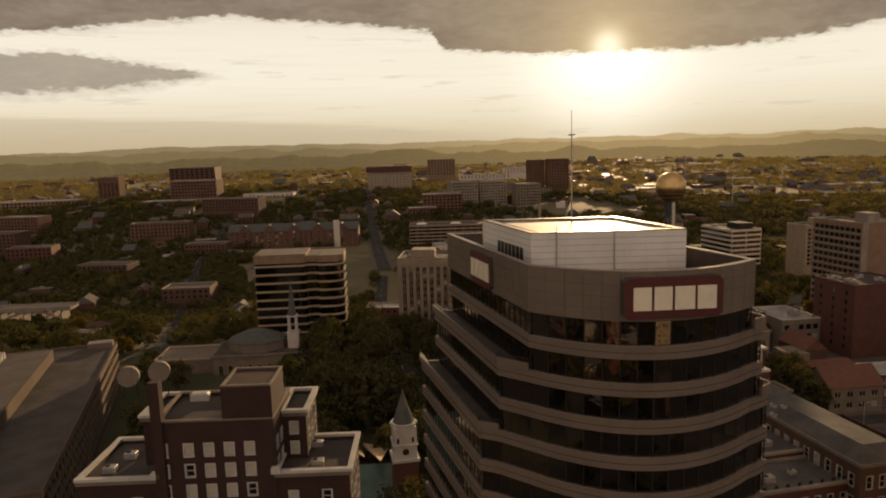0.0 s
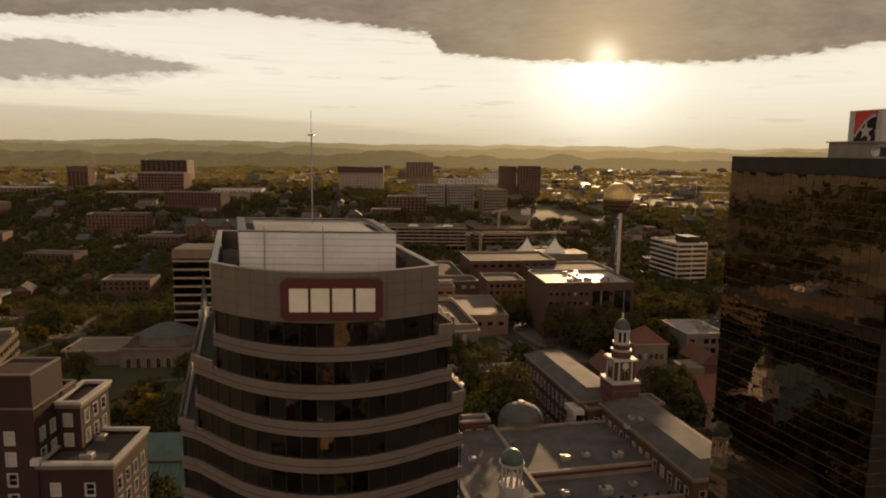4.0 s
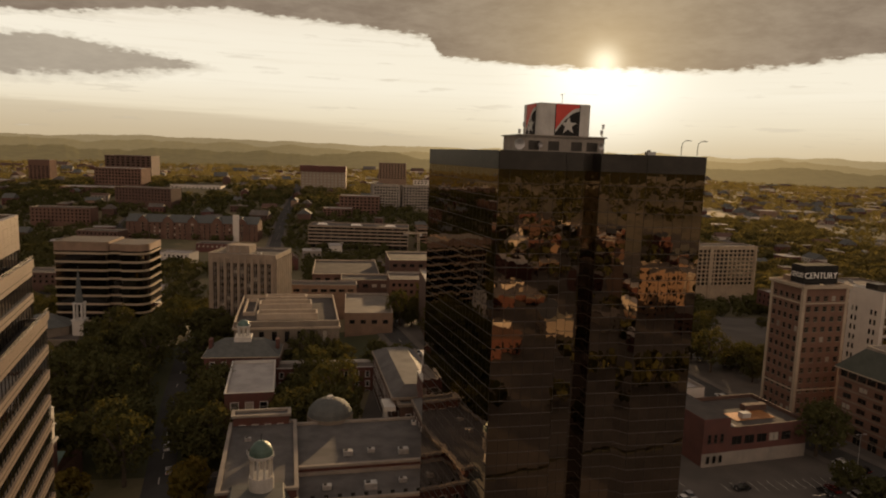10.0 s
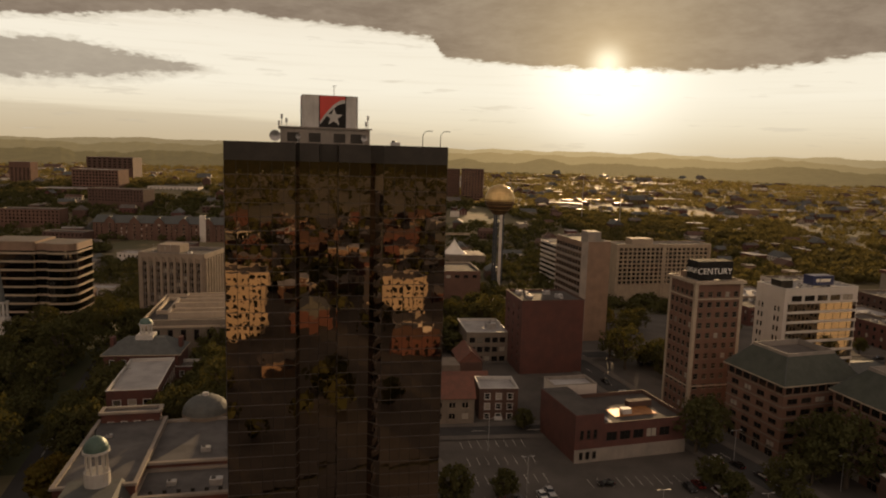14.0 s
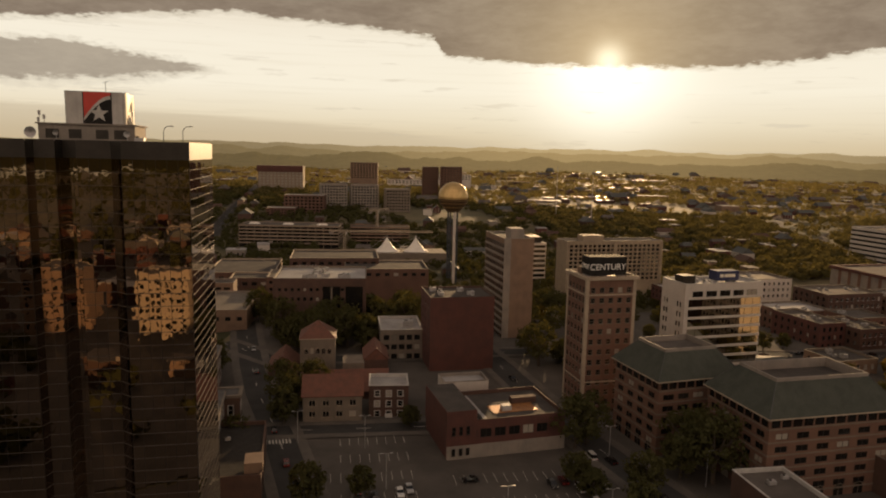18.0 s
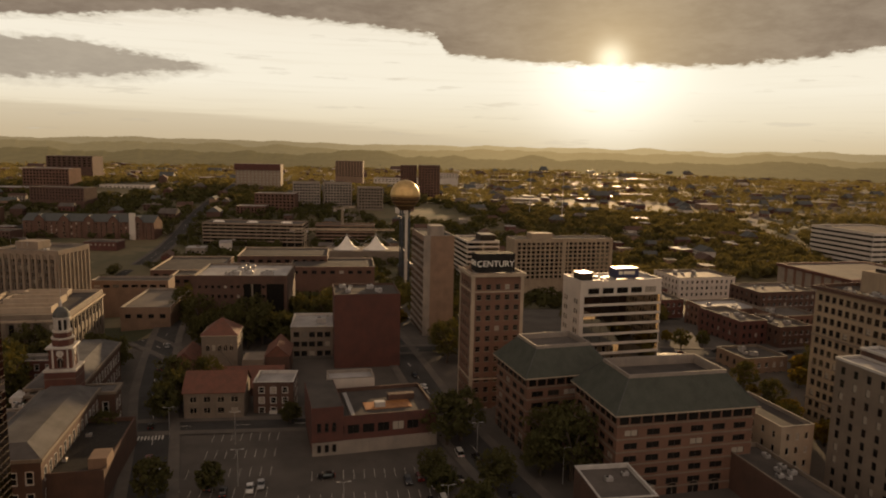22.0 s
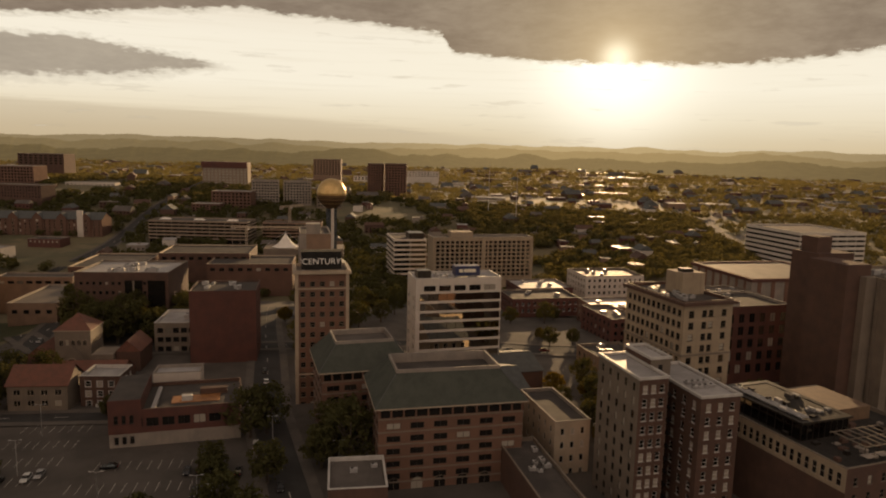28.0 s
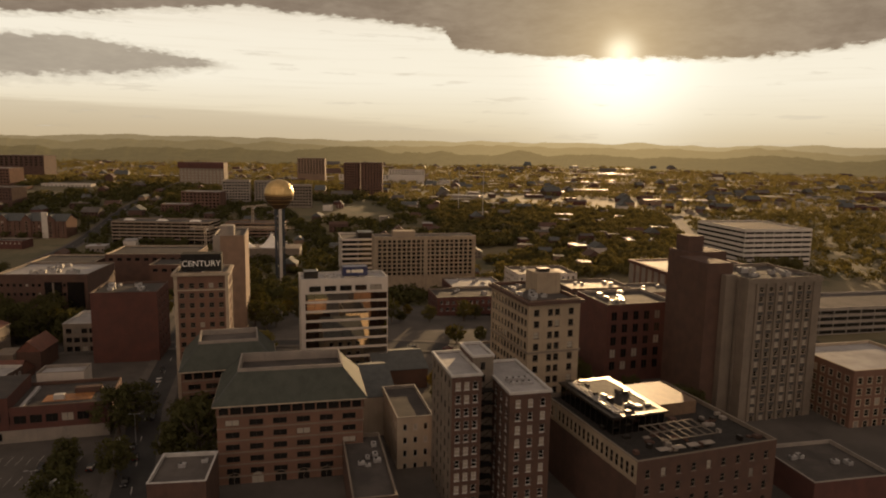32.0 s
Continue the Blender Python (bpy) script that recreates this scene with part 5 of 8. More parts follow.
def long_hotel():
    x, y, yaw, w, d, zt = 243.0, 476, 14, 74.5, 18, 26.6
    e = block("long_hotel", "long pale cream concrete hotel with a grid of recessed windows", x, y, yaw, w, d, zt, "cream_worn", "roof_grey", join=True,
              sides=dict(front=spec(20, (9, 2.95, 1.9, 2.6), 2.3, "plain", M["cream_worn"], GD, 2.0)))
    h = zt - e.location.z
    for k in range(9):
        Geo().box(1.5, -0.6, h - 5.0 - k * 2.95, w - 1.5, 0, h - 4.55 - k * 2.95).make("floor_band", M["cream_worn"], e)
    Geo().box(0, -0.7, 0, 1.5, 0, h).make("edge_pier", M["cream_worn"], e)
    Geo().box(w - 1.5, -0.7, 0, w, 0, h).make("edge_pier", M["cream_worn"], e)
    Geo().box(w * 0.48, -0.7, 0, w * 0.52, 0, h).make("edge_pier", M["cream_worn"], e)
    Geo().box(14, 4, h - 0.8, 30, 14, h + 3.4, bevel=0.08).make("plant_box", M["cream_worn"], e)


long_hotel()

# --- cream tower, brick apartments, dark rooftop terrace building
def cream_tower():
    x, y, yaw, w, d, zt = 325.2, 190.6, 20, 17.0, 28.6, 46.6
    rows = (14, 3.45, 1.85, 2.6)
    e = block("cream_office_tower", "cream stone office tower with a dark cornice and small windows", x, y, yaw, w, d, zt, "cream_worn", "roof_dark",
              sides=dict(front=dict(cols=[(2.6, 1.7), (7.1, 1.6), (9.4, 1.6), (14.0, 1.7)], rows=[(zt - gz(x, y) + 2.5 - 4.6 - k * 3.45, 1.9) for k in range(13)], style="sash", frame_mat=BZ, glass=GD),
                         left=spec(11, rows, 1.5, "sash", BZ, GD), right=spec(11, rows, 1.5, "sash", BZ, GD)), coping="brick_dark")
    h = zt - e.location.z
    courses(e, w, d, (h - 16.0, h - 37.0), M["stone"], 0.3, 0.5)
    Geo().ring(rect(w + 2.0, d + 2.0, -1.0, -1.0), rect(w - 0.1, d - 0.1, 0.05, 0.05), h - 1.1, h - 0.2).make("cornice", M["brick_dark"], e)
    Geo().box(8.2, 12, h - 0.9, 16.4, 20, h + 5.8, bevel=0.06).make("lift_house", M["cream_worn"], e)
    Geo().box(10, 14, h + 5.8, 13.5, 17, h + 6.8).make("roof_cap", M["bronze"], e)
    clutter(x, y, yaw, w * 0.7, d, zt - 0.9, 9, 21, 0.8)


cream_tower()


def apartments():
    zb = -2.5
    e = thing("apartment_house", 303.4, 153.0, zb, 16, "dark brown brick apartment house with two wings and white-framed windows", "apartment house")
    zt = 36.4 - zb
    def wing(px, py, w, d, h, nf, nl, mats):
        rows = [(h - 3.9 - k * 3.35, 2.0) for k in range(11) if h - 3.9 - k * 3.35 > 0.5]
        for s in SIDES:
            length = w if s in ("front", "back") else d
            n = nf if s in ("front", "back") else nl
            facade(e, Matrix.Translation((px, py, 0)) @ side_matrix(s, w, d), length, h, mats.get(s, M["brick_dark"]), even(n, length, 1.25, 0.5) if s != "back" else (), rows, "plain" if s in mats else "sash", BZ if s in mats else WT, GL)
        o = rect(w, d, px, py)
        Geo().prism(inset(o, 0.35), h - 0.9, h - 0.6, bottom=False).make("roof", M["roof_white"], e)
        Geo().ring(inset(o, -0.25), inset(o, 0.4), h - 0.5, h + 0.1).make("coping", WT, e)
        Geo().ring(inset(o, 0.02), inset(o, 0.35), h - 1.0, h - 0.45).make("parapet", M["brick_dark"], e)
    wing(0, 0, 7.6, 20, zt, 3, 5, {"left": M["stone"]})
    wing(13.2, -5.0, 10.6, 25, zt - 3.6, 3, 6, {})
    wing(7.6, 8, 5.6, 12, zt + 2.0, 1, 3, {"front": M["stone"]})
    for k in range(9):
        z = zt - 7.0 - k * 3.35
        Geo().box(8.0, 5.2, z, 12.8, 8.0, z + 0.18).make("fire_escape_landing", M["black"], e)
        Geo().rod((8.2, 5.4, z + 0.2), (12.4, 5.4, z + 3.4), 0.07).make("fire_escape_stair", M["black"], e)
        Geo().rod((8.0, 5.2, z + 1.1), (12.8, 5.2, z + 1.1), 0.05).make("fire_escape_rail", M["black"], e)
    c, s = math.cos(radians(16)), math.sin(radians(16))
    for k in range(8):
        u, v = 16.2 + (k % 4) * 1.6, 2.0 + (k // 4) * 3.0
        hvac(303.4 + u * c - v * s, 153 + u * s + v * c, zb + zt - 3.6 - 0.6, 16, 0.55, "small grey condenser on the white roof")


apartments()
# cream mid-rise, dark sheds and flat roofs between
block("cream_midrise", "cream plaster house with dark roof and few windows", 288.0, 176.5, 16, 10.5, 26, 15.4, "cream", "roof_dark", zb=-2.5,
      sides=dict(front=spec(3, (4, 3.9, 1.9, 2.0), 1.1, "plain", WT, GD), left=spec(6, (4, 3.9, 1.9, 2.0), 1.1, "plain", WT, GD)))
e, h = body("gabled_hall", "cream hall with a gabled slate roof behind the brick offices", 270.0, 196, 17, 16, 34, 13.2, "cream", zb=-2.5,
            sides=dict(back=spec(4, (3, 4.2, 2.2, 1.6), 1.5, "trim", WT, GD), right=spec(7, (3, 4.2, 2.2, 1.6), 1.3, "trim", WT, GD)))
gabled(e, 16, 34, h, 5.0, 0.4, M["slate"], M["cream"], "x")
e, h = body("gabled_store", "brick store with a low gabled dark roof", 274, 238, 17, 20, 26, 8.0, "brick_dark", zb=-2.5)
gabled(e, 20, 26, h, 3.6, 0.4, M["slate"], M["white_wall"], "x")
block("dark_roof_store", "low dark brick store with lamps along its parapet", 281.2, 141.0, 14, 10.4, 36, 10.2, "brick_dark", "roof_dark", zb=-2.5, coping="stone",
      sides=dict(front=spec(3, (2, 4, 2, 2.0), 1.6, "sash", WT, GD)))
clutter(281.2, 141.0, 14, 10.4, 36, 9.4, 6, 33, 0.6)
block("flat_roof_store", "low store with a grey roof and a white-edged parapet", 232.8, 141.5, 10, 13.4, 16, 12.2, "brick_dark", "roof_grey", zb=-2.5, coping="white_paint")
hvac(237, 152, 11.4, 10, 0.7)
hvac(241.5, 155, 11.4, 10, 0.6)


def terrace_house():
    x, y, yaw, w, d, zt = 345.6, 140.5, 21, 40, 44, 21.6
    e = block("terrace_building", "dark brick building with a rooftop terrace, pergola and pale attic frieze", x, y, yaw, w, d, zt, "brick_dark", "tar_gloss", zb=-3,
              sides=dict(left=spec(20, (1, 4, 3.0, 1.6), 1.25, "sash", M["cream"], GD, wall="cream_worn"), front=spec(9, (5, 3.9, 2.0, 2.4), 1.3, "sash", M["stone"], GD)), coping="stone")
    h = zt + 3
    Geo().box(-0.06, -0.06, 0, 0.05, d, h - 5.6).make("lower_wall", M["brick_dark"], e)
    # glazed rooftop pavilion
    Geo().prism(rect(15, 26, 4, 16), h - 0.9, h + 3.6).make("pavilion_glass", M["ribbon"], e)
    Geo().ring(rect(16.4, 27.4, 3.3, 15.3), rect(13, 24, 5, 17), h + 3.4, h + 3.9).make("pavilion_eave", M["bronze"], e)
    Geo().prism(rect(15.4, 26.4, 3.8, 15.8), h + 3.5, h + 3.8).make("pavilion_roof", M["tar_gloss"], e)
    for k in range(9):
        Geo().box(3.9 + 15 * k / 8, 15.9, h - 0.9, 4.1 + 15 * k / 8, 16.1, h + 3.5).make("mullion", BZ, e)
    for k in range(11):
        Geo().box(3.85, 16 + 26 * k / 10 - 0.1, h - 0.9, 4.05, 16 + 26 * k / 10 + 0.1, h + 3.5).make("mullion", BZ, e)
    g = Geo()
    for k in range(3):
        g.rod((5.2 + k * 0.9, 17, h + 4.3), (5.2 + k * 0.9, 40, h + 4.3), 0.28, 8)
    for k in range(8):
        g.rod((5.0, 18 + k * 3, h + 3.8), (7.4, 18 + k * 3, h + 4.5), 0.16, 6)
    ob = g.make("roof_duct", M["steel"], e, "bright galvanised roof ducts")
    Geo().box(22, 22, h - 0.9, 34, 38, h + 2.6, bevel=0.08).make("roof_deck_house", M["rust_deck"], e)
    r = random.Random(8)
    for k in range(16):
        u, v = r.uniform(4.5, 18), r.uniform(17, 40)
        Geo().box(u, v, h + 3.7, u + r.uniform(0.6, 1.8), v + r.uniform(0.6, 2.2), h + 4.1 + r.uniform(0, 1.1), bevel=0.05).make("roof_unit", r.choice((M["steel"], BZ, M["roof_dark"])), e)
    for k in range(40):
        u, v = r.uniform(2, 38), r.uniform(2, 20)
        Geo().box(u, v, h - 0.9, u + r.uniform(0.6, 2.0), v + r.uniform(0.6, 1.6), h - 0.6 + r.uniform(0, 0.9), bevel=0.04).make("terrace_box", r.choice((BZ, M["brick_dark"], M["concrete"])), e)
    # pergola with strings of lamps
    for u in (10, 17, 24):
        for v in (4, 12):
            Geo().rod((u, v, h - 0.9), (u, v, h + 2.2), 0.09).make("pergola_post", BZ, e)
    for k in range(7):
        Geo().box(9.5 + k * 2.4, 3.4, h + 2.2, 9.75 + k * 2.4, 12.6, h + 2.42).make("pergola_beam", M["stone"], e)
    for v in (3.6, 8, 12.4):
        Geo().box(9, v, h + 2.05, 25, v + 0.2, h + 2.25).make("pergola_rail", M["stone"], e)
    c, s = math.cos(radians(yaw)), math.sin(radians(yaw))
    for k in range(4):
        u, v = 8 + k * 4.2, 1.6
        t = thing("roof_umbrella", x + u * c - v * s, y + u * s + v * c, zt - 0.9, yaw, "square grey shade on the roof terrace", "umbrella", "terrace shades")
        Geo().prism(rect(3.0, 2.0, -1.5, -1.0), 2.2, 2.55, top=rect(0.4, 0.3, -0.2, -0.15)).make("canopy", M["concrete"], t)
        Geo().rod((0, 0, 0), (0, 0, 2.3), 0.05).make("pole", BZ, t)


M["rust_deck"] = mat("rust_brown_cladding", (0.16, 0.10, 0.06), (0.10, 0.065, 0.04), 0.5, 0.6)
terrace_house()


def stone_tower():
    x, y, yaw, w, d, zt = 399.5, 217.2, 18, 30.0, 26, 49.6
    zb = -3.0
    e = thing("stone_apartment_tower", x, y, zb, yaw, "tall grey stone apartment tower with ribbed bays and a dark flank", "apartment tower")
    h = zt - zb
    rows = [(h - 4.6 - k * 3.2, 1.75) for k in range(15)]
    bays = even(6, w - 6, 1.5, 0.4)
    p = bays[1][0] - bays[0][0]
    facade(e, Matrix.Translation((0, 0, 0)), w, h, M["stone"], [(cc + 3.2, ww) for cc, ww in bays], rows, "sash", M["cream"], GL)
    for cc, ww in bays:
        for z, hh in rows:
            Geo().box(cc + 3.2 - 1.0, -0.05, z - 1.3, cc + 3.2 + 1.0, 0.04, z - 0.2).make("spandrel", M["stone_dark"], e)
    for k in range(7):
        u = 3.2 + bays[0][0] + p * (k - 0.5)
        Geo().box(u - 0.45, -0.5, 0, u + 0.45, 0, h - 1.6, bevel=0.1).make("rib", M["stone"], e)
    Geo().box(-0.25, -0.3, h - 1.7, w + 0.25, 0.0, h - 0.3).make("cornice", M["stone"], e)
    for s in ("right", "back", "left"):
        facade(e, side_matrix(s, w, d), d if s != "back" else w, h, M["stone"], even(4, d, 1.4, 2) if s == "left" else (), rows, "plain", BZ, GD, join=s != "left")
    roof_top(e, rect(w, d), h, M["roof_dark"], M["stone"], 1.0)
    for k in range(4):
        Geo().box(-0.4, 4 + k * 5, 0, 0, 5 + k * 5, h - 1).make("rib", M["stone"], e)
    # stepped dark rear shaft
    Geo().prism(rect(10, 16, -10, 8), 0, h + 4.2).make("rear_shaft", M["brick_dark"], e, "plain dark brown brick shaft")
    Geo().prism(rect(16, 12, -6, 24), 0, h + 5.4).make("rear_shaft", M["brick_dark"], e, "plain dark brown brick shaft")
    Geo().box(-5, 26, h + 5.4, 1.5, 33, h + 11.0, bevel=0.08).make("lift_house", M["brick_dark"], e)
    Geo().box(-4.4, 5.5, 0, 0.0, 8.2, h + 0.4).make("edge_pier", M["stone"], e)
    g = Geo()
    for k in range(12):
        g.rod((1 + k * 2.2, 1.2, h), (1 + k * 2.2, 1.2, h + 1.2), 0.04)
    g.rod((1, 1.2, h + 1.2), (26, 1.2, h + 1.2), 0.05)
    g.make("roof_railing", M["steel"], e)
    clutter(x + 3, y + 3, yaw, w - 4, d - 4, zt - 1, 8, 91, 1.0)


stone_tower()
block("corner_brick_block", "brown brick corner block with arched top windows and a white roof", 435.4, 215.0, 15, 36, 30, 20.0, "brick_pink", "roof_white", zb=-3,
      sides=dict(left=spec(8, (5, 3.8, 2.1, 2.4), 1.6, "trim", M["cream"], GD), front=spec(9, (5, 3.8, 2.3, 2.4), 1.8, "trim", M["cream"], GD)), coping="cream")
block("low_red_store", "low red-roofed brick annexe", 396, 160, 14, 24, 22, 8.0, "brick_red", "roof_dark", zb=-3)
clutter(396, 160, 14, 24, 22, 7.2, 4, 14, 0.9)
block("mid_brick_block", "red brick warehouse with tall window bays and a lit roof", 362, 254, 17, 30, 26, 31.5, "brick_red", "roof_dark", zb=-3,
      sides=dict(front=spec(6, (5, 5.0, 3.4, 3.0), 2.4, "pair", BZ, GD), right=spec(5, (5, 5.0, 3.4, 3.0), 2.4, "pair", BZ, GD)))
clutter(362, 254, 17, 30, 26, 30.7, 9, 44, 1.0)
block("dark_cornice_block", "old dark brick block with a bracketed cornice", 398, 290, 17, 26, 20, 18, "brick_dark", "roof_dark", zb=-3,
      sides=dict(front=spec(7, (4, 4.0, 2.3, 2.4), 1.5, "arch", M["cream"], GD)), coping="cream")

# --- low blocks beyond: shops, arena, parking structures
ROW = (("brick_red", 333, 311, 17, 15, 30, 11.5), ("brick_dark", 350, 308, 17, 18, 24, 10.0), ("brick_pink", 333, 345, 14, 30, 24, 9.0), ("brick_dark", 366, 366, 14, 36, 26, 14.5),
       ("brick_tan", 406, 372, 14, 26, 26, 12.0), ("brick_red", 292, 372, 14, 40, 26, 6.5), ("brick_red", 300, 410, 14, 34, 30, 5.0), ("white_wall", 342, 425, 14, 40, 30, 11.0),
       ("brick_pink", 360, 330, 14, 22, 20, 10.0), ("brick_tan", 318, 268, 17, 20, 18, 6.5))
for k, (m, x, y, yaw, w, d, zt) in enumerate(ROW):
    block("brick_shop_block", f"low {m.split('_')[-1] if 'white' not in m else 'white'} block of shops with a flat roof", x, y, yaw, w, d, zt, m,
          ("roof_grey", "roof_dark", "roof_white", "roof_tan")[k % 4], zb=-4, group="shop blocks",
          sides=dict(front=spec(max(3, int(w / 3.6)), (3, 3.9, 1.9, 2.0), 1.5, "sash", WT if k % 2 else BZ, GD), left=spec(max(3, int(d / 4.0)), (3, 3.9, 1.9, 2.0), 1.4, "sash", BZ, GD)), coping="stone")
    clutter(x, y, yaw, w, d, zt - 0.9, 4, 100 + k, 0.9)


def arena():
    e = thing("arena_hall", 437, 405, -4, 14, "pale hall with dark red edges and stepped side walls", "hall")
    Geo().prism(rect(70, 62), 0, 19).make("wall", M["concrete"], e)
    Geo().ring(rect(72, 64, -1, -1), rect(66, 58, 2, 2), 18, 20).make("roof_edge", M["brick_red"], e)
    Geo().prism(rect(67, 59, 1.5, 1.5), 19, 19.3).make("roof", M["roof_tan"], e)
    for k in range(7):
        Geo().box(-0.4, 5 + k * 8, 0, 0.0, 7 + k * 8, 18).make("pilaster", M["brick_pink"], e)
        Geo().box(4 + k * 9.5, -0.4, 0, 6.5 + k * 9.5, 0.0, 18).make("pilaster", M["brick_pink"], e)


arena()
ribbon_block("parking_structure", "long concrete parking structure with open decks", 470, 330, 14, 90, 34, 14, 4, 3.4, "concrete", roof="roof_grey")
ribbon_block("banded_office", "wide white office block with dark window bands", 531, 541, 14, 62, 66, 30, 8, 4.0, "white_wall", band=2.3, top=2.4)
ribbon_block("banded_office", "brown banded office beyond the park", 60, 690, 8, 60, 22, 10, 4, 3.4, "brick_tan")

# ---------------------------------------------------------------- old town: hotel, court houses, churches
M["warm_dark"] = mat("weathered_brown_concrete", (0.105, 0.078, 0.060), (0.075, 0.057, 0.045), 0.12, 0.9, streak=0.3, spec=0.15)


def civic_block():
    e = thing("civic_building", -180, 113.5, -14, 19.6, "long low civic building with brown terraces and banded flank", "civic building")
    w, d, h = 90, 132, 26.5
    Geo().prism(rect(w - 1.2, d - 1.2, 0.6, 0.6), 0, h - 0.8).make("core_wall", GD, e)
    for k in range(6):
        z = h - k * 4.0
        Geo().ring(rect(w, d), rect(w - 1.6, d - 1.6, 0.8, 0.8), z - 1.9, z).make("floor_band", M["warm_dark"], e)
    for k in range(33):
        Geo().box(w - 0.5, 1 + k * 4, 0, w - 0.05, 1.5 + k * 4, h - 0.5).make("column", M["granite"], e)
    Geo().prism(rect(w - 1.6, d - 1.6, 0.8, 0.8), h - 1.0, h - 0.6).make("roof", M["roof_dark"], e)
    Geo().prism(rect(58, 96, 12, 20), h - 0.6, h + 3.6).make("upper_tier", M["warm_dark"], e)
    Geo().prism(rect(56.8, 94.8, 12.6, 20.6), h + 3.6, h + 3.7).make("upper_roof", M["roof_grey"], e)
    Geo().prism(rect(24, 30, 18, 70), h + 3.7, h + 6.4).make("plant_tier", M["warm_dark"], e)
    g = Geo()
    for k in range(5):
        g.box(46, 96 + k * 3.2, h + 3.7, 56, 97.6 + k * 3.2, h + 6.0)
    g.make("cooling_tower", M["steel"], e)
    Geo().box(80, 126, h - 0.6, 89, 131, h + 1.6).make("rear_curb", M["granite"], e)


civic_block()


def brick_hotel():
    zb = -13.0
    e = thing("brick_hotel", -58.6, 97.4, zb, 2.5, "dark red brick hotel with white cornices and cream blinds", "hotel")
    def wing(px, py, w, d, zt, cols, top, white=True):
        h = zt - zb
        rows = [(h - top - k * 3.35, 1.9) for k in range(7)]
        for s in SIDES:
            length = w if s in ("front", "back") else d
            cc = cols if s == "front" else even(max(2, round(length / 3.4)), length, 1.3, 0.6) if s == "right" else ()
            facade(e, Matrix.Translation((px, py, 0)) @ side_matrix(s, w, d), length, h, M["hotel_brick"], cc, rows, "trim", WT, M["glass_blind"])
        o = rect(w, d, px, py)
        Geo().prism(inset(o, 0.4), h - 1.2, h - 0.9, bottom=False).make("roof", M["roof_dark"], e)
        if white:
            Geo().ring(inset(o, -0.5), inset(o, 0.35), h - 0.35, h + 0.12).make("cornice", WT, e)
            Geo().ring(inset(o, -0.35), inset(o, 0.3), h - 1.0, h - 0.45).make("frieze", M["stone"], e)
        else:
            Geo().ring(inset(o, -0.06), inset(o, 0.5), h - 0.3, h).make("coping", M["stone"], e)
        Geo().ring(inset(o, 0.05), inset(o, 0.4), h - 1.3, h - 0.4).make("parapet", M["hotel_brick"], e)
    wing(0, 0, 12.0, 15, 38.4, [(2.4, 1.3), (8.8, 1.3)], 5.4)
    wing(30.4, 0, 11.2, 13, 38.6, [(2.4, 1.3), (7.6, 1.3)], 5.4)
    wing(12.0, -0.25, 18.4, 13, 47.4, [(1.4, 1.3), (5.3, 1.3), (8.4, 1.3), (11.5, 1.3), (14.6, 1.3)], 5.8, False)
    wing(8.0, 6, 4.2, 10, 46.0, [(2.1, 1.2)], 4.0)
    wing(30.2, 6, 4.0, 10, 46.0, [(2.0, 1.2)], 4.0)
    h = 47.4 - zb
    Geo().box(22.8, -0.3, h - 2.0, 30.4, 8.5, h + 5.0).make("lift_tower", M["hotel_brick"], e)
    Geo().prism(rect(7.0, 8.1, 23.1, 0.0), h + 4.6, h + 4.9, bottom=False).make("lift_roof", M["roof_tan"], e)
    Geo().ring(rect(7.6, 8.8, 22.8, -0.3), rect(6.8, 8.0, 23.2, 0.1), h + 5.0, h + 5.25).make("coping", M["stone"], e)
    Geo().box(12.2, -0.9, 0, 13.8, 0.6, h + 6.2, bevel=0.06).make("chimney", M["hotel_brick"], e)
    Geo().box(14.4, 10, h - 0.9, 17.5, 11.2, h + 0.5, bevel=0.3).make("roof_vent", WT, e)
    for u, v in ((4, 9), (3, 4), (34.5, 12), (36, 5)):
        hvac(-58.6 + u, 97.4 + v, 38.5 - 0.95, 2, 0.75, "white-grey roof vent unit on the hotel wing")
    # cornice corner brackets
    for u, z in ((12.0, h - 9.2), (30.4, h - 9.0)):
        Geo().box(u - 0.7, -0.9, z, u + 0.7, 0.1, z + 1.1, bevel=0.2).make("bracket", WT, e)
    for k, (x, y, zt) in enumerate(((-56.6, 112.0, 49.8), (-51.2, 112.0, 50.6))):
        t = thing("drum_dish", x, y, 46.0, 20, "grey microwave drum dish on a steel frame", "antenna", "drum dishes")
        g = Geo().tube(0, 0, -0.7, 0.7, 1.75, n=20)
        ob = g.make("drum", M["stone"], t)
        ob.matrix_local = Matrix.Translation((0, 0, zt - 46.0)) @ Matrix.Rotation(radians(84), 4, "X")
        for dx in (-1.1, 1.1):
            Geo().rod((dx, 0.6, 0), (dx, 0.6, zt - 46.0), 0.08).make("mast", M["bronze"], t)
        for z in (1.2, 2.6, 4.0):
            Geo().rod((-1.1, 0.6, z), (1.1, 0.6, z + 1.2), 0.05).make("brace", M["bronze"], t)


M["glass_blind"] = window_glass("window_with_blind", share=0.72, pale=(0.55, 0.50, 0.42))
brick_hotel()


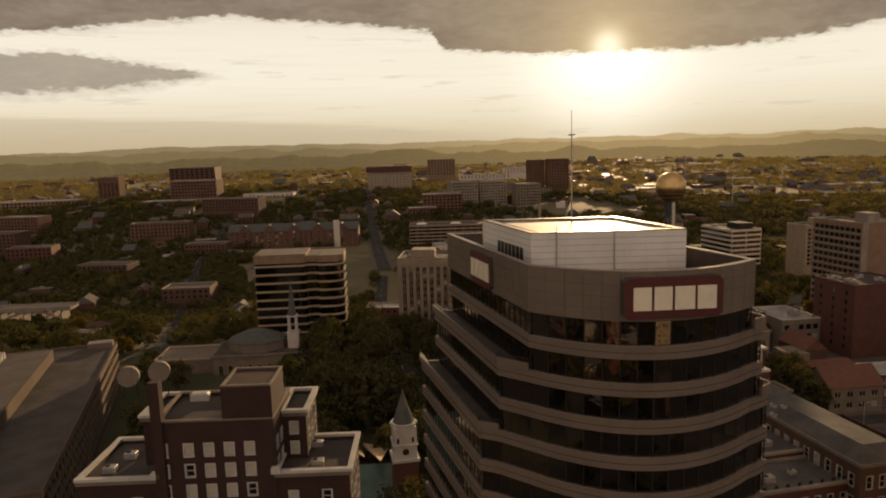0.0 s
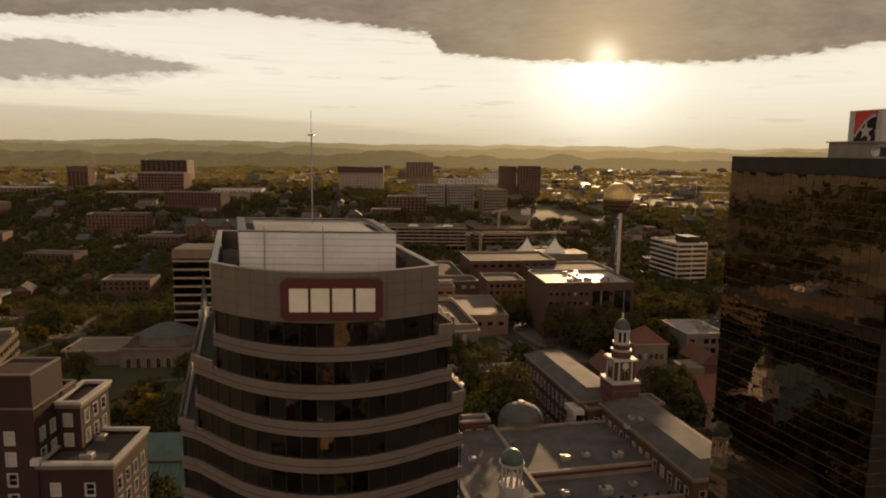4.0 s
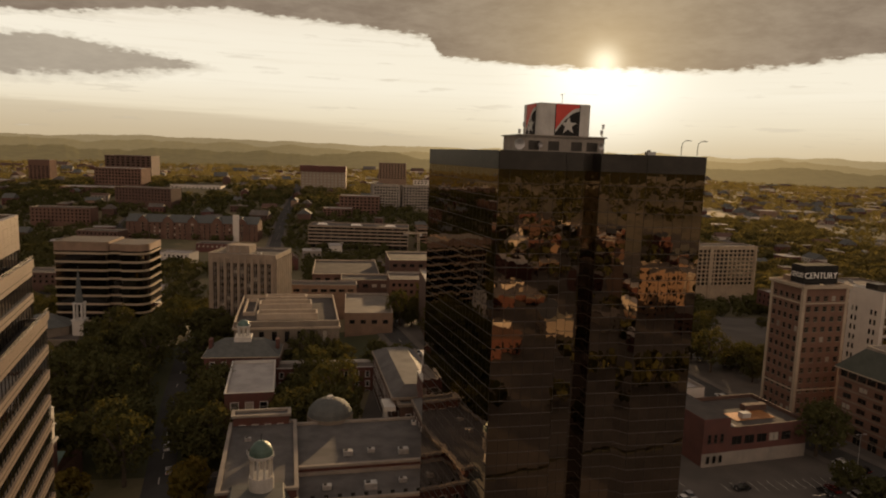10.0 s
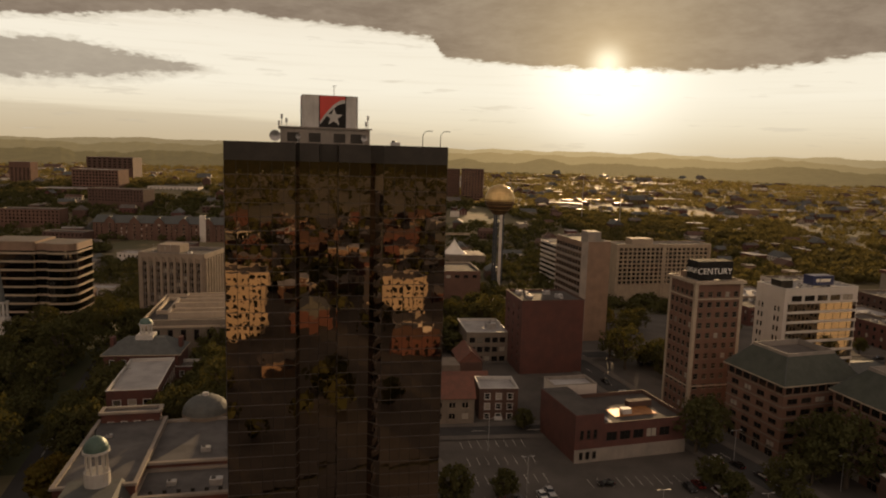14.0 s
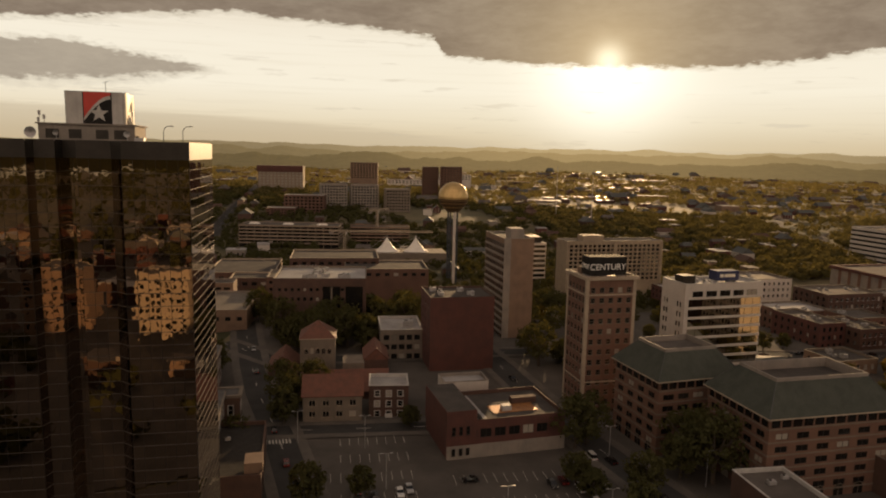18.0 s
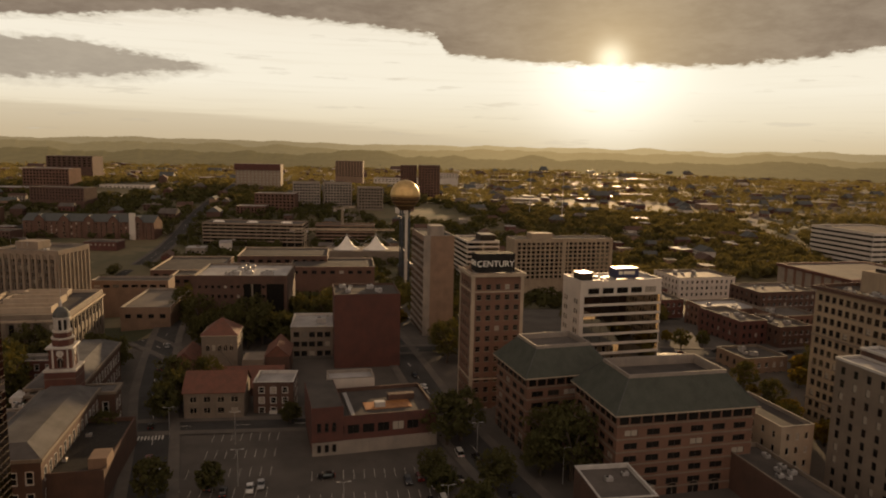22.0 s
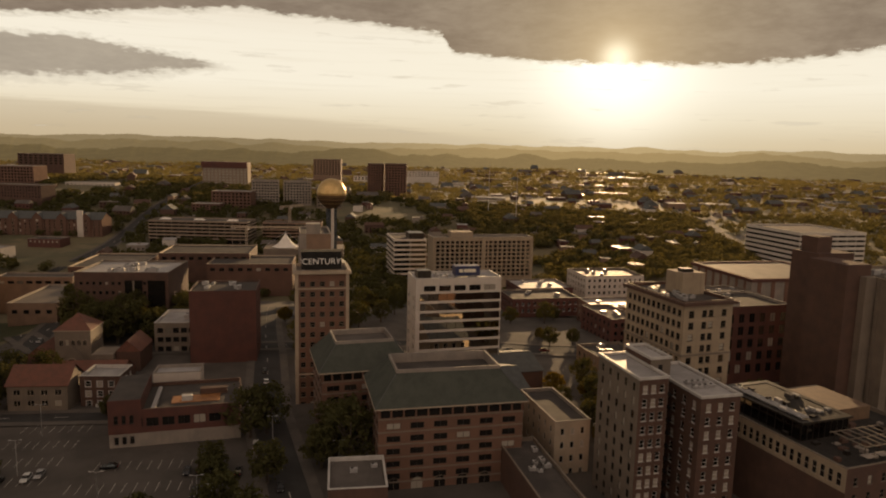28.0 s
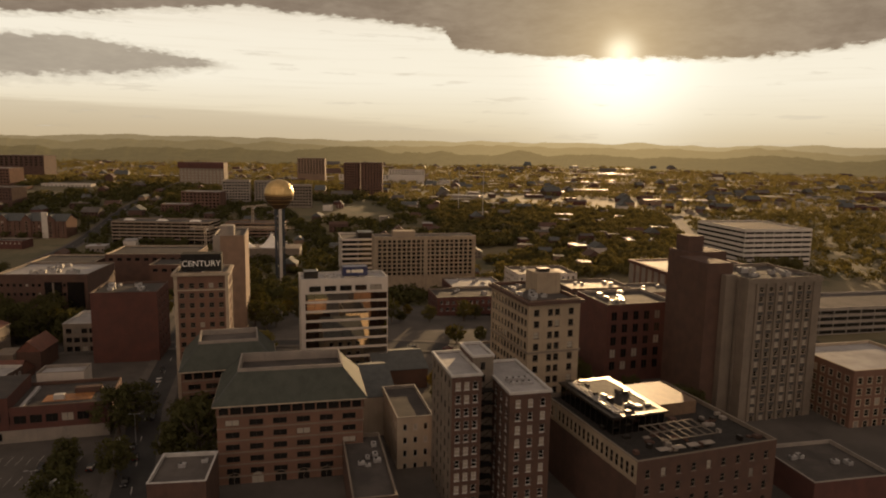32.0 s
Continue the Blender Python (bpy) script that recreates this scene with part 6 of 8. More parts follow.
def copper_hall():
    """Long hall in two tiers of seamed green metal beyond the hotel."""
    e, h = body("green_roof_hall", "brick hall with two tiers of seamed green metal roof", -62, 161.0, 4, 50, 20, -1.0, "brick_dark", zb=-15,
                sides=dict(front=spec(14, (2, 4.2, 2.2, 1.4), 1.4, "trim", WT, GD)))
    g = Geo()
    g.quad((-0.8, -0.8, h), (50.8, -0.8, h), (50.8, 9.0, h + 4.6), (-0.8, 9.0, h + 4.6)).quad((-0.8, -0.8, h - 0.3), (50.8, -0.8, h - 0.3), (50.8, -0.8, h), (-0.8, -0.8, h))
    g.make("roof", M["green_metal"], e)
    Geo().box(0, 9.0, h, 33, 20, h + 5.4).make("clerestory", M["brick_dark"], e)
    Geo().box(-0.3, 8.7, h + 5.0, 33.3, 9.2, h + 5.5).make("eave", M["stone"], e)
    Geo().prism(rect(33.6, 11.6, -0.3, 8.8), h + 5.5, h + 9.4, top=rect(29, 0.4, 2.0, 17.0)).make("upper_roof", M["green_metal"], e)
    for k in range(36):
        x = 0.2 + k * 1.4
        Geo().rod((x, -0.8, h + 0.05), (x, 8.9, h + 4.65), 0.06, 4).make("roof_seam", M["green_metal"], e)


copper_hall()


def spire_cupola():
    e = thing("bell_tower", -14.4, 166.0, -9.8, 12, "white wooden bell tower with a dark curved spire", "bell tower")
    Geo().box(-3.2, -3.2, -6, 3.2, 3.2, 18.4, bevel=0.06).make("brick_stage", M["brick_red"], e)
    Geo().box(-3.5, -3.5, 18.4, 3.5, 3.5, 19.1).make("cornice", WT, e)
    Geo().box(-2.9, -2.9, 19.1, 2.9, 2.9, 27.4, bevel=0.08).make("clock_stage", WT, e)
    Geo().box(-3.2, -3.2, 22.6, 3.2, 3.2, 22.9).make("string_course", WT, e)
    for s in range(4):
        m = Matrix.Rotation(radians(90 * s), 4, "Z")
        Geo().tube(0, 0, 0, 0.06, 0.85, n=16).make("clock_face", M["bronze"], e).matrix_local = m @ Matrix.Translation((0, -2.92, 21.0)) @ Matrix.Rotation(radians(90), 4, "X")
        for u in (-1.9, 1.9):
            Geo().box(u - 0.3, -2.96, 23.4, u + 0.3, -2.85, 24.8).make("louvre", M["bronze"], e).matrix_local = m
    Geo().tube(0, 0, 27.4, 28.1, 3.5, n=8).make("cornice", WT, e)
    for z0, z1, r0, r1 in ((28.1, 31.4, 2.8, 1.7), (31.4, 34.4, 1.7, 0.6), (34.4, 36.6, 0.6, 0.16)):
        Geo().tube(0, 0, z0, z1, r0, r1, 8).make("spire", M["slate"], e)
    Geo().rod((0, 0, 36.5), (0, 0, 39.2), 0.07).make("finial", BZ, e)
    Geo().box(-0.9, -0.04, 38.0, 0.9, 0.04, 38.3).make("weather_vane", BZ, e)


spire_cupola()


def glass_pyramid():
    """Two low roof slopes that fall away from the viewer and catch the sun."""
    e = thing("low_metal_roof", -24.0, 165.0, -14, 0, "low bright metal roof slopes catching the sun over a brick hall", "roofed hall")
    z = 22.2
    for k, (a, b, c) in enumerate((((-1.6, 6.5, -1.9), (-9.5, 26.0, -8.2), (-8.0, 36.0, -11.4)), ((3.4, 0.0, 0.0), (3.0, 24.0, -7.4), (-7.2, 36.0, -11.2)))):
        g = Geo()
        p = [(x, y, z + h) for x, y, h in (a, b, c)]
        q = [(x, y, h - 0.35) for x, y, h in p]
        g.tri(*(p if k else p[::-1])).tri(*(q[::-1] if k else q))
        for m in range(3):
            g.quad(p[m], p[(m + 1) % 3], q[(m + 1) % 3], q[m])
        g.make("roof_slope", M["lit_copper"], e)
    Geo().box(-8.5, 4, 0, 2.5, 34, 10.0).make("wall", M["brick_dark"], e)


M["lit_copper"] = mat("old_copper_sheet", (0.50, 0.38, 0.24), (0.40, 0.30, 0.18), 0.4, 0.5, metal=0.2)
glass_pyramid()


def steeple_church():
    e = thing("domed_church", -108, 286, -13, 6, "grey stone church with a low octagonal roof and a white steeple", "church")
    w, d, h = 41, 24, 12.8
    for s in SIDES:
        length = w if s in ("front", "back") else d
        facade(e, side_matrix(s, w, d), length, h, M["stone"], even(round(length / 4.6), length, 1.5, 1.5), [(3.0, 5.4)], "arch", M["cream"], GD)
    Geo().ring(rect(w + 1.2, d + 1.2, -0.6, -0.6), rect(w - 0.4, d - 0.4, 0.2, 0.2), h - 0.9, h + 0.2).make("cornice", M["stone"], e)
    n = 8
    oct0 = [(18 + 13 * math.cos(2 * math.pi * (k + 0.5) / n), 12 + 11 * math.sin(2 * math.pi * (k + 0.5) / n)) for k in range(n)]
    Geo().prism(oct0, h, h + 4.2).make("drum", M["stone"], e)
    Geo().prism(inset(oct0, -0.6), h + 4.2, h + 8.0, top=[(18 + (x - 18) * 0.35, 12 + (y - 12) * 0.35) for x, y in oct0]).make("octagon_roof", M["slate"], e)
    Geo().prism(rect(w - 1, d - 1, 0.5, 0.5), h - 0.3, h + 0.02).make("roof", M["roof_dark"], e)
    # steeple over the porch
    px, py = 34.5, 9.0
    Geo().box(px - 2.4, py - 2.4, 0, px + 2.4, py + 2.4, 19.5, bevel=0.06).make("steeple_base", M["white_wall"], e)
    for z, r in ((19.5, 2.7), (27.0, 2.3)):
        Geo().box(px - r, py - r, z, px + r, py + r, z + 0.6).make("cornice", WT, e)
    g = Geo()
    for sx in (-1, 1):
        for sy in (-1, 1):
            g.box(px + sx * 1.6 - 0.4, py + sy * 1.6 - 0.4, 20.1, px + sx * 1.6 + 0.4, py + sy * 1.6 + 0.4, 27.0)
    g.make("belfry", WT, e)
    Geo().tube(px, py, 27.6, 44.0, 1.9, 0.06, 8).make("spire", M["slate"], e)
    for k in range(6):
        Geo().tube(33 + k * 1.7, -1.0, 0, 9.8, 0.5, 0.42, 12).make("portico_column", M["cream"], e)
    Geo().box(32, -1.8, 9.8, 42.6, 0.4, 11.2).make("portico_beam", M["cream"], e)
    Geo().box(-26, 4, 0, 0, 26, 10.5).make("annexe_wall", M["stone"], e)
    Geo().ring(rect(26, 22, -26, 4), rect(25, 21, -25.5, 4.5), 10.5, 11.2).make("annexe_parapet", M["cream"], e)


steeple_church()


def curved_office():
    zb, zt = -10.0, 38.3
    e = thing("curved_office", -96.5, 318.5, zb, 6, "dark glass office block with pale bands and a rounded end", "office building")
    h = zt - zb
    def pill(w, d, x0, r, grow=0.0):
        pts = [(x0 - grow, -grow), (x0 + w - r, -grow)]
        for k in range(1, 9):
            a = -math.pi / 2 + math.pi / 2 * k / 8
            pts.append((x0 + w - r + (r + grow) * math.cos(a), r + (r + grow) * math.sin(a)))
        return pts + [(x0 + w + grow, d + grow), (x0 - grow, d + grow)]
    pieces = [(24.5, 22, 0.0, 1.5, 0.0), (8.0, 20, 22.5, 1.5, -2.2), (12.5, 22, 29.8, 5.5, 0.0)]
    for w, d, x0, r, dy in pieces:
        shp = [(x, y + (2.0 if dy else 0.0)) for x, y in pill(w, d, x0, r)]
        Geo().prism(inset(shp, 0.4), 0, h - 2.4).make("glass_body", M["ribbon"], e)
        for k in range(11):
            z = h - 4.6 - k * 4.1
            if z < 0.5:
                break
            Geo().prism(shp, z - 0.95, z).make("floor_band", M["cream_worn"], e)
        Geo().prism(shp, h - 3.8, h - 0.6 if x0 else h + 0.4).make("parapet", M["brick_tan"], e)
        Geo().prism(inset(shp, 0.6), h - 0.6 if x0 else h + 0.4, h - 0.5 if x0 else h + 0.5).make("roof", M["roof_tan"], e)
    Geo().box(6, -4, 0, 44, 0.5, 7.0, bevel=0.1).make("podium", M["brick_tan"], e)


curved_office()


def ribbed_tower():
    x, y, yaw, w, d, zt = -29.8, 336.5, -4, 34.2, 26, 33.0
    e = block("ribbed_tower", "pale concrete office tower with close vertical ribs", x, y, yaw, w, d, zt, "warm_concrete", "roof_grey",
              sides=dict(front=spec(9, (11, 3.4, 2.0, 4.6), 1.7, "pair", BZ, GD, 1.6), right=spec(7, (11, 3.4, 2.0, 4.6), 1.7, "pair", BZ, GD, 1.6)))
    h = zt - e.location.z
    for n, length, m in ((9, w, side_matrix("front", w, d)), (7, d, side_matrix("right", w, d))):
        step_u = (length - 3.2) / n
        for k in range(n + 1):
            Geo().box(1.6 + step_u * k - 0.62, -0.55, 0, 1.6 + step_u * k + 0.62, 0, h - 2.0, bevel=0.1).make("rib", M["warm_concrete"], e).matrix_local = m
        for k in range(n):
            u = 1.6 + step_u * (k + 0.5)
            Geo().box(u - 0.12, -0.4, 0, u + 0.12, -0.02, h - 2.6).make("thin_rib", M["warm_concrete"], e).matrix_local = m
            for z in range(10):
                Geo().box(u - 0.85, -0.06, h - 6.6 - 1.36 - z * 3.4, u + 0.85, 0.03, h - 6.64 - z * 3.4).make("spandrel", M["stone_dark"], e).matrix_local = m
    Geo().box(6, 8, h - 0.9, 18, 18, h + 3.0, bevel=0.1).make("plant_box", M["warm_concrete"], e)
    for k in range(4):
        Geo().rod((5 + k * 3, 6, h), (5 + k * 3, 6, h + 3.5), 0.05).make("aerial", M["steel"], e)
    clutter(x, y, yaw, w, d, zt - 0.9, 6, 61, 1.0)


ribbed_tower()


def court_house():
    x, y, yaw, w, d, zt = 7.4, 257.0, 12, 40, 50, 18.6
    e = block("post_office", "pale stone courthouse with pilasters and light wells in the roof", x, y, yaw, w, d, zt, "stone", "roof_dark", zb=-12,
              sides=dict(front=spec(7, (2, 7.5, 4.4, 4.0), 1.9, "plain", BZ, GD, 3), right=spec(9, (2, 7.5, 4.4, 4.0), 1.9, "plain", BZ, GD, 3)), coping="cream", par=1.4)
    h = zt + 12
    for k in range(8):
        u = 3 + (w - 6) * k / 7
        Geo().box(u - 0.6, -0.35, 6, u + 0.6, 0, h - 3).make("pilaster", M["stone"], e)
    for k in range(10):
        v = 3 + (d - 6) * k / 9
        Geo().box(w, v - 0.6, 6, w + 0.35, v + 0.6, h - 3).make("pilaster", M["stone"], e)
    Geo().ring(rect(w + 1.4, d + 1.4, -0.7, -0.7), rect(w - 0.1, d - 0.1, 0.05, 0.05), h - 3.0, h - 2.2).make("cornice", CR, e)
    for px, py, pw, pd, ph in ((8, 8, 24, 8, 2.2), (8, 24, 22, 9, 2.6), (10, 40, 18, 6, 2.4), (2, 16, 5, 26, 1.2)):
        Geo().ring(rect(pw, pd, px, py), rect(pw - 1.4, pd - 1.4, px + 0.7, py + 0.7), h - 1.4, h + ph - 1.0).make("roof_kerb", CR, e)
        Geo().prism(rect(pw - 1.4, pd - 1.4, px + 0.7, py + 0.7), h - 1.3, h - 1.2).make("light_well", M["roof_dark"], e)


court_house()


def hip_cupola_house():
    e, h = body("cupola_house", "red brick hall with a dark hipped roof and a white cupola", 4.0, 233.5, 9, 25.5, 15, 11.8, "brick_red", zb=-11,
                sides=dict(front=spec(6, (3, 4.0, 2.2, 2.0), 1.5, "trim", WT, GD)))
    hipped(e, 25.5, 15, h, 4.6, 0.7, M["slate"], 6.0)
    Geo().box(9.6, 5.0, h + 3.6, 15.6, 11.0, h + 5.6, bevel=0.05).make("cupola_base", WT, e)
    for k in range(8):
        a = math.pi / 4 * k
        Geo().tube(12.6 + 1.9 * math.cos(a), 8 + 1.9 * math.sin(a), h + 5.6, h + 9.0, 0.24, n=8).make("cupola_column", WT, e)
    Geo().tube(12.6, 8, h + 9.0, h + 9.5, 2.5, n=16).make("cupola_cornice", WT, e)
    Geo().dome(12.6, 8, h + 9.5, 2.2, 2.0).make("cupola_dome", M["green_metal"], e)
    for px in (0.6, 24.2):
        Geo().box(px, 6, h + 1, px + 1.3, 9, h + 4.6).make("chimney", M["brick_red"], e)


hip_cupola_house()
e = block("long_hall", "long red brick hall with a flat pale roof and white cornice", 22.3, 199.0, 13, 14.6, 33, 11.4, "brick_red", "roof_white", zb=-9,
          sides=dict(front=spec(3, (2, 5.0, 3.2, 3.0), 2.2, "trim", WT, GL), right=spec(8, (2, 5.0, 3.0, 3.0), 1.6, "trim", WT, GD)), coping="white_paint")
block("link_wing", "low brick wing with white-trimmed windows between the halls", 28, 236, 10, 40, 9, 7.5, "brick_red", "roof_grey", zb=-10,
      sides=dict(front=spec(10, (3, 3.6, 2.0, 1.6), 1.4, "trim", WT, GD)), coping="white_paint")


def county_house():
    """Long flat-roofed court house with a cupola over its front wing."""
    zb = -10.0
    e = thing("county_building", 39.5, 141.0, zb, 13, "red brick county building with grey roofs, white trim and cupola", "county building")
    def wing(px, py, w, d, zt, n_side):
        h = zt - zb
        for s in SIDES:
            length = w if s in ("front", "back") else d
            facade(e, Matrix.Translation((px, py, 0)) @ side_matrix(s, w, d), length, h, M["brick_red"], even(max(2, round(length / 3.6)), length, 1.4, 0.8) if s != "back" else (), [(h - 5.6, 2.8), (h - 10.4, 2.6)], "trim", WT, GD)
        o = rect(w, d, px, py)
        Geo().prism(inset(o, 0.4), h - 0.9, h - 0.55, bottom=False).make("roof", M["roof_flat"], e)
        Geo().ring(inset(o, -0.5), inset(o, 0.45), h - 0.5, h + 0.12).make("cornice", M["concrete"], e)
        Geo().ring(inset(o, 0.02), inset(o, 0.4), h - 1.2, h - 0.45).make("parapet", M["concrete"], e)
    wing(0, 0, 17, 39, 10.6, 8)
    wing(17, 12, 44, 27, 9.6, 8)
    wing(17, -2, 46, 13.5, 8.0, 3)
    wing(0.5, 38, 15, 4, 13.0, 2)
    h = 10.6 - zb
    cx, cy = 9.4, -0.5
    Geo().prism([(-0.6, -12), (17.6, -12), (17.6, 5), (-0.6, 5)], h - 6, h + 0.6, top=[(3, -8), (14, -8), (14, 1.5), (3, 1.5)]).make("front_roof", M["slate"], e)
    Geo().tube(cx, cy, h - 1, h + 3.6, 2.7, n=16).make("cupola_base", WT, e)
    for k in range(10):
        a = 2 * math.pi * k / 10
        Geo().tube(cx + 2.2 * math.cos(a), cy + 2.2 * math.sin(a), h + 3.6, h + 8.0, 0.25, n=8).make("cupola_column", WT, e)
    Geo().tube(cx, cy, h + 8.0, h + 8.6, 2.8, n=20).make("cupola_cornice", WT, e)
    Geo().dome(cx, cy, h + 8.6, 2.6, 3.0, 20).make("cupola_dome", M["green_metal"], e)
    Geo().rod((cx, cy, h + 11.5), (cx, cy, h + 13.2), 0.08).make("finial", BZ, e)
    Geo().tube(27, 44, 4, h - 0.5, 6.6, n=24).make("drum", M["stone"], e)
    Geo().dome(27, 44, h - 0.5, 6.4, 4.6, 24, 6).make("dark_dome", M["slate"], e)
    Geo().tube(27, 44, h + 4.0, h + 4.8, 0.9, n=12).make("dome_lantern", WT, e)
    for k in range(14):
        Geo().box(20 + k * 3, -1.98, h - 2.2, 20.9 + k * 3, -1.9, h - 1.4).make("vent_opening", M["black"], e)
    for u, v, sz in ((30, 18, 0.9), (36, 19, 0.7), (44, 17, 1.0), (52, 18, 0.8), (6, 20, 0.7), (5, 28, 0.6), (24, 4, 0.8), (34, 3, 1.1), (42, 5, 0.7)):
        c, s = math.cos(radians(13)), math.sin(radians(13))
        hvac(39.5 + u * c - v * s, 141 + u * s + v * c, (9.6 if v > 11 and u > 17 else 8.0 if u > 17 else 10.6) - 0.55, 13, sz)


M["roof_flat"] = mat("grey_blue_membrane_roof", (0.112, 0.106, 0.105), (0.06, 0.057, 0.057), 0.16, 0.8, bump=0.2, spec=0.25)
county_house()


def clock_tower_house():
    zb = -10.0
    e = thing("clock_tower_court", 79.0, 192.5, zb, 13, "brick court house with a white and brick clock tower", "court house")
    def wing(px, py, w, d, zt, roof):
        h = zt - zb
        for s in SIDES:
            length = w if s in ("front", "back") else d
            facade(e, Matrix.Translation((px, py, 0)) @ side_matrix(s, w, d), length, h, M["brick_dark"], even(max(2, round(length / 3.8)), length, 1.5, 0.8) if s != "back" else (), [(h - 6.2, 3.0), (h - 11.6, 3.0), (h - 17.0, 3.0)], "trim", WT, GD)
        o = rect(w, d, px, py)
        Geo().ring(inset(o, -0.6), inset(o, 0.5), h - 0.7, h + 0.1).make("cornice", M["stone"], e)
        if roof == "flat":
            Geo().prism(inset(o, 0.4), h - 0.7, h - 0.3, bottom=False).make("roof", M["roof_flat"], e)
        else:
            Geo().prism(inset(o, -0.3), h, h + 2.6, top=inset(o, 4.0)).make("roof", M["roof_flat"], e)
    wing(-4.5, 4, 15, 48, 13.4, "hip")
    wing(1.0, -47, 15.5, 48, 13.6, "hip")
    wing(-3, 0.6, 24, 7.5, 12.5, "flat")
    h = 13.5 - zb
    # pedimented end
    for k in range(4):
        Geo().tube(-6.8 + 0.0, 1.6 + k * 1.6, 6, h - 3.0, 0.42, n=10).make("portico_column", WT, e)
    Geo().box(-7.6, 0.6, h - 3.0, -4.2, 7.6, h - 1.6).make("portico_beam", WT, e)
    # tower
    cx, cy = 7.2, 2.0
    def stage(z0, z1, r, m, name):
        Geo().box(cx - r, cy - r, z0, cx + r, cy + r, z1, bevel=0.08).make(name, m, e)
    stage(8, 30.0, 4.2, M["brick_red"], "brick_stage")
    for k in range(2):
        stage(24.6 + k * 3.3, 24.8 + k * 3.3, 4.24, M["stone"], "stone_course")
    stage(30.0, 30.7, 4.4, WT, "cornice")
    stage(30.8, 36.6, 3.1, M["brick_red"], "clock_stage")
    for sx in (-1, 1):
        for sy in (-1, 1):
            for q in (0, 1):
                ax, ay = (3.15, 2.0) if q else (2.0, 3.15)
                Geo().tube(cx + sx * ax, cy + sy * ay, 30.8, 36.6, 0.30, 0.26, 10).make("tower_column", WT, e)
    for s in range(4):
        m = Matrix.Translation((cx, cy, 0)) @ Matrix.Rotation(radians(90 * s), 4, "Z")
        Geo().tube(0, 0, 0, 0.12, 1.0, n=18).make("clock_face", WT, e).matrix_local = m @ Matrix.Translation((0, -3.14, 35.2)) @ Matrix.Rotation(radians(90), 4, "X")
        for ang, ln in ((35, 0.7), (160, 0.5)):
            Geo().box(-0.05, 0, 0, 0.05, 0.02, ln).make("clock_pointer", M["black"], e).matrix_local = m @ Matrix.Translation((0, -3.30, 35.2)) @ Matrix.Rotation(radians(ang), 4, "Y")
        share("arched_window", window_mesh(1.5, 2.9, "arch", WT, GD), e, m @ Matrix.Translation((0, -3.28, 31.1)))
    stage(36.6, 37.2, 3.7, WT, "cornice")
    Geo().tube(cx, cy, 37.3, 39.2, 3.0, n=8).make("brick_octagon", M["brick_red"], e)
    Geo().tube(cx, cy, 39.2, 39.6, 3.2, n=8).make("cornice", WT, e)
    Geo().tube(cx, cy, 39.7, 41.2, 2.5, n=8).make("brick_octagon", M["brick_red"], e)
    Geo().tube(cx, cy, 41.2, 41.7, 2.7, n=8).make("cornice", WT, e)
    for k in range(8):
        a = math.pi / 4 * k + 0.39
        Geo().tube(cx + 1.9 * math.cos(a), cy + 1.9 * math.sin(a), 41.7, 45.0, 0.3, n=8).make("lantern_column", WT, e)
    Geo().tube(cx, cy, 41.7, 45.0, 1.3, n=8).make("lantern_core", M["black"], e)
    Geo().tube(cx, cy, 45.0, 45.6, 2.35, n=16).make("cornice", WT, e)
    Geo().dome(cx, cy, 45.7, 2.3, 2.9, 16).make("lantern_dome", M["slate"], e)
    Geo().tube(cx, cy, 48.4, 50.4, 0.4, 0.25, 8).make("finial", WT, e)
    Geo().rod((cx, cy, 50.4), (cx, cy, 57.0), 0.07).make("flag_pole", M["steel"], e)
    clutter(81, 160, 13, 12, 20, 3.6 + 12.6, 3, 17, 0.7)


clock_tower_house()
# dark roofs below the glass tower
e, h = body("red_roof_store", "low dark brick store with a tan gable and a dark roof", 92, 150, 13, 26, 34, 8.4, "brick_dark", zb=-6)
roof_top(e, rect(26, 34), h, M["tar_gloss"], M["brick_dark"], 1.0)
Geo().box(22, 2, h - 0.5, 26.3, 8, h + 2.2).make("lit_gable", M["brick_tan"], e)
Geo().box(3, 24, h - 1.0, 8, 26, h - 0.3).make("skylight", WT, e)
clutter(92, 150, 13, 26, 34, 7.4, 6, 19, 0.6)

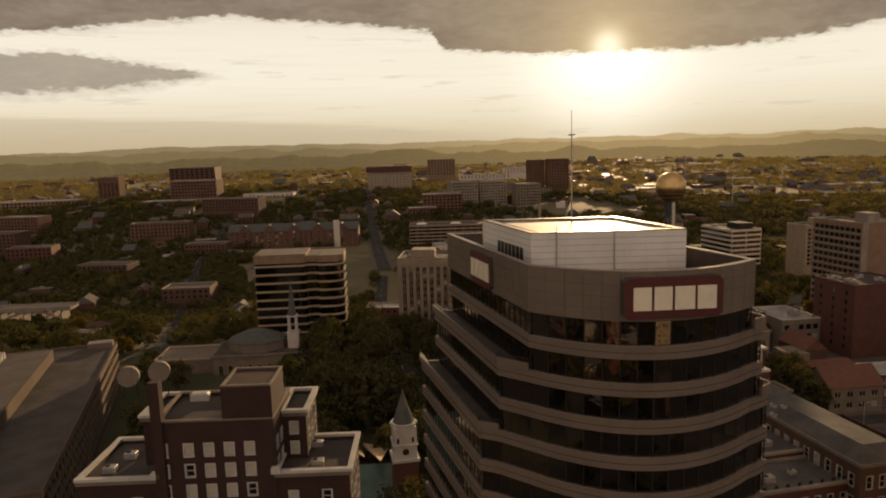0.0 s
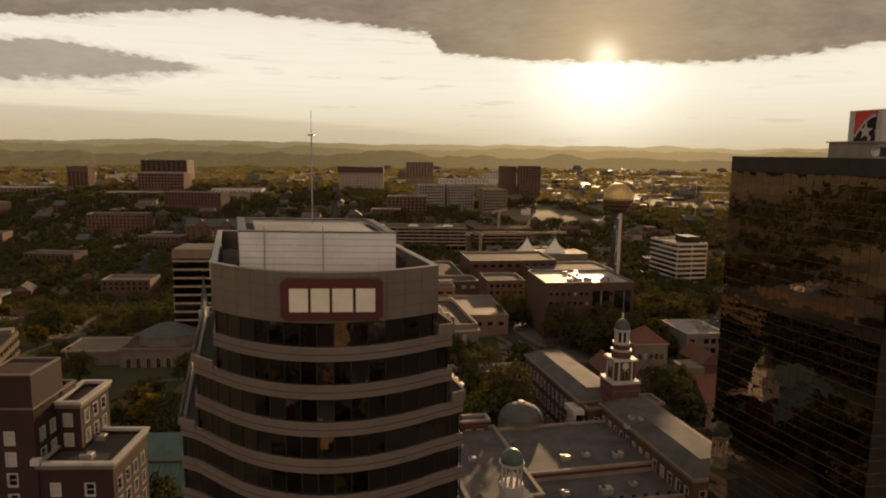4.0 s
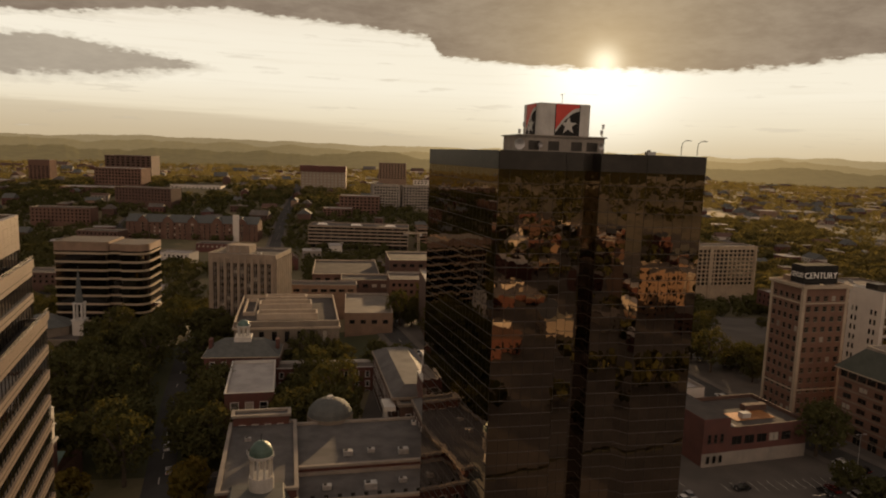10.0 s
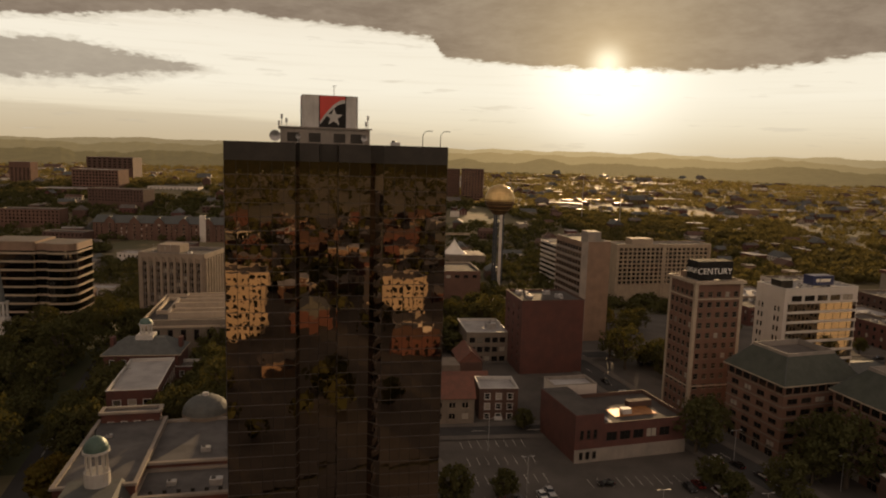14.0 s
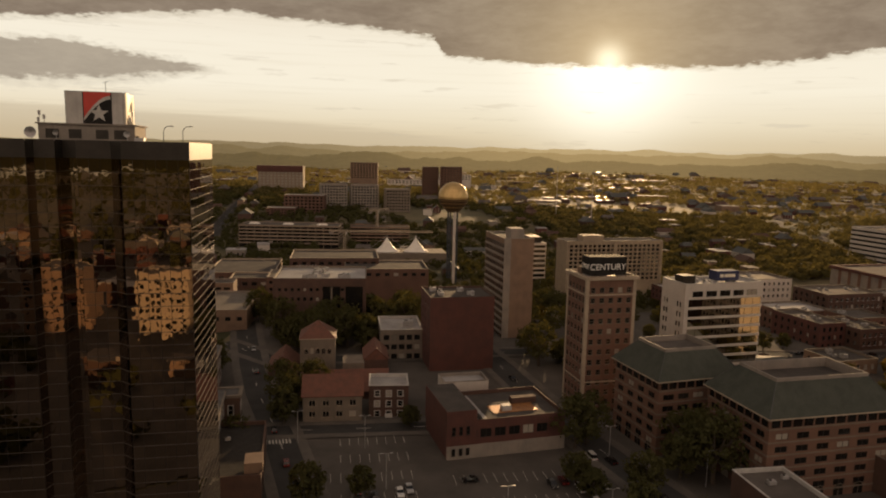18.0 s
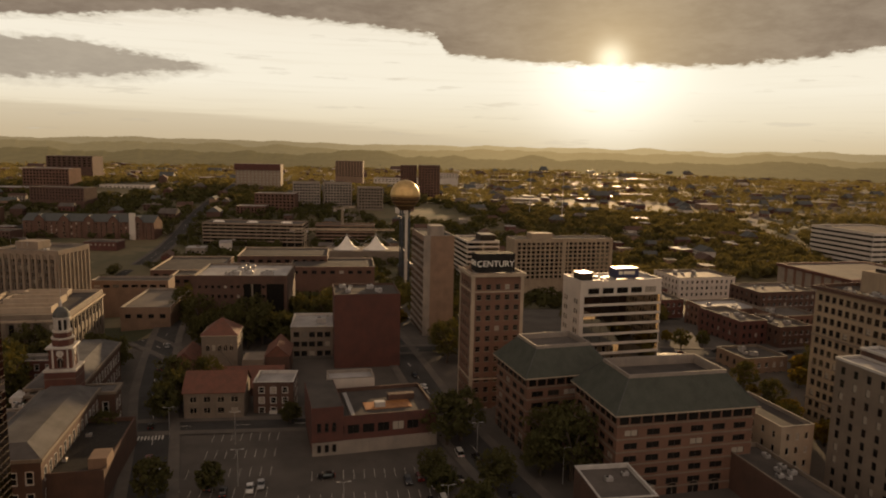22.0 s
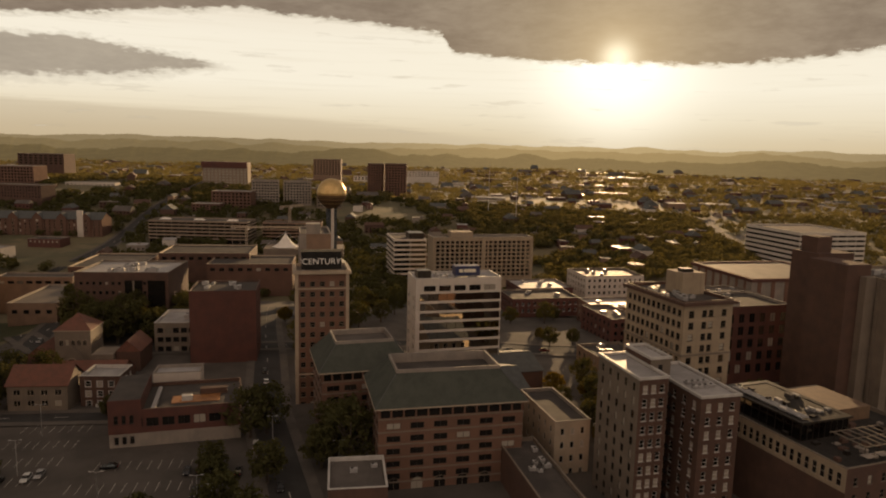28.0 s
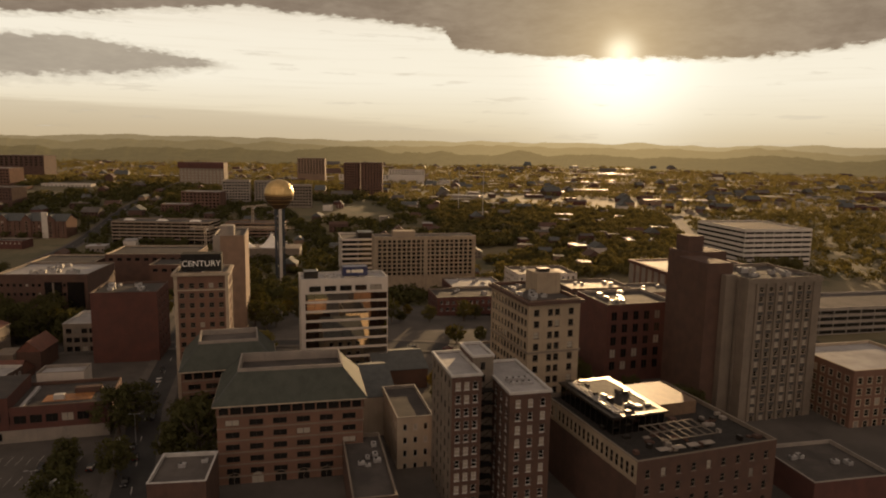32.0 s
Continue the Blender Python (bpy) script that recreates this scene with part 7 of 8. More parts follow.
# ---------------------------------------------------------------- park, tower with the gold ball, campus
def sunsphere():
    x, y = 163, 520
    zb = gz(x, y) - 1
    e = thing("observation_tower", x, y, zb, 0, "blue steel observation tower with a gold glass ball", "observation tower")
    zc = 53.2 - zb
    R = 11.2
    g = Geo()
    n, m = 20, 12
    for j in range(m):
        a0, a1 = -math.pi / 2 + math.pi * j / m, -math.pi / 2 + math.pi * (j + 1) / m
        for k in range(n):
            b0, b1 = 2 * math.pi * k / n, 2 * math.pi * (k + 1) / n
            P = lambda a, b: (R * math.cos(a) * math.cos(b), R * math.cos(a) * math.sin(b), zc + R * math.sin(a))
            if j in (0, m - 1):
                g.tri(P(a0, b0) if j else P(a0, 0), P(a1 if j == 0 else a0, b1), P(a1, b0)) if j == 0 else g.tri(P(a0, b0), P(a0, b1), P(a1, b0))
            else:
                g.quad(P(a0, b0), P(a0, b1), P(a1, b1), P(a1, b0))
    ball = g.make("gold_ball", M["gold"], e)
    for j, z0, z1 in ((0, -4.6, -2.6), (1, -2.4, -1.5), (2, -6.6, -5.0)):
        r0, r1 = math.sqrt(R * R - z0 * z0) + 0.2, math.sqrt(R * R - z1 * z1) + 0.2
        Geo().tube(0, 0, zc + z0, zc + z1, r0, r1, n=28).make("deck_ring", M["bowl"], e)
    Geo().tube(0, 0, zc - R - 0.5, zc - 6.4, 4.2, math.sqrt(R * R - 41) + 0.1, n=24).make("lower_bowl", M["bowl"], e)
    for k in range(6):
        a = 2 * math.pi * k / 6
        Geo().rod((3.5 * math.cos(a), 3.5 * math.sin(a), 0), (3.5 * math.cos(a), 3.5 * math.sin(a), zc - R + 1.5), 0.62).make("column", M["blue_steel"], e)
    Geo().box(0.4, -3.9, 0, 2.4, -2.4, zc - R + 1).make("lift_shaft", M["white_wall"], e)
    for k in range(14):
        a0, z0 = 2 * math.pi * (k % 6) / 6, 3 + k * 3.6
        Geo().rod((3.5 * math.cos(a0), 3.5 * math.sin(a0), z0), (3.5 * math.cos(a0 + 2.09), 3.5 * math.sin(a0 + 2.09), z0 + 3.6), 0.32).make("brace", M["blue_steel"], e)
    for k in range(15):
        Geo().ring([(3.7 * math.cos(math.pi * q / 3), 3.7 * math.sin(math.pi * q / 3)) for q in range(6)], [(3.0 * math.cos(math.pi * q / 3), 3.0 * math.sin(math.pi * q / 3)) for q in range(6)], 3 + k * 3.6, 3.45 + k * 3.6).make("tie_ring", M["blue_steel"], e)


sunsphere()


def tent_stage():
    e = thing("tent_theatre", 96, 600, gz(96, 600) - 1, 9, "white peaked tent roofs over a low theatre", "tent")
    Geo().prism(rect(70, 30, -8, -8), 0, 12.5).make("theatre_wall", M["stone"], e)
    for cx in (10, 36):
        g = Geo()
        n, m = 20, 7
        for j in range(m):
            for k in range(n):
                q = []
                for jj, kk in ((j, k), (j, k + 1), (j + 1, k + 1), (j + 1, k)):
                    f = jj / m
                    r = 14.5 * (1 - f) + 0.5 * f
                    zz = 12.0 + 12.5 * f ** 2.1
                    a = 2 * math.pi * kk / n
                    q.append((cx + r * math.cos(a), 6 + r * 0.8 * math.sin(a), zz))
                g.quad(*q)
        g.make("tent_canopy", M["canvas"], e)
        Geo().rod((cx, 6, 0), (cx, 6, 26.5), 0.35).make("mast", M["steel"], e)
        for s in (-1, 1):
            Geo().rod((cx, 6, 26), (cx + s * 20, 2, 12), 0.12).make("stay_cable", M["steel"], e)


tent_stage()
CAMPUS = (
    ("campus_tower", "long brick tower block with a dark red top", -134, 1045, 5, 68, 24, 61, "warm_concrete", 12, 6),
    ("campus_block", "white concrete campus block with many windows", -4, 866, 14, 34, 26, 44, "concrete", 9, 8),
    ("campus_block", "white concrete campus block with many windows", 32, 884, 14, 36, 26, 43, "concrete", 9, 8),
    ("campus_block", "pale concrete campus block beside the white ones", 78, 872, 12, 32, 22, 39, "stone", 8, 7),
    ("twin_tower", "tan brick dormitory tower with window strips", 115, 1084, 3, 26, 20, 64, "campus_brick", 6, 12),
    ("twin_tower", "tan brick dormitory tower with window strips", 144, 1072, 3, 34, 20, 65, "campus_brick", 7, 12),
    ("campus_block", "brick hall with a pale roof edge", -40, 822, 3, 48, 24, 32, "campus_brick", 10, 5),
    ("campus_block", "low brick hall below the tower block", -56, 800, 3, 34, 20, 18, "campus_brick", 8, 3),
    ("campus_block", "broad stepped brick hall standing on the hill", -410, 880, 6, 120, 40, 28, "campus_brick", 18, 4),
    ("campus_block", "long red brick hall on the hill", -390, 930, 4, 62, 36, 52, "campus_brick", 14, 6),
    ("campus_tower", "slim brick tower on the hill", -556, 1055, 4, 32, 22, 56, "campus_brick", 5, 12),
    ("campus_block", "dark library block on the hill crest", -470, 1120, 4, 74, 40, 66, "brick_dark", 9, 4),
    ("stadium_wing", "tan stadium wing with open arches", -655, 960, 12, 110, 40, 27, "brick_tan", 20, 3),
    ("stadium_wing", "long tan wing with lit parapet", -540, 905, 10, 104, 26, 20, "brick_tan", 22, 2),
    ("campus_block", "low white laboratory block on the hill", -300, 960, 4, 70, 26, 30, "white_wall", 12, 2),
    ("campus_block", "low brick laboratory block on the hill", -250, 900, 4, 60, 26, 22, "brick_tan", 12, 3),
    ("campus_block", "far slab tower near the ridge", -60, 1500, 3, 60, 22, 62, "brick_tan", 9, 8),
    ("campus_block", "far pale clinic building", 120, 1700, 3, 90, 30, 34, "white_wall", 12, 3),
    ("campus_block", "far pale clinic building", 10, 1620, 3, 120, 30, 22, "white_wall", 14, 2),
)
for name, label, x, y, yaw, w, d, zt, m, n, f in CAMPUS:
    p = min(4.2, (zt - gz(x, y)) / (f + 0.6))
    block(name, label, x, y, yaw, w, d, zt, m, "roof_grey" if n % 2 else "roof_white", group="campus blocks", par=0.6, join=True,
          sides=dict(front=spec(n, (f, p, p * 0.5, 2.0 if name != "campus_tower" else 9.0), w / n * 0.55, "plain", M["concrete"], GD)))
e = thing("roof_storey", -135, 1044, 52.5, 5, "dark red top storey of the campus tower block", "roof storey")
Geo().box(-0.5, -0.5, 0, 69.0, 25, 9.2).make("storey_wall", M["brick_red"], e)
ribbon_block("parking_structure", "long concrete parking structure above the park", -46, 664, 2, 98, 34, 12.5, 5, 3.4, "warm_concrete", roof="roof_grey")
for k in range(3):
    e = thing("stair_canopy", -40 + k * 34, 676, 12, 2, "white vaulted stair canopy on the parking deck", "canopy", "deck canopies")
    Geo().prism([(0, 0), (11, 0), (11, 6), (0, 6)], 0, 1.6, top=[(2, 2.6), (9, 2.6), (9, 3.4), (2, 3.4)]).make("canopy", M["canvas"], e)


def dormitory():
    x, y, yaw, w, d, zt = -226, 668, 3, 128, 22, 10
    e, h = body("dormitory", "long brick dormitory with gables under a blue-grey roof", x, y, yaw, w, d, zt, "campus_brick",
                sides=dict(front=spec(26, (5, 3.4, 1.9, 1.4), 1.5, "plain", M["cream"], GD)), zb=-14)
    gabled(e, w, d, h, 6.5, 0.6, M["slate"], M["campus_brick"], "x")
    for k in range(5):
        u = 12 + k * 24
        Geo().box(u, -1.0, 0, u + 9, 0.3, h + 1.5).make("bay", M["campus_brick"], e)
        Geo().tri((u - 0.4, -1.05, h + 1.5), (u + 9.4, -1.05, h + 1.5), (u + 4.5, -1.05, h + 6.0)).make("bay_gable", M["campus_brick"], e)
        g = Geo().quad((u - 0.6, 6, h + 1.3), (u - 0.6, -1.4, h + 1.3), (u + 4.5, -1.4, h + 6.3), (u + 4.5, 9, h + 6.3)).quad((u + 9.6, -1.4, h + 1.3), (u + 9.6, 6, h + 1.3), (u + 4.5, 9, h + 6.3), (u + 4.5, -1.4, h + 6.3))
        g.make("bay_roof", M["slate"], e)
        for f in range(5):
            share("window", window_mesh(2.4, 1.9, "pair", M["cream"], GD), e, Matrix.Translation((u + 4.5, -1.22, h - 2.6 - f * 3.4)))
    Geo().box(104, -1.4, 0, 110, 0, h + 9, bevel=0.1).make("stair_tower", M["white_wall"], e)


dormitory()
# mid-left: shops and walk-ups below the campus hill
r = random.Random(42)
LEFT = ((-210, 470, 34, 22, 10, "brick_dark"), (-150, 560, 28, 16, 6, "white_wall"), (-260, 640, 40, 18, 8, "brick_dark"), (-320, 560, 44, 20, 6, "brick_dark"), (-130, 470, 20, 14, 2, "white_wall"),
        (-340, 700, 60, 20, 16, "campus_brick"), (-420, 620, 40, 22, 12, "brick_red"), (-520, 760, 50, 24, 16, "campus_brick"), (-470, 660, 34, 26, 20, "brick_dark"), (-300, 800, 70, 24, 18, "brick_dark"),
        (-60, 430, 26, 16, 3, "brick_red"), (-140, 620, 30, 18, 4, "brick_red"), (-390, 480, 30, 18, 4, "white_wall"))
for k, (x, y, w, d, hh, m) in enumerate(LEFT):
    z = gz(x, y)
    block("low_block", f"low {'white' if 'white' in m else 'brick'} block with a flat roof under the hill", x, y, r.uniform(-8, 12), w, d, z + hh + 4, m, ("roof_grey", "roof_white", "roof_dark")[k % 3], group="hillside blocks", join=True,
          sides=dict(front=spec(max(3, w // 4), (max(1, hh // 4), 3.6, 1.7, 1.8), 1.5, "plain", BZ, GD)))


def viaduct():
    e = thing("arch_bridge", -330, 400, -16, 6, "pale concrete arch bridge over the valley", "bridge")
    Geo().box(0, 0, 10, 90, 12, 11.6, bevel=0.1).make("deck", M["concrete"], e)
    for s in (0, 11.6):
        Geo().box(0, s, 11.6, 90, s + 0.4, 12.7).make("parapet", M["concrete"], e)
    n = 16
    for c in (22, 66):
        g = Geo()
        for k in range(n):
            a0, a1 = math.pi * k / n, math.pi * (k + 1) / n
            for y0 in (0.5, 10.5):
                p0, p1 = (c - 20 * math.cos(a0), -2 + 11 * math.sin(a0)), (c - 20 * math.cos(a1), -2 + 11 * math.sin(a1))
                g.quad((p0[0], y0, p0[1]), (p1[0], y0, p1[1]), (p1[0], y0, p1[1] + 1.2), (p0[0], y0, p0[1] + 1.2))
                g.quad((p0[0], y0, p0[1]), (p0[0], y0 + 1, p0[1]), (p1[0], y0 + 1, p1[1]), (p1[0], y0, p1[1]))
        g.make("arch", M["concrete"], e)
        for k in range(9):
            u = c - 18 + k * 4.5
            Geo().box(u - 0.3, 0.6, 0, u + 0.3, 11.4, 10).make("spandrel_post", M["concrete"], e)


viaduct()


# ---------------------------------------------------------------- construction crane, far masts
def tower_crane(x, y, top, jib, yaw):
    zb = gz(x, y)
    e = thing("tower_crane", x, y, zb, yaw, "pale lattice tower crane above the park", "crane", "cranes")
    h = top - zb
    g = Geo()
    for sx in (-0.8, 0.8):
        for sy in (-0.8, 0.8):
            g.rod((sx, sy, 0), (sx, sy, h), 0.30, 4)
    for k in range(int(h / 2)):
        g.rod((-0.8, -0.8, k * 2), (0.8, -0.8, k * 2 + 2), 0.18, 4)
    g.make("mast", M["cream"], e)
    g = Geo()
    for dy, dz in ((-0.7, 0), (0.7, 0), (0, 1.4)):
        g.rod((-14, dy, h + dz), (jib, dy, h + dz), 0.30, 4)
    for k in range(int((jib + 14) / 2)):
        u = -14 + k * 2
        g.rod((u, -0.7, h), (u + 1, 0, h + 1.4), 0.16, 4).rod((u + 1, 0, h + 1.4), (u + 2, -0.7, h), 0.16, 4)
    g.make("jib", M["cream"], e)
    Geo().box(-14, -1, h - 2.2, -10, 1, h).make("counterweight", M["concrete"], e)
    Geo().box(0.8, -0.8, h - 2.2, 2.6, 0.8, h - 0.2, bevel=0.1).make("cab", M["white_paint"], e)


tower_crane(64, 625, 12, 82, 8)
tower_crane(86, 700, 26, 20, 60)


def lattice_mast(x, y, top):
    zb = gz(x, y)
    e = thing("radio_mast", x, y, zb, 0, "thin far radio mast", "mast", "radio masts")
    Geo().tube(0, 0, 0, top - zb, 0.5, 0.18, 6).make("mast", M["steel"], e)


lattice_mast(300, 900, 72)
lattice_mast(330, 820, 64)

# ---------------------------------------------------------------- streets and lots
FOOT += [(-1, 73, 0, 38, 36), (84, 92, 8, 42, 34), (-180, 113, 19.6, 90, 132), (-59, 97, 2, 42, 22), (-17, 162, 0, 8, 8), (-28, 162, 0, 12, 12), (-134, 286, 6, 68, 26), (-97, 318, 6, 44, 22),
         (39, 129, 13, 64, 58), (74, 145, 13, 20, 100), (105, 226, 9, 34, 42), (90, 250, 9, 18, 18), (303, 148, 16, 25, 26), (390, 217, 18, 42, 42), (437, 405, 14, 72, 64), (88, 590, 9, 72, 34), (152, 509, 0, 22, 22), (4, 233, 9, 26, 15)]


def blocked(x, y, margin=3.0):
    for fx, fy, yaw, w, d in FOOT:
        r = w + d + margin
        if abs(x - fx) > r or abs(y - fy) > r:
            continue
        c, s = math.cos(radians(yaw)), math.sin(radians(yaw))
        u, v = (x - fx) * c + (y - fy) * s, -(x - fx) * s + (y - fy) * c
        if -margin < u < w + margin and -margin < v < d + margin:
            return True
    return False


def sheet(name, label, x0, y0, x1, y1, lift, m, step_m=7.0, hole=None):
    """A patch of surfacing laid over the ground."""
    nx, ny = max(1, round((x1 - x0) / step_m)), max(1, round((y1 - y0) / step_m))
    v = [(x0 + (x1 - x0) * i / nx, y0 + (y1 - y0) * j / ny) for j in range(ny + 1) for i in range(nx + 1)]
    f = [(j * (nx + 1) + i, j * (nx + 1) + i + 1, (j + 1) * (nx + 1) + i + 1, (j + 1) * (nx + 1) + i) for j in range(ny) for i in range(nx)]
    return tagged(obj(name, [(x, y, gz(x, y) + lift) for x, y in v], f, m, smooth=True), label, "pavement", kind="structure")


ROADS = []


def road(name, label, pts, width, lift=0.42, m="asphalt", dashes=True, walks=True):
    """A street along a line of points, with raised pavements at its sides and a worn middle line."""
    P = [Vector(p) for p in pts]
    fine = []
    for a, b in zip(P, P[1:]):
        n = max(1, int((b - a).length / 8))
        fine += [a.lerp(b, k / n) for k in range(n)]
    fine.append(P[-1])
    ROADS.append((fine, width))
    nrm = []
    for k in range(len(fine)):
        d = (fine[min(k + 1, len(fine) - 1)] - fine[max(k - 1, 0)]).normalized()
        nrm.append(Vector((-d.y, d.x)))
    def strip(o0, o1, up):
        v, f = [], []
        for p, q in zip(fine, nrm):
            for o in (o0, o1):
                s = p + q * o
                v.append((s.x, s.y, gz(s.x, s.y) + up))
        for k in range(len(fine) - 1):
            f.append((2 * k + 1, 2 * k, 2 * k + 2, 2 * k + 3))
        return v, f
    v, f = strip(-width / 2, width / 2, lift)
    e = tagged(obj(name, v, f, M[m]), label, "road", kind="structure")
    if walks:
        for s in (-1, 1):
            a, b = sorted((s * width / 2, s * (width / 2 + 3.0)))
            v, f = strip(a, b, lift + 0.15)
            n = len(v)
            v += [(x, y, z - 0.5) for x, y, z in v]
            side = 0 if s > 0 else 1
            f += [(2 * k + side, 2 * k + side + n, 2 * k + 2 + side + n, 2 * k + 2 + side) for k in range(len(fine) - 1)]
            tagged(obj("pavement", v, f, M["pave"]), "concrete pavement with a raised kerb", "pavement", kind="structure")
    if dashes:
        v, f = [], []
        for k in range(0, len(fine) - 1, 2):
            a, b = fine[k], fine[k].lerp(fine[k + 1], 0.5)
            q = nrm[k] * 0.12
            i = len(v)
            for c in (a - q, b - q, b + q, a + q):
                v.append((c.x, c.y, gz(c.x, c.y) + lift + 0.03))
            f.append((i, i + 1, i + 2, i + 3))
        ob = obj("road_marking", v, f, M["line"])
        tagged(ob, "worn white middle line", "road marking", kind="structure")


sheet("pavement_downtown", "worn concrete and asphalt between the buildings", 62, 96, 480, 430, 0.22, M["lot"])
road("park_path", "pale curved footpath across the court lawn", [(-92, 258), (-84, 270), (-68, 275), (-50, 272), (-38, 262)], 3.2, 0.4, "pave", dashes=False, walks=False)
sheet("church_lawn", "dark lawn round the domed church", -330, 190, -74, 330, 0.12, M["grass"])
sheet("park_lawn", "dark lawn of the tree-filled court park", -70, 180, 58, 330, 0.12, M["grass"])
# out of direct view: dark ground added to darken the mirror tower's reflections
sheet("pavement_rear", "asphalt streets behind the viewpoint", -400, -700, 600, 20, 0.5, M["lot"], 14)
sheet("pavement_near", "asphalt and paving under the viewpoint", -120, 22, 520, 95, 0.3, M["lot"])
sheet("parking_lot", "worn parking lot surface", 130, 112, 162, 203, 0.34, M["lot"])
sheet("parking_lot", "worn parking lot surface", 162, 112, 208, 183, 0.34, M["lot"])
road("road_first", "narrow street between the lots", [(165, 60), (125.5, 160), (111, 197), (95.3, 232), (83.4, 264), (69, 306), (51, 363), (40, 420)], 9)
road("road_second", "street beside the hip-roofed offices", [(243, 80), (220.5, 158), (199, 213), (184, 267), (168, 320), (150, 390)], 10)
road("road_cross", "cross street before the church", [(20, 172), (107, 200), (160, 207.5), (198, 216)], 7, 0.44)
road("road_cross", "cross street behind the church", [(60, 300), (90, 271), (118, 275), (182, 290), (240, 300)], 8, 0.44)
road("road_park", "street along the court park", [(33, 110), (12, 175), (-10, 240), (-34, 320), (-50, 420), (-60, 540)], 8, walks=False)
road("road_hill", "street climbing towards the campus", [(-150, 330), (-172, 400), (-198, 485), (-230, 600), (-260, 760)], 9)
road("road_campus", "avenue beyond the parking structure", [(-60, 560), (-95, 760), (-120, 960), (-190, 1260)], 11)
road("road_third", "wide street beyond the bank", [(262, 300), (300, 296), (345, 296), (430, 320)], 12)
road("highway", "pale curved highway", [(455, 300), (506, 512), (537, 632), (548, 713), (562, 800), (582, 890), (640, 985), (760, 1045), (900, 1150), (1120, 1420), (1500, 1800)], 20, 0.5, "pave", walks=False)
road("highway", "pale highway ramp", [(548, 713), (600, 800), (700, 900), (860, 960), (1100, 1050), (1500, 1180)], 10, 0.55, "pave", walks=False)
road("highway", "pale distant highway", [(900, 1150), (1000, 1500), (1080, 2000), (1060, 2500)], 18, 0.6, "pave", walks=False)


def stall_lines():
    v, f = [], []
    def line(x, y, a, ln):
        i = len(v)
        d, q = Vector((math.cos(a), math.sin(a))), Vector((-math.sin(a), math.cos(a)))
        for s, t in ((0, -0.06), (ln, -0.06), (ln, 0.06), (0, 0.06)):
            p = Vector((x, y)) + d * s + q * t
            v.append((p.x, p.y, gz(p.x, p.y) + 0.38))
        f.append((i, i + 1, i + 2, i + 3))
    a = radians(100)
    for row in range(7):
        for k in range(12):
            x, y = 131.5 + k * 2.65 - row * 1.9, 122 + row * 11.2 + k * 0.45
            if 130 < x < 161 and y < 200:
                line(x, y, a, 5.2)
    for row in range(5):
        for k in range(16):
            x, y = 164 + k * 2.7 - row * 1.9, 118 + row * 12.5 + k * 0.45
            if 162 < x < 207 and y < 178:
                line(x, y, a, 5.2)
    ob = tagged(obj("parking_marking", v, f, M["line"]), "worn white stall lines on the lot", "road marking", kind="structure")
    v2, f2 = [], []
    for k in range(9):
        x, y = 108 + k * 0.95, 190.2 + k * 0.18
        i = len(v2)
        for dx, dy in ((0, 0), (0.5, 0.1), (-0.4, 3.0), (-0.9, 2.9)):
            v2.append((x + dx, y + dy, gz(x, y) + 0.5))
        f2.append((i, i + 1, i + 2, i + 3))
    tagged(obj("crosswalk", v2, f2, M["line"]), "white striped crosswalk", "road marking", kind="structure")


stall_lines()


# ---------------------------------------------------------------- cars
def make_car(colour, seed, van=False):
    r = random.Random(seed)
    paint = mat("car_paint", colour, tuple(c * 0.8 for c in colour), 2.0, 0.25, metal=0.2)
    e = thing("parked_car", 0, 0, -50 - seed, 0, "", "car", "parked cars")
    ln, wd, h0, h1 = 4.5, 1.8, 0.85, (1.9 if van else 1.45)
    g = Geo()
    prof = [(-ln / 2, 0.32), (ln / 2, 0.32), (ln / 2, 0.62), (ln / 2 - 0.25, h0), (-ln / 2 + 0.15, h0 + 0.05), (-ln / 2, 0.6)]
    n = len(prof)
    for s in (-1, 1):
        g.v += [(x, s * wd / 2 * (0.96 if z > 0.6 else 1.0), z) for x, z in prof]
    g.f += [tuple(reversed(range(n))), tuple(range(n, 2 * n))] + [(k, (k + 1) % n, n + (k + 1) % n, n + k) for k in range(n)]
    g.s = [0] * len(g.f)
    g.make("body", paint, e)
    x0, x1 = (-ln / 2 + 0.1, ln / 2 - 0.9) if van else (-ln / 2 + 0.55, ln / 2 - 1.3)
    base = rect(x1 - x0, wd - 0.1, x0, -wd / 2 + 0.05)
    top = rect(x1 - x0 - (0.7 if van else 1.15), wd - 0.4, x0 + 0.35, -wd / 2 + 0.2)
    Geo().prism(base, h0, h1 - 0.06, top=top, cap=False).make("cabin_glass", M["glass_dark"], e)
    Geo().prism(inset(top, -0.04), h1 - 0.08, h1).make("cabin_roof", paint, e)
    for sx in (-1.4, 1.4):
        for sy in (-1, 1):
            g = Geo().tube(0, 0, -0.11, 0.11, 0.33, n=10)
            ob = g.make("wheel", M["rubber"], e)
            ob.matrix_local = Matrix.Translation((sx, sy * (wd / 2 - 0.08), 0.33)) @ Matrix.Rotation(radians(90), 4, "X")
    for sy in (-0.6, 0.6):
        Geo().box(ln / 2 - 0.03, sy - 0.2, 0.58, ln / 2 + 0.02, sy + 0.2, 0.72).make("headlight", M["white_paint"], e)
        Geo().box(-ln / 2 - 0.02, sy - 0.2, 0.58, -ln / 2 + 0.03, sy + 0.2, 0.74).make("tail_light", M["logo_red"], e)
    return e


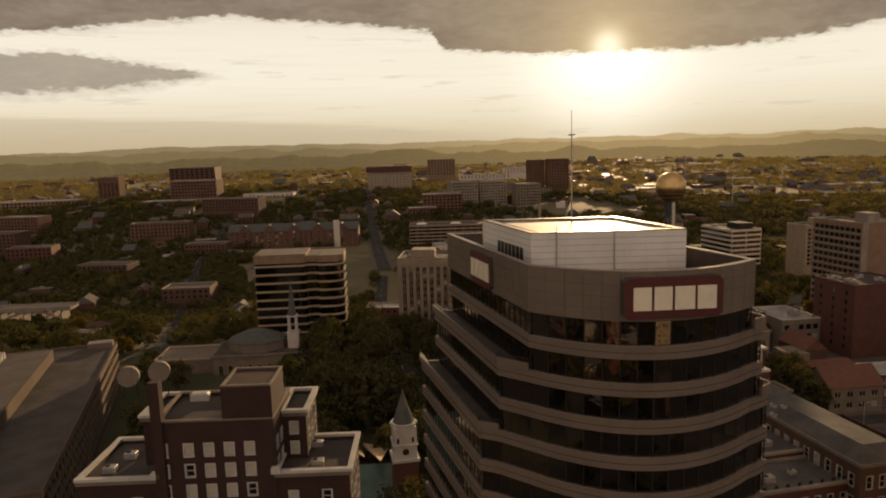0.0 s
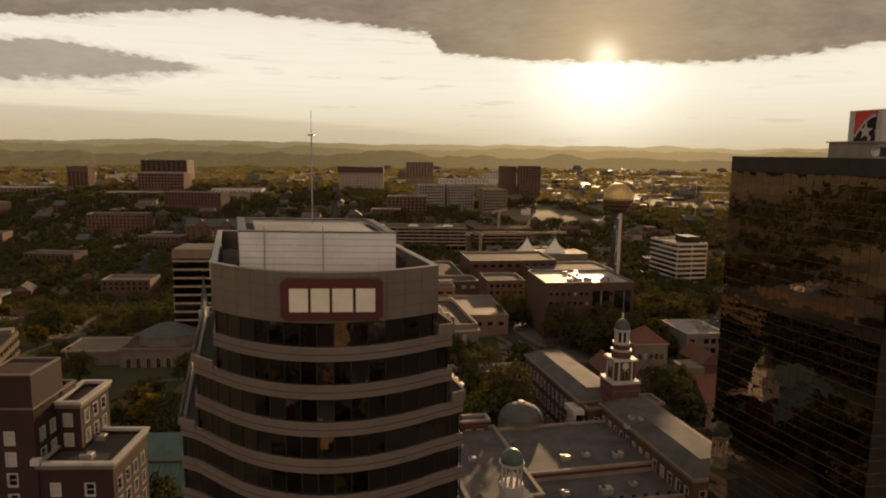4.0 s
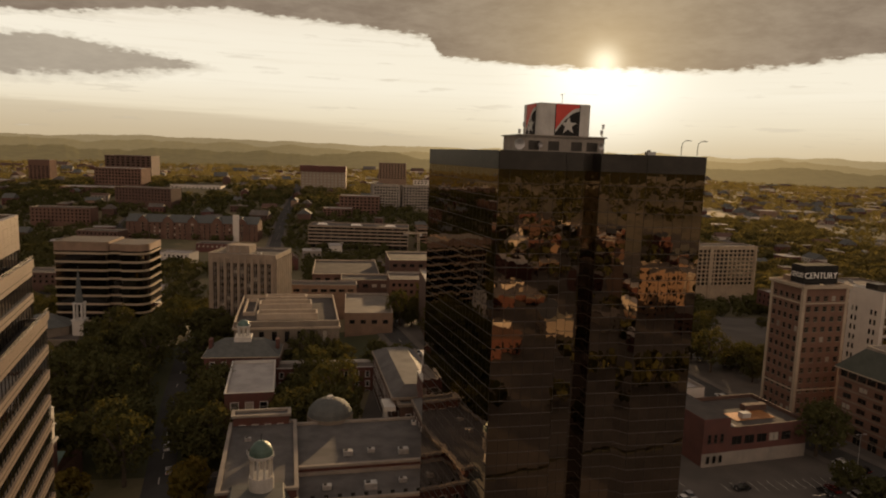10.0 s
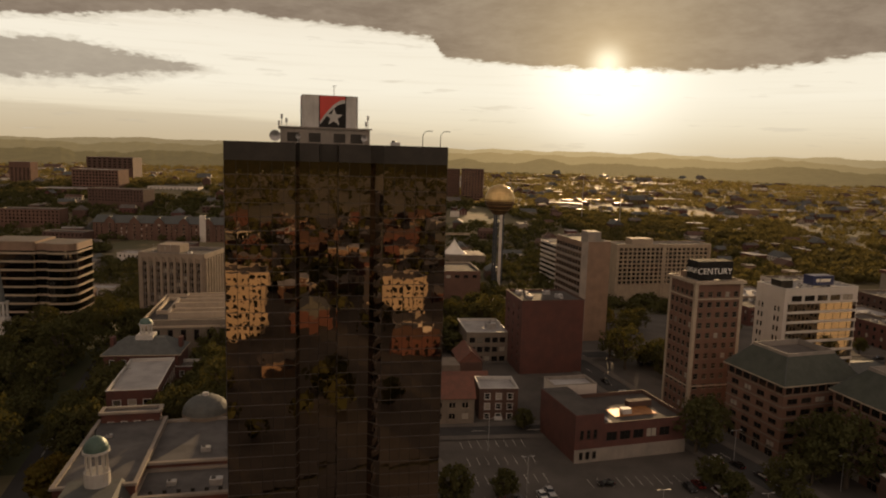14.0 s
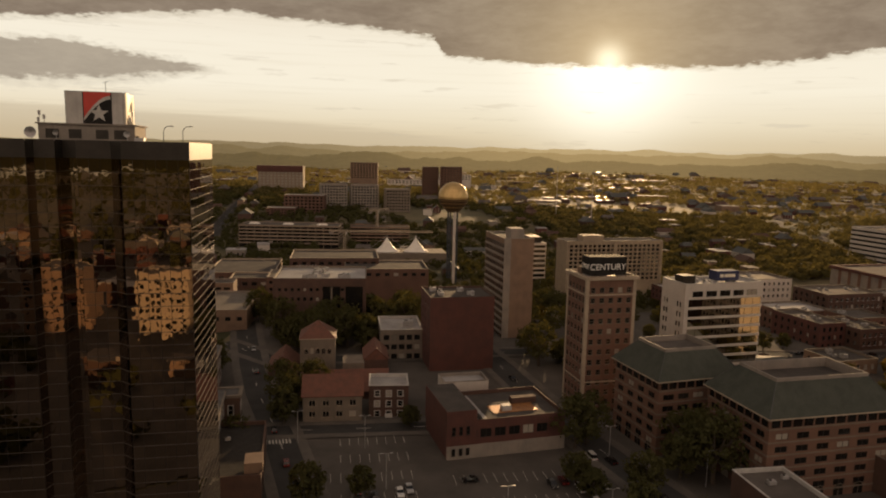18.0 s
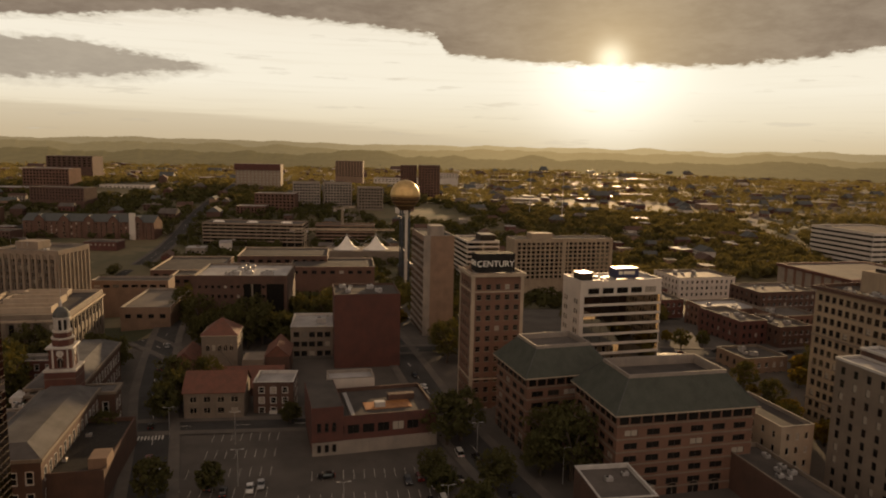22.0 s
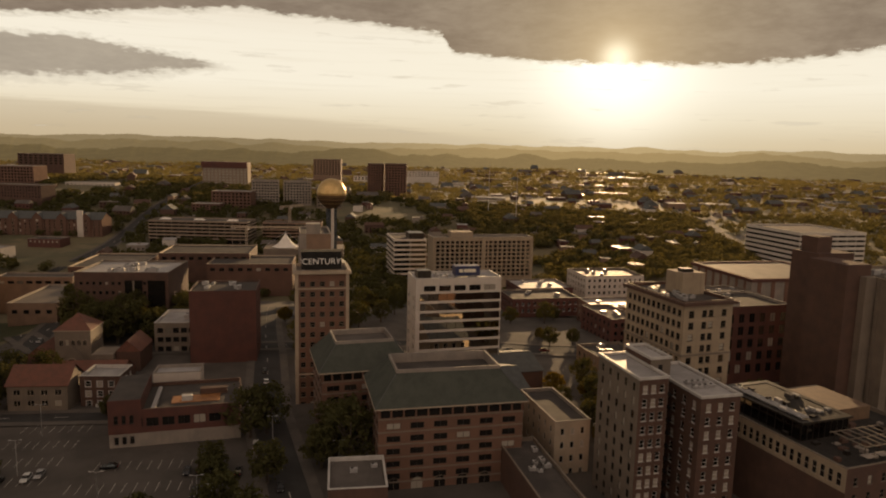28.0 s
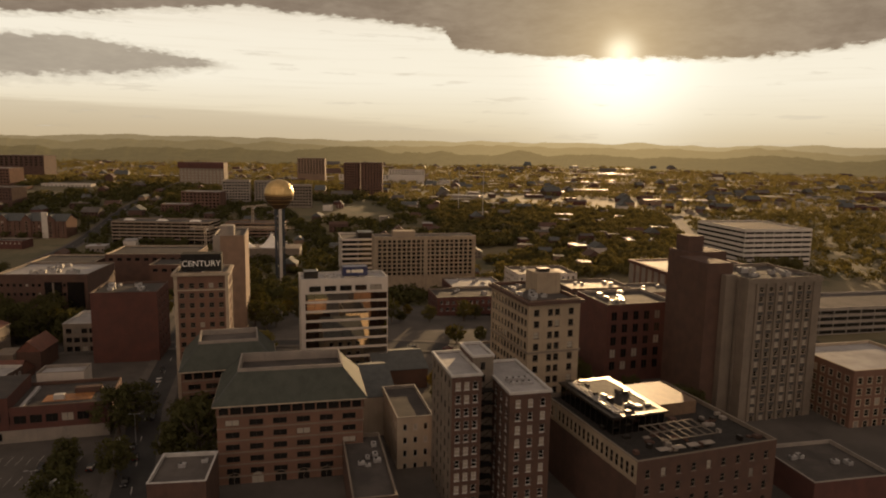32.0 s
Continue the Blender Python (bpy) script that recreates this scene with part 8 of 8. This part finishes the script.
CAR_KINDS = (("dark grey", (0.03, 0.03, 0.032), False), ("black", (0.012, 0.012, 0.013), False), ("white", (0.6, 0.6, 0.58), False), ("silver", (0.32, 0.32, 0.32), False), ("dark red", (0.10, 0.015, 0.015), False), ("white", (0.62, 0.61, 0.58), True))
CARS = []
for k, (nm, col, van) in enumerate(CAR_KINDS):
    c = make_car(col, k, van)
    c["label"] = f"{nm} {'delivery van' if van else 'saloon car'} parked on the asphalt"
    CARS.append(c)
r = random.Random(5)
SPOTS = [(139.5, 163.5, 100), (144.2, 161.0, 100), (150.2, 163.2, 280), (152.4, 165.4, 280), (192.5, 172.0, 100), (196.5, 168.0, 100), (189.5, 170.0, 280), (203.0, 171, 100), (195.8, 158.9, 280), (199.0, 159.6, 280),
         (186, 150, 100), (178, 146, 280), (172, 149, 100), (168, 171, 190), (101.5, 299.5, 30), (204, 207, 288), (203, 187, 108), (212, 178, 108), (216.5, 163, 288), (208, 184.5, 108), (196.5, 226, 288), (190.5, 242, 108),
         (186.5, 254, 288), (109, 200, 108), (103, 221, 288), (118, 178, 108), (124, 170, 288), (88, 255, 108), (78, 286, 288), (60, 336, 108), (54, 352, 288), (12, 182, 108), (5, 198, 288), (182, 366, 12), (190, 368, 12), (198, 370, 12), (176, 350, 12), (205, 352, 12),
         (300, 293, 0), (318, 298, 180), (330, 293, 0), (350, 299, 180), (284, 292, 190), (136, 142, 280), (146, 140, 100), (154, 139, 280), (140, 128, 100), (187, 132, 100), (193, 133, 280), (176, 127, 280)]
for k, (x, y, a) in enumerate(SPOTS):
    src = CARS[r.choice((0, 0, 1, 1, 2, 3, 4, 5))] if k >= len(CARS) else CARS[k]
    m = Matrix.Translation((x, y, gz(x, y) + 0.5)) @ Matrix.Rotation(radians(a - 5 + 10 * r.random()), 4, "Z")
    if k < len(CARS):
        src.matrix_basis = m
    else:
        copy_thing(src, m)
for k in range(6):
    t = r.random()
    line = [Vector(p) for p in ((506, 512), (537, 632), (548, 713), (562, 800), (582, 890), (640, 985), (760, 1045), (900, 1150))]
    i = min(int(t * 7), 6)
    a, b = line[i], line[i + 1]
    p = a.lerp(b, r.random()) + Vector((r.choice((-5, -2, 3, 6)), 0))
    copy_thing(CARS[r.randrange(6)], Matrix.Translation((p.x, p.y, gz(p.x, p.y) + 0.55)) @ Matrix.Rotation(math.atan2((b - a).y, (b - a).x), 4, "Z"))


def street_lamp(x, y, yaw):
    e = thing("street_lamp", x, y, gz(x, y) + 0.2, yaw, "tall grey lot lamp with two heads", "street lamp", "lot lamps")
    Geo().tube(0, 0, 0, 10, 0.11, 0.07, 8).make("pole", M["steel"], e)
    for s in (-1, 1):
        Geo().rod((0, 0, 9.9), (s * 1.3, 0, 10.1), 0.05).make("arm", M["steel"], e)
        Geo().box(s * 1.3 - 0.35, -0.15, 10.0, s * 1.3 + 0.35, 0.15, 10.16).make("lamp_head", M["steel"], e)


for x, y in ((146.5, 165.4), (138, 190), (176, 150), (200, 150), (208, 187), (118, 192), (230, 172)):
    street_lamp(x, y, 12)


def bus(x, y, yaw):
    e = thing("city_bus", x, y, gz(x, y) + 0.45, yaw, "white city bus with a dark window band", "bus")
    Geo().box(-6, -1.25, 0.35, 6, 1.25, 3.1, bevel=0.18).make("body", M["white_paint"], e)
    Geo().box(-5.7, -1.28, 1.5, 5.9, 1.28, 2.5).make("window_band", M["glass_dark"], e)
    Geo().box(5.98, -1.1, 1.2, 6.04, 1.1, 2.7).make("windscreen", M["glass_dark"], e)
    Geo().box(-2, -0.8, 3.1, 2, 0.8, 3.4, bevel=0.08).make("roof_unit", M["steel"], e)
    for sx in (-3.6, 3.9):
        for sy in (-1.1, 1.1):
            Geo().tube(0, 0, -0.14, 0.14, 0.5, n=12).make("wheel", M["rubber"], e).matrix_local = Matrix.Translation((sx, sy, 0.5)) @ Matrix.Rotation(radians(90), 4, "X")


bus(212.7, 282.6, 186)


# ---------------------------------------------------------------- trees
def tree_meshes(seed, h, spread, leaf, n_clumps, per, gold=False):
    """Trunk with limbs, and a crown of small leaf tufts in uneven clumps."""
    r = random.Random(seed)
    g = Geo()
    g.tube(0, 0, -0.8, h * 0.42, 0.035 * h, 0.02 * h, 8)
    ends = []
    for k in range(7):
        a, t = 2 * math.pi * k / 7 + r.uniform(-0.4, 0.4), r.uniform(0.25, 0.42)
        q = Vector((math.cos(a) * spread * r.uniform(0.4, 0.8), math.sin(a) * spread * r.uniform(0.4, 0.8), h * r.uniform(0.5, 0.85)))
        g.rod((0, 0, h * t), q, 0.011 * h, 5)
        ends.append(q)
    trunk = g.make("trunk", M["bark"])
    v, f = [], []
    for c in range(n_clumps):
        a, rr = r.uniform(0, 2 * math.pi), math.sqrt(r.random())
        zz = r.uniform(0.0, 1.0)
        prof = math.sin(math.pi * (0.18 + 0.74 * zz)) ** 0.7
        c0 = Vector((math.cos(a) * rr * spread * prof, math.sin(a) * rr * spread * prof, h * (0.30 + 0.64 * zz)))
        cr = spread * r.uniform(0.18, 0.36)
        for _ in range(per):
            d = Vector((r.gauss(0, 1), r.gauss(0, 1), r.gauss(0, 0.8))).normalized() * cr * r.random() ** 0.4
            p = c0 + d
            nrm = (d.normalized() + Vector((r.uniform(-0.7, 0.7), r.uniform(-0.7, 0.7), r.uniform(-0.4, 0.9)))).normalized()
            u = nrm.orthogonal().normalized()
            w = nrm.cross(u)
            s = leaf * r.uniform(0.6, 1.3)
            i = len(v)
            v += [tuple(p + u * s), tuple(p + w * s * 0.7), tuple(p - u * s), tuple(p - w * s * 0.7)]
            f.append((i, i + 1, i + 2, i + 3))
    crown = obj("crown", v, f, M["leaf_gold"] if gold else M["leaf"])
    out = trunk.data, crown.data
    bpy.data.objects.remove(trunk)
    bpy.data.objects.remove(crown)
    return out


KINDS = [tree_meshes(k, h, sp, 0.40, 74, 26, gold) for k, (h, sp, gold) in enumerate(((13, 5.6, False), (11, 4.8, False), (15, 6.2, False), (9, 3.9, False), (10, 4.6, True), (8, 3.4, True)))]
TREES = [0]


def tree(x, y, kind, scale=1.0, label="", group="park trees"):
    e = thing("tree", x, y, gz(x, y), random.Random(TREES[0]).uniform(0, 360), label or ("broad dark green oak tree in leaf" if kind < 4 else "rounded tree with yellowing leaves"), "tree", group)
    e.scale = (scale, scale, scale * random.Random(TREES[0] + 7).uniform(0.88, 1.14))
    TREES[0] += 1
    for nm, me in zip(("trunk", "crown"), KINDS[kind]):
        ob = new(nm, me)
        ob.parent = e


def on_road(x, y):
    return any((p - Vector((x, y))).length < w / 2 + 1.5 for pts, w in ROADS for p in pts)


def grove(n, x0, y0, x1, y1, seed, gold=0.12, lo=0.75, hi=1.2, gap=4.5):
    r = random.Random(seed)
    placed = []
    for _ in range(n * 9):
        if len(placed) >= n:
            break
        x, y = r.uniform(x0, x1), r.uniform(y0, y1)
        if blocked(x, y, 2.5) or on_road(x, y) or any((x - a) ** 2 + (y - b) ** 2 < gap * gap for a, b in placed):
            continue
        placed.append((x, y))
        tree(x, y, r.choice((4, 5)) if r.random() < gold else r.randrange(4), r.uniform(lo, hi))


grove(70, -76, 176, 6, 340, 1, 0.04, 1.1, 1.7, 5.5)
grove(24, -46, 116, 30, 190, 2, 0.2, 1.0, 1.55, 5.5)
grove(26, 30, 180, 76, 262, 3, 0.03, 1.0, 1.5, 4.5)
grove(36, 84, 280, 150, 345, 4, 0.02, 1.0, 1.45, 4.5)
grove(20, 160, 330, 236, 430, 14, 0.05, 0.9, 1.3, 5)
grove(9, 150, 285, 215, 330, 5, 0.1)
grove(9, 198, 256, 222, 300, 17, 0.0, 0.9, 1.3, 4)
grove(12, 4, 176, 24, 234, 18, 0.05, 0.9, 1.4, 4.5)
# made-up trees that keep the low sun off the first street
grove(10, 58, 334, 92, 356, 16, 0.0, 1.0, 1.4, 5)
grove(14, 330, 210, 420, 300, 6, 0.35, 0.7, 1.1)
grove(9, 296, 196, 318, 250, 7, 0.6, 0.7, 1.0)
grove(12, 255, 300, 345, 370, 8, 0.2, 0.6, 0.9)
for x, y, k, s in ((140.6, 162.1, 3, 0.62), (195.8, 171.6, 1, 0.62), (212.2, 166.5, 1, 0.75), (198.6, 164.2, 3, 0.7), (199.5, 193.5, 0, 0.95), (203.5, 197, 2, 0.8), (228.0, 179.5, 0, 1.05), (232.5, 174, 2, 0.95), (224.5, 176, 1, 0.8), (128, 157, 3, 0.8),
                   (112, 215, 1, 0.8), (106, 224, 2, 0.8), (110.5, 206, 3, 0.9), (150, 207, 3, 0.6), (115, 230, 0, 0.7), (206, 148, 1, 0.8), (190, 140, 3, 0.7), (101, 188, 1, 0.7), (216, 137, 0, 0.8)):
    tree(x, y, k, s * 1.42, group="street trees")
grove(74, -330, 200, -74, 400, 10, 0.08, 0.9, 1.4, 6)


def woods(name, label, count, region, seed, leaf, per, material, size=(4.0, 7.0)):
    """Far woodland as one cloud of leaf tufts, tree by tree."""
    rs = np.random.RandomState(seed)
    x0, y0, x1, y1 = region
    pts = []
    tries = 0
    while len(pts) < count and tries < count * 8:
        tries += 1
        x, y = rs.uniform(x0, x1), rs.uniform(y0, y1)
        if noise.noise((x * 0.006, y * 0.004, 2.0)) + 0.5 * noise.noise((x * 0.02, y * 0.02, 7.0)) < -0.30:
            continue
        if y < 1200 and (blocked(x, y, 4) or on_road(x, y)):
            continue
        if y > 950 and abs(x) > 0.85 * y + 260:
            continue
        pts.append((x, y, gz(x, y)))
    if not pts:
        return
    base = np.repeat(np.array(pts), per, axis=0)
    n = len(base)
    size_t = np.repeat(rs.uniform(size[0], size[1], len(pts)), per)
    d = rs.normal(size=(n, 3))
    d /= np.linalg.norm(d, axis=1)[:, None]
    rad = rs.uniform(0.55, 1.0, n) * size_t
    c = base + d * rad[:, None] * np.array([1, 1, 0.72]) + np.stack([0 * rad, 0 * rad, size_t * 0.9], 1)
    u = rs.normal(size=(n, 3))
    u /= np.linalg.norm(u, axis=1)[:, None]
    w = np.cross(d, u)
    w /= np.linalg.norm(w, axis=1)[:, None]
    u = np.cross(w, d)
    s = (size_t * leaf * rs.uniform(0.7, 1.3, n))[:, None]
    v = np.stack([c + u * s, c + w * s, c - u * s, c - w * s], 1).reshape(-1, 3)
    me = bpy.data.meshes.new(name)
    me.vertices.add(4 * n)
    me.vertices.foreach_set("co", v.ravel())
    me.loops.add(4 * n)
    me.loops.foreach_set("vertex_index", np.arange(4 * n, dtype=np.int32))
    me.polygons.add(n)
    me.polygons.foreach_set("loop_start", np.arange(0, 4 * n, 4, dtype=np.int32))
    me.materials.append(material)
    me.update(calc_edges=True)
    tagged(new(name, me), label, "woodland", kind="stuff")


# ---------------------------------------------------------------- houses and sheds of the outer town
def make_house(k, w, d, h, rise, wall, roof):
    e = thing("house", 0, -900 - 30 * k, 0, 0, "", "house", "outer town houses")
    Geo().box(0, 0, -1.5, w, d, h).make("wall", M[wall], e)
    panes = Geo()
    for z in (1.2, 4.2) if h > 5.5 else (1.2,):
        for c, ww in even(3, w, 1.2, 0.6):
            panes.box(c - ww / 2, -0.05, z, c + ww / 2, d + 0.05, z + 1.6)
        for c, ww in even(2, d, 1.2, 0.6):
            panes.box(-0.05, c - ww / 2, z, w + 0.05, c + ww / 2, z + 1.6)
    panes.make("window_panes", GD, e)["kind"] = "stuff"
    gabled(e, w, d, h, rise, 0.5, M[roof], M[wall], "x" if k % 2 else "y", far=True)
    Geo().box(w * 0.3, d * 0.45, h, w * 0.3 + 0.8, d * 0.45 + 0.8, h + rise + 1.0).make("chimney", M["brick_red"], e)
    return e


HOUSE_KINDS = (("grey clapboard house with a dark gabled roof", 11, 9, 6.2, 3.6, "stone", "slate"), ("red brick house with a dark gabled roof", 12, 9, 6.0, 3.8, "brick_red", "slate"),
               ("cream house with a brown gabled roof", 10, 8, 3.6, 3.0, "cream", "brick_dark"), ("white cottage with a grey gabled roof", 13, 9, 3.6, 3.2, "white_wall", "roof_grey"))
HOUSES = []
for k, (lab, *a) in enumerate(HOUSE_KINDS):
    hs = make_house(k, *a)
    hs["label"] = lab
    HOUSES.append(hs)
r = random.Random(77)
count = 0
for _ in range(2500):
    if count >= 84:
        break
    y = r.uniform(560, 1500)
    x = r.uniform(-0.55 * y - 40, 0.55 * y + 260)
    if blocked(x, y, 8) or on_road(x, y) or (y < 640 and x > -60):
        continue
    FOOT.append((x, y, 0, 14, 14))
    m = Matrix.Translation((x, y, gz(x, y) - 0.3)) @ Matrix.Rotation(radians(r.choice((0, 90, 180)) + r.uniform(-12, 12)), 4, "Z")
    k = r.randrange(4)
    if count < 4:
        HOUSES[count].matrix_basis = m
    else:
        copy_thing(HOUSES[k], m)
    count += 1


def shed(x, y, w, d, h, yaw, wall, roof, label):
    e = thing("warehouse", x, y, gz(x, y) - 1, yaw, label, "warehouse", "far sheds")
    Geo().prism(rect(w, d), 0, h + 1).make("wall", M[wall], e)
    Geo().prism(rect(w + 0.6, d + 0.6, -0.3, -0.3), h + 1, h + 1.8, top=rect(w - 1, 1.0, 0.5, d / 2 - 0.5)).make("roof", M[roof], e)
    Geo().box(w * 0.3 - 1.8, -0.1, 0, w * 0.3 + 1.8, 0.1, 4.6).make("door", M["bronze"], e)


count = 0
for _ in range(3000):
    if count >= 60:
        break
    y = r.uniform(900, 3000)
    x = r.uniform(-0.6 * y, 0.75 * y + 250)
    if x < 250 and y < 1500:
        continue
    w, d = r.uniform(24, 90), r.uniform(18, 50)
    if blocked(x, y, 25) or (y < 1400 and on_road(x, y)):
        continue
    shed(x, y, w, d, r.uniform(5, 9), r.uniform(-25, 25), r.choice(("white_wall", "brick_tan", "concrete", "brick_red")), r.choice(("roof_white", "roof_grey", "steel", "roof_white")), "long low warehouse with a pale metal roof")
    count += 1



# ---------------------------------------------------------------- small buildings and woods of the outer town
def outer_blocks(name, label, count, region, seed, size, tall, flat=0.5):
    """Uncounted small houses and sheds as one mesh: walls, window bands and flat or gabled roofs."""
    r = random.Random(seed)
    mats = [M[k] for k in ("brick_red", "brick_tan", "white_wall", "concrete", "brick_dark", "roof_grey", "roof_white", "slate", "roof_tan", "glass_dark")]
    g = Geo()
    done = tries = 0
    while done < count and tries < count * 12:
        tries += 1
        x, y = r.uniform(region[0], region[2]), r.uniform(region[1], region[3])
        if y > 0 and abs(x - 150) > 0.8 * y + 260 or blocked(x, y, size[1] * 0.7) or on_road(x, y):
            continue
        done += 1
        w, d, h = r.uniform(*size), r.uniform(*size) * 0.7, r.uniform(*tall)
        a = radians(r.choice((8, 98)) + r.uniform(-10, 10))
        c, s, z = math.cos(a), math.sin(a), gz(x, y)
        def at(u, v):
            return x + u * c - v * s, y + u * s + v * c
        FOOT.append((x - d * s * 0 - w / 2 * c, y - w / 2 * s, math.degrees(a), w, d))
        poly = [at(-w / 2, 0), at(w / 2, 0), at(w / 2, d), at(-w / 2, d)]
        wall = r.choice((0, 0, 1, 3, 4, 4, 2))
        g.prism(poly, z - 2, z + h, wall, bottom=False)
        n = max(2, int(w / 3.5))
        for fl in range(max(1, int(h / 3.3))):
            z0 = z + 1.0 + 3.3 * fl
            for k in range(n):
                u = -w / 2 + w * (k + 0.5) / n
                p, q = at(u - 0.7, -0.05), at(u + 0.7, -0.05)
                g.quad((*p, z0), (*q, z0), (*q, z0 + 1.6), (*p, z0 + 1.6), 9)
                p, q = at(u + 0.7, d + 0.05), at(u - 0.7, d + 0.05)
                g.quad((*p, z0), (*q, z0), (*q, z0 + 1.6), (*p, z0 + 1.6), 9)
        if r.random() < flat:
            g.prism(inset(poly, -0.2), z + h, z + h + 0.5, r.choice((5, 5, 6, 8)))
            if w > 14:
                g.box(x - 1.5, y + d * 0.4, z + h + 0.5, x + 1.5, y + d * 0.4 + 2, z + h + 2.0, 3)
        else:
            top = [at(-w / 2 + 0.3, d / 2 - 0.1), at(w / 2 - 0.3, d / 2 - 0.1), at(w / 2 - 0.3, d / 2 + 0.1), at(-w / 2 + 0.3, d / 2 + 0.1)]
            g.prism(inset(poly, -0.4), z + h, z + h + d * 0.36, r.choice((7, 7, 5, 4)), top=top)
    tagged(g.make(name, mats), label, "houses", kind="stuff")

outer_blocks("small_town_houses", "crowded small brick and white houses below the hill", 120, (-520, 540, 560, 1000), 31, (9, 22), (4, 9))
outer_blocks("outer_town_houses", "scattered far houses and shops among trees", 300, (-1100, 980, 1500, 1900), 32, (10, 34), (4, 9))
outer_blocks("plain_buildings", "far low shops and sheds on the plain", 260, (-2000, 1850, 2400, 3000), 33, (18, 60), (5, 10), 0.8)
outer_blocks("valley_houses", "small old houses in the wooded valley", 16, (-460, 330, -70, 560), 34, (9, 18), (5, 9), 0.4)
woods("woodland", "dark dense trees in the valley beside the church", 2000, (-460, 330, -60, 640), 9, 0.16, 80, M["leaf"], (3.4, 5.6))
woods("woodland", "dark trees round the exhibition halls", 420, (-20, 430, 330, 545), 15, 0.17, 80, M["leaf"], (3.4, 5.6))
woods("woodland", "dark leafy trees between the houses below the hill", 4600, (-620, 540, 420, 1000), 1, 0.19, 50, M["leaf"], (3.4, 6.0))
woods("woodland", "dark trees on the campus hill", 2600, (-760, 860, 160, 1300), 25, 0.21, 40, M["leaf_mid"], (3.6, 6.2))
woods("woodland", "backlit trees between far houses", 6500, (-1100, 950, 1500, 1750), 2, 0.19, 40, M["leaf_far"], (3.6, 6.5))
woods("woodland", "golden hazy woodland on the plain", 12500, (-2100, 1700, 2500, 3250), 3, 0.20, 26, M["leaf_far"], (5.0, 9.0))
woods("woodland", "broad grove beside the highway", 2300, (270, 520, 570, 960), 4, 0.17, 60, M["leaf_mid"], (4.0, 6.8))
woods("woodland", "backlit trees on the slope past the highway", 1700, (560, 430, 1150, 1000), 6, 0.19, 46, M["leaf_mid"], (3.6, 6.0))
# mostly out of view, added so the mirror tower's flank reflects dark
woods("woodland", "dark woods on the far flank of the town", 2400, (-2300, -300, -520, 900), 26, 0.30, 18, M["leaf"], (6.0, 10.0))


# ---------------------------------------------------------------- the town behind the viewer, seen only in mirror glass
BEHIND = ((112, -150, 22, 20, 30, "cream"), (62, -190, 26, 24, 26, "brick_tan"), (190, -170, 30, 26, 22, "cream"), (300, -150, 30, 26, 26, "brick_tan"), (-60, -160, 40, 30, 22, "brick_red"))
for k, (x, y, w, d, zt, m) in enumerate(BEHIND):
    block("rear_block", f"{m.split('_')[0]} city block facing the evening sun", x, y, 10, w, d, zt, m, "roof_grey", zb=-8, group="rear blocks", join=True,
          sides=dict(back=spec(max(4, int(w / 3.4)), (int((zt + 2) / 3.8), 3.8, 2.0, 2.4), 1.6, "plain", WT, GD)))
outer_blocks("rear_town_houses", "low houses and shops behind the viewpoint", 200, (-260, -640, 520, -70), 35, (10, 30), (5, 14), 0.7)
woods("woodland", "dense dark trees in the streets behind", 1000, (-260, -640, 520, -10), 21, 0.3, 30, M["leaf"], (4.0, 7.0))
woods("woodland", "dark woods rolling away behind the viewpoint", 3600, (-1500, -2600, 1800, -600), 22, 0.34, 16, M["leaf"], (6.0, 10.0))
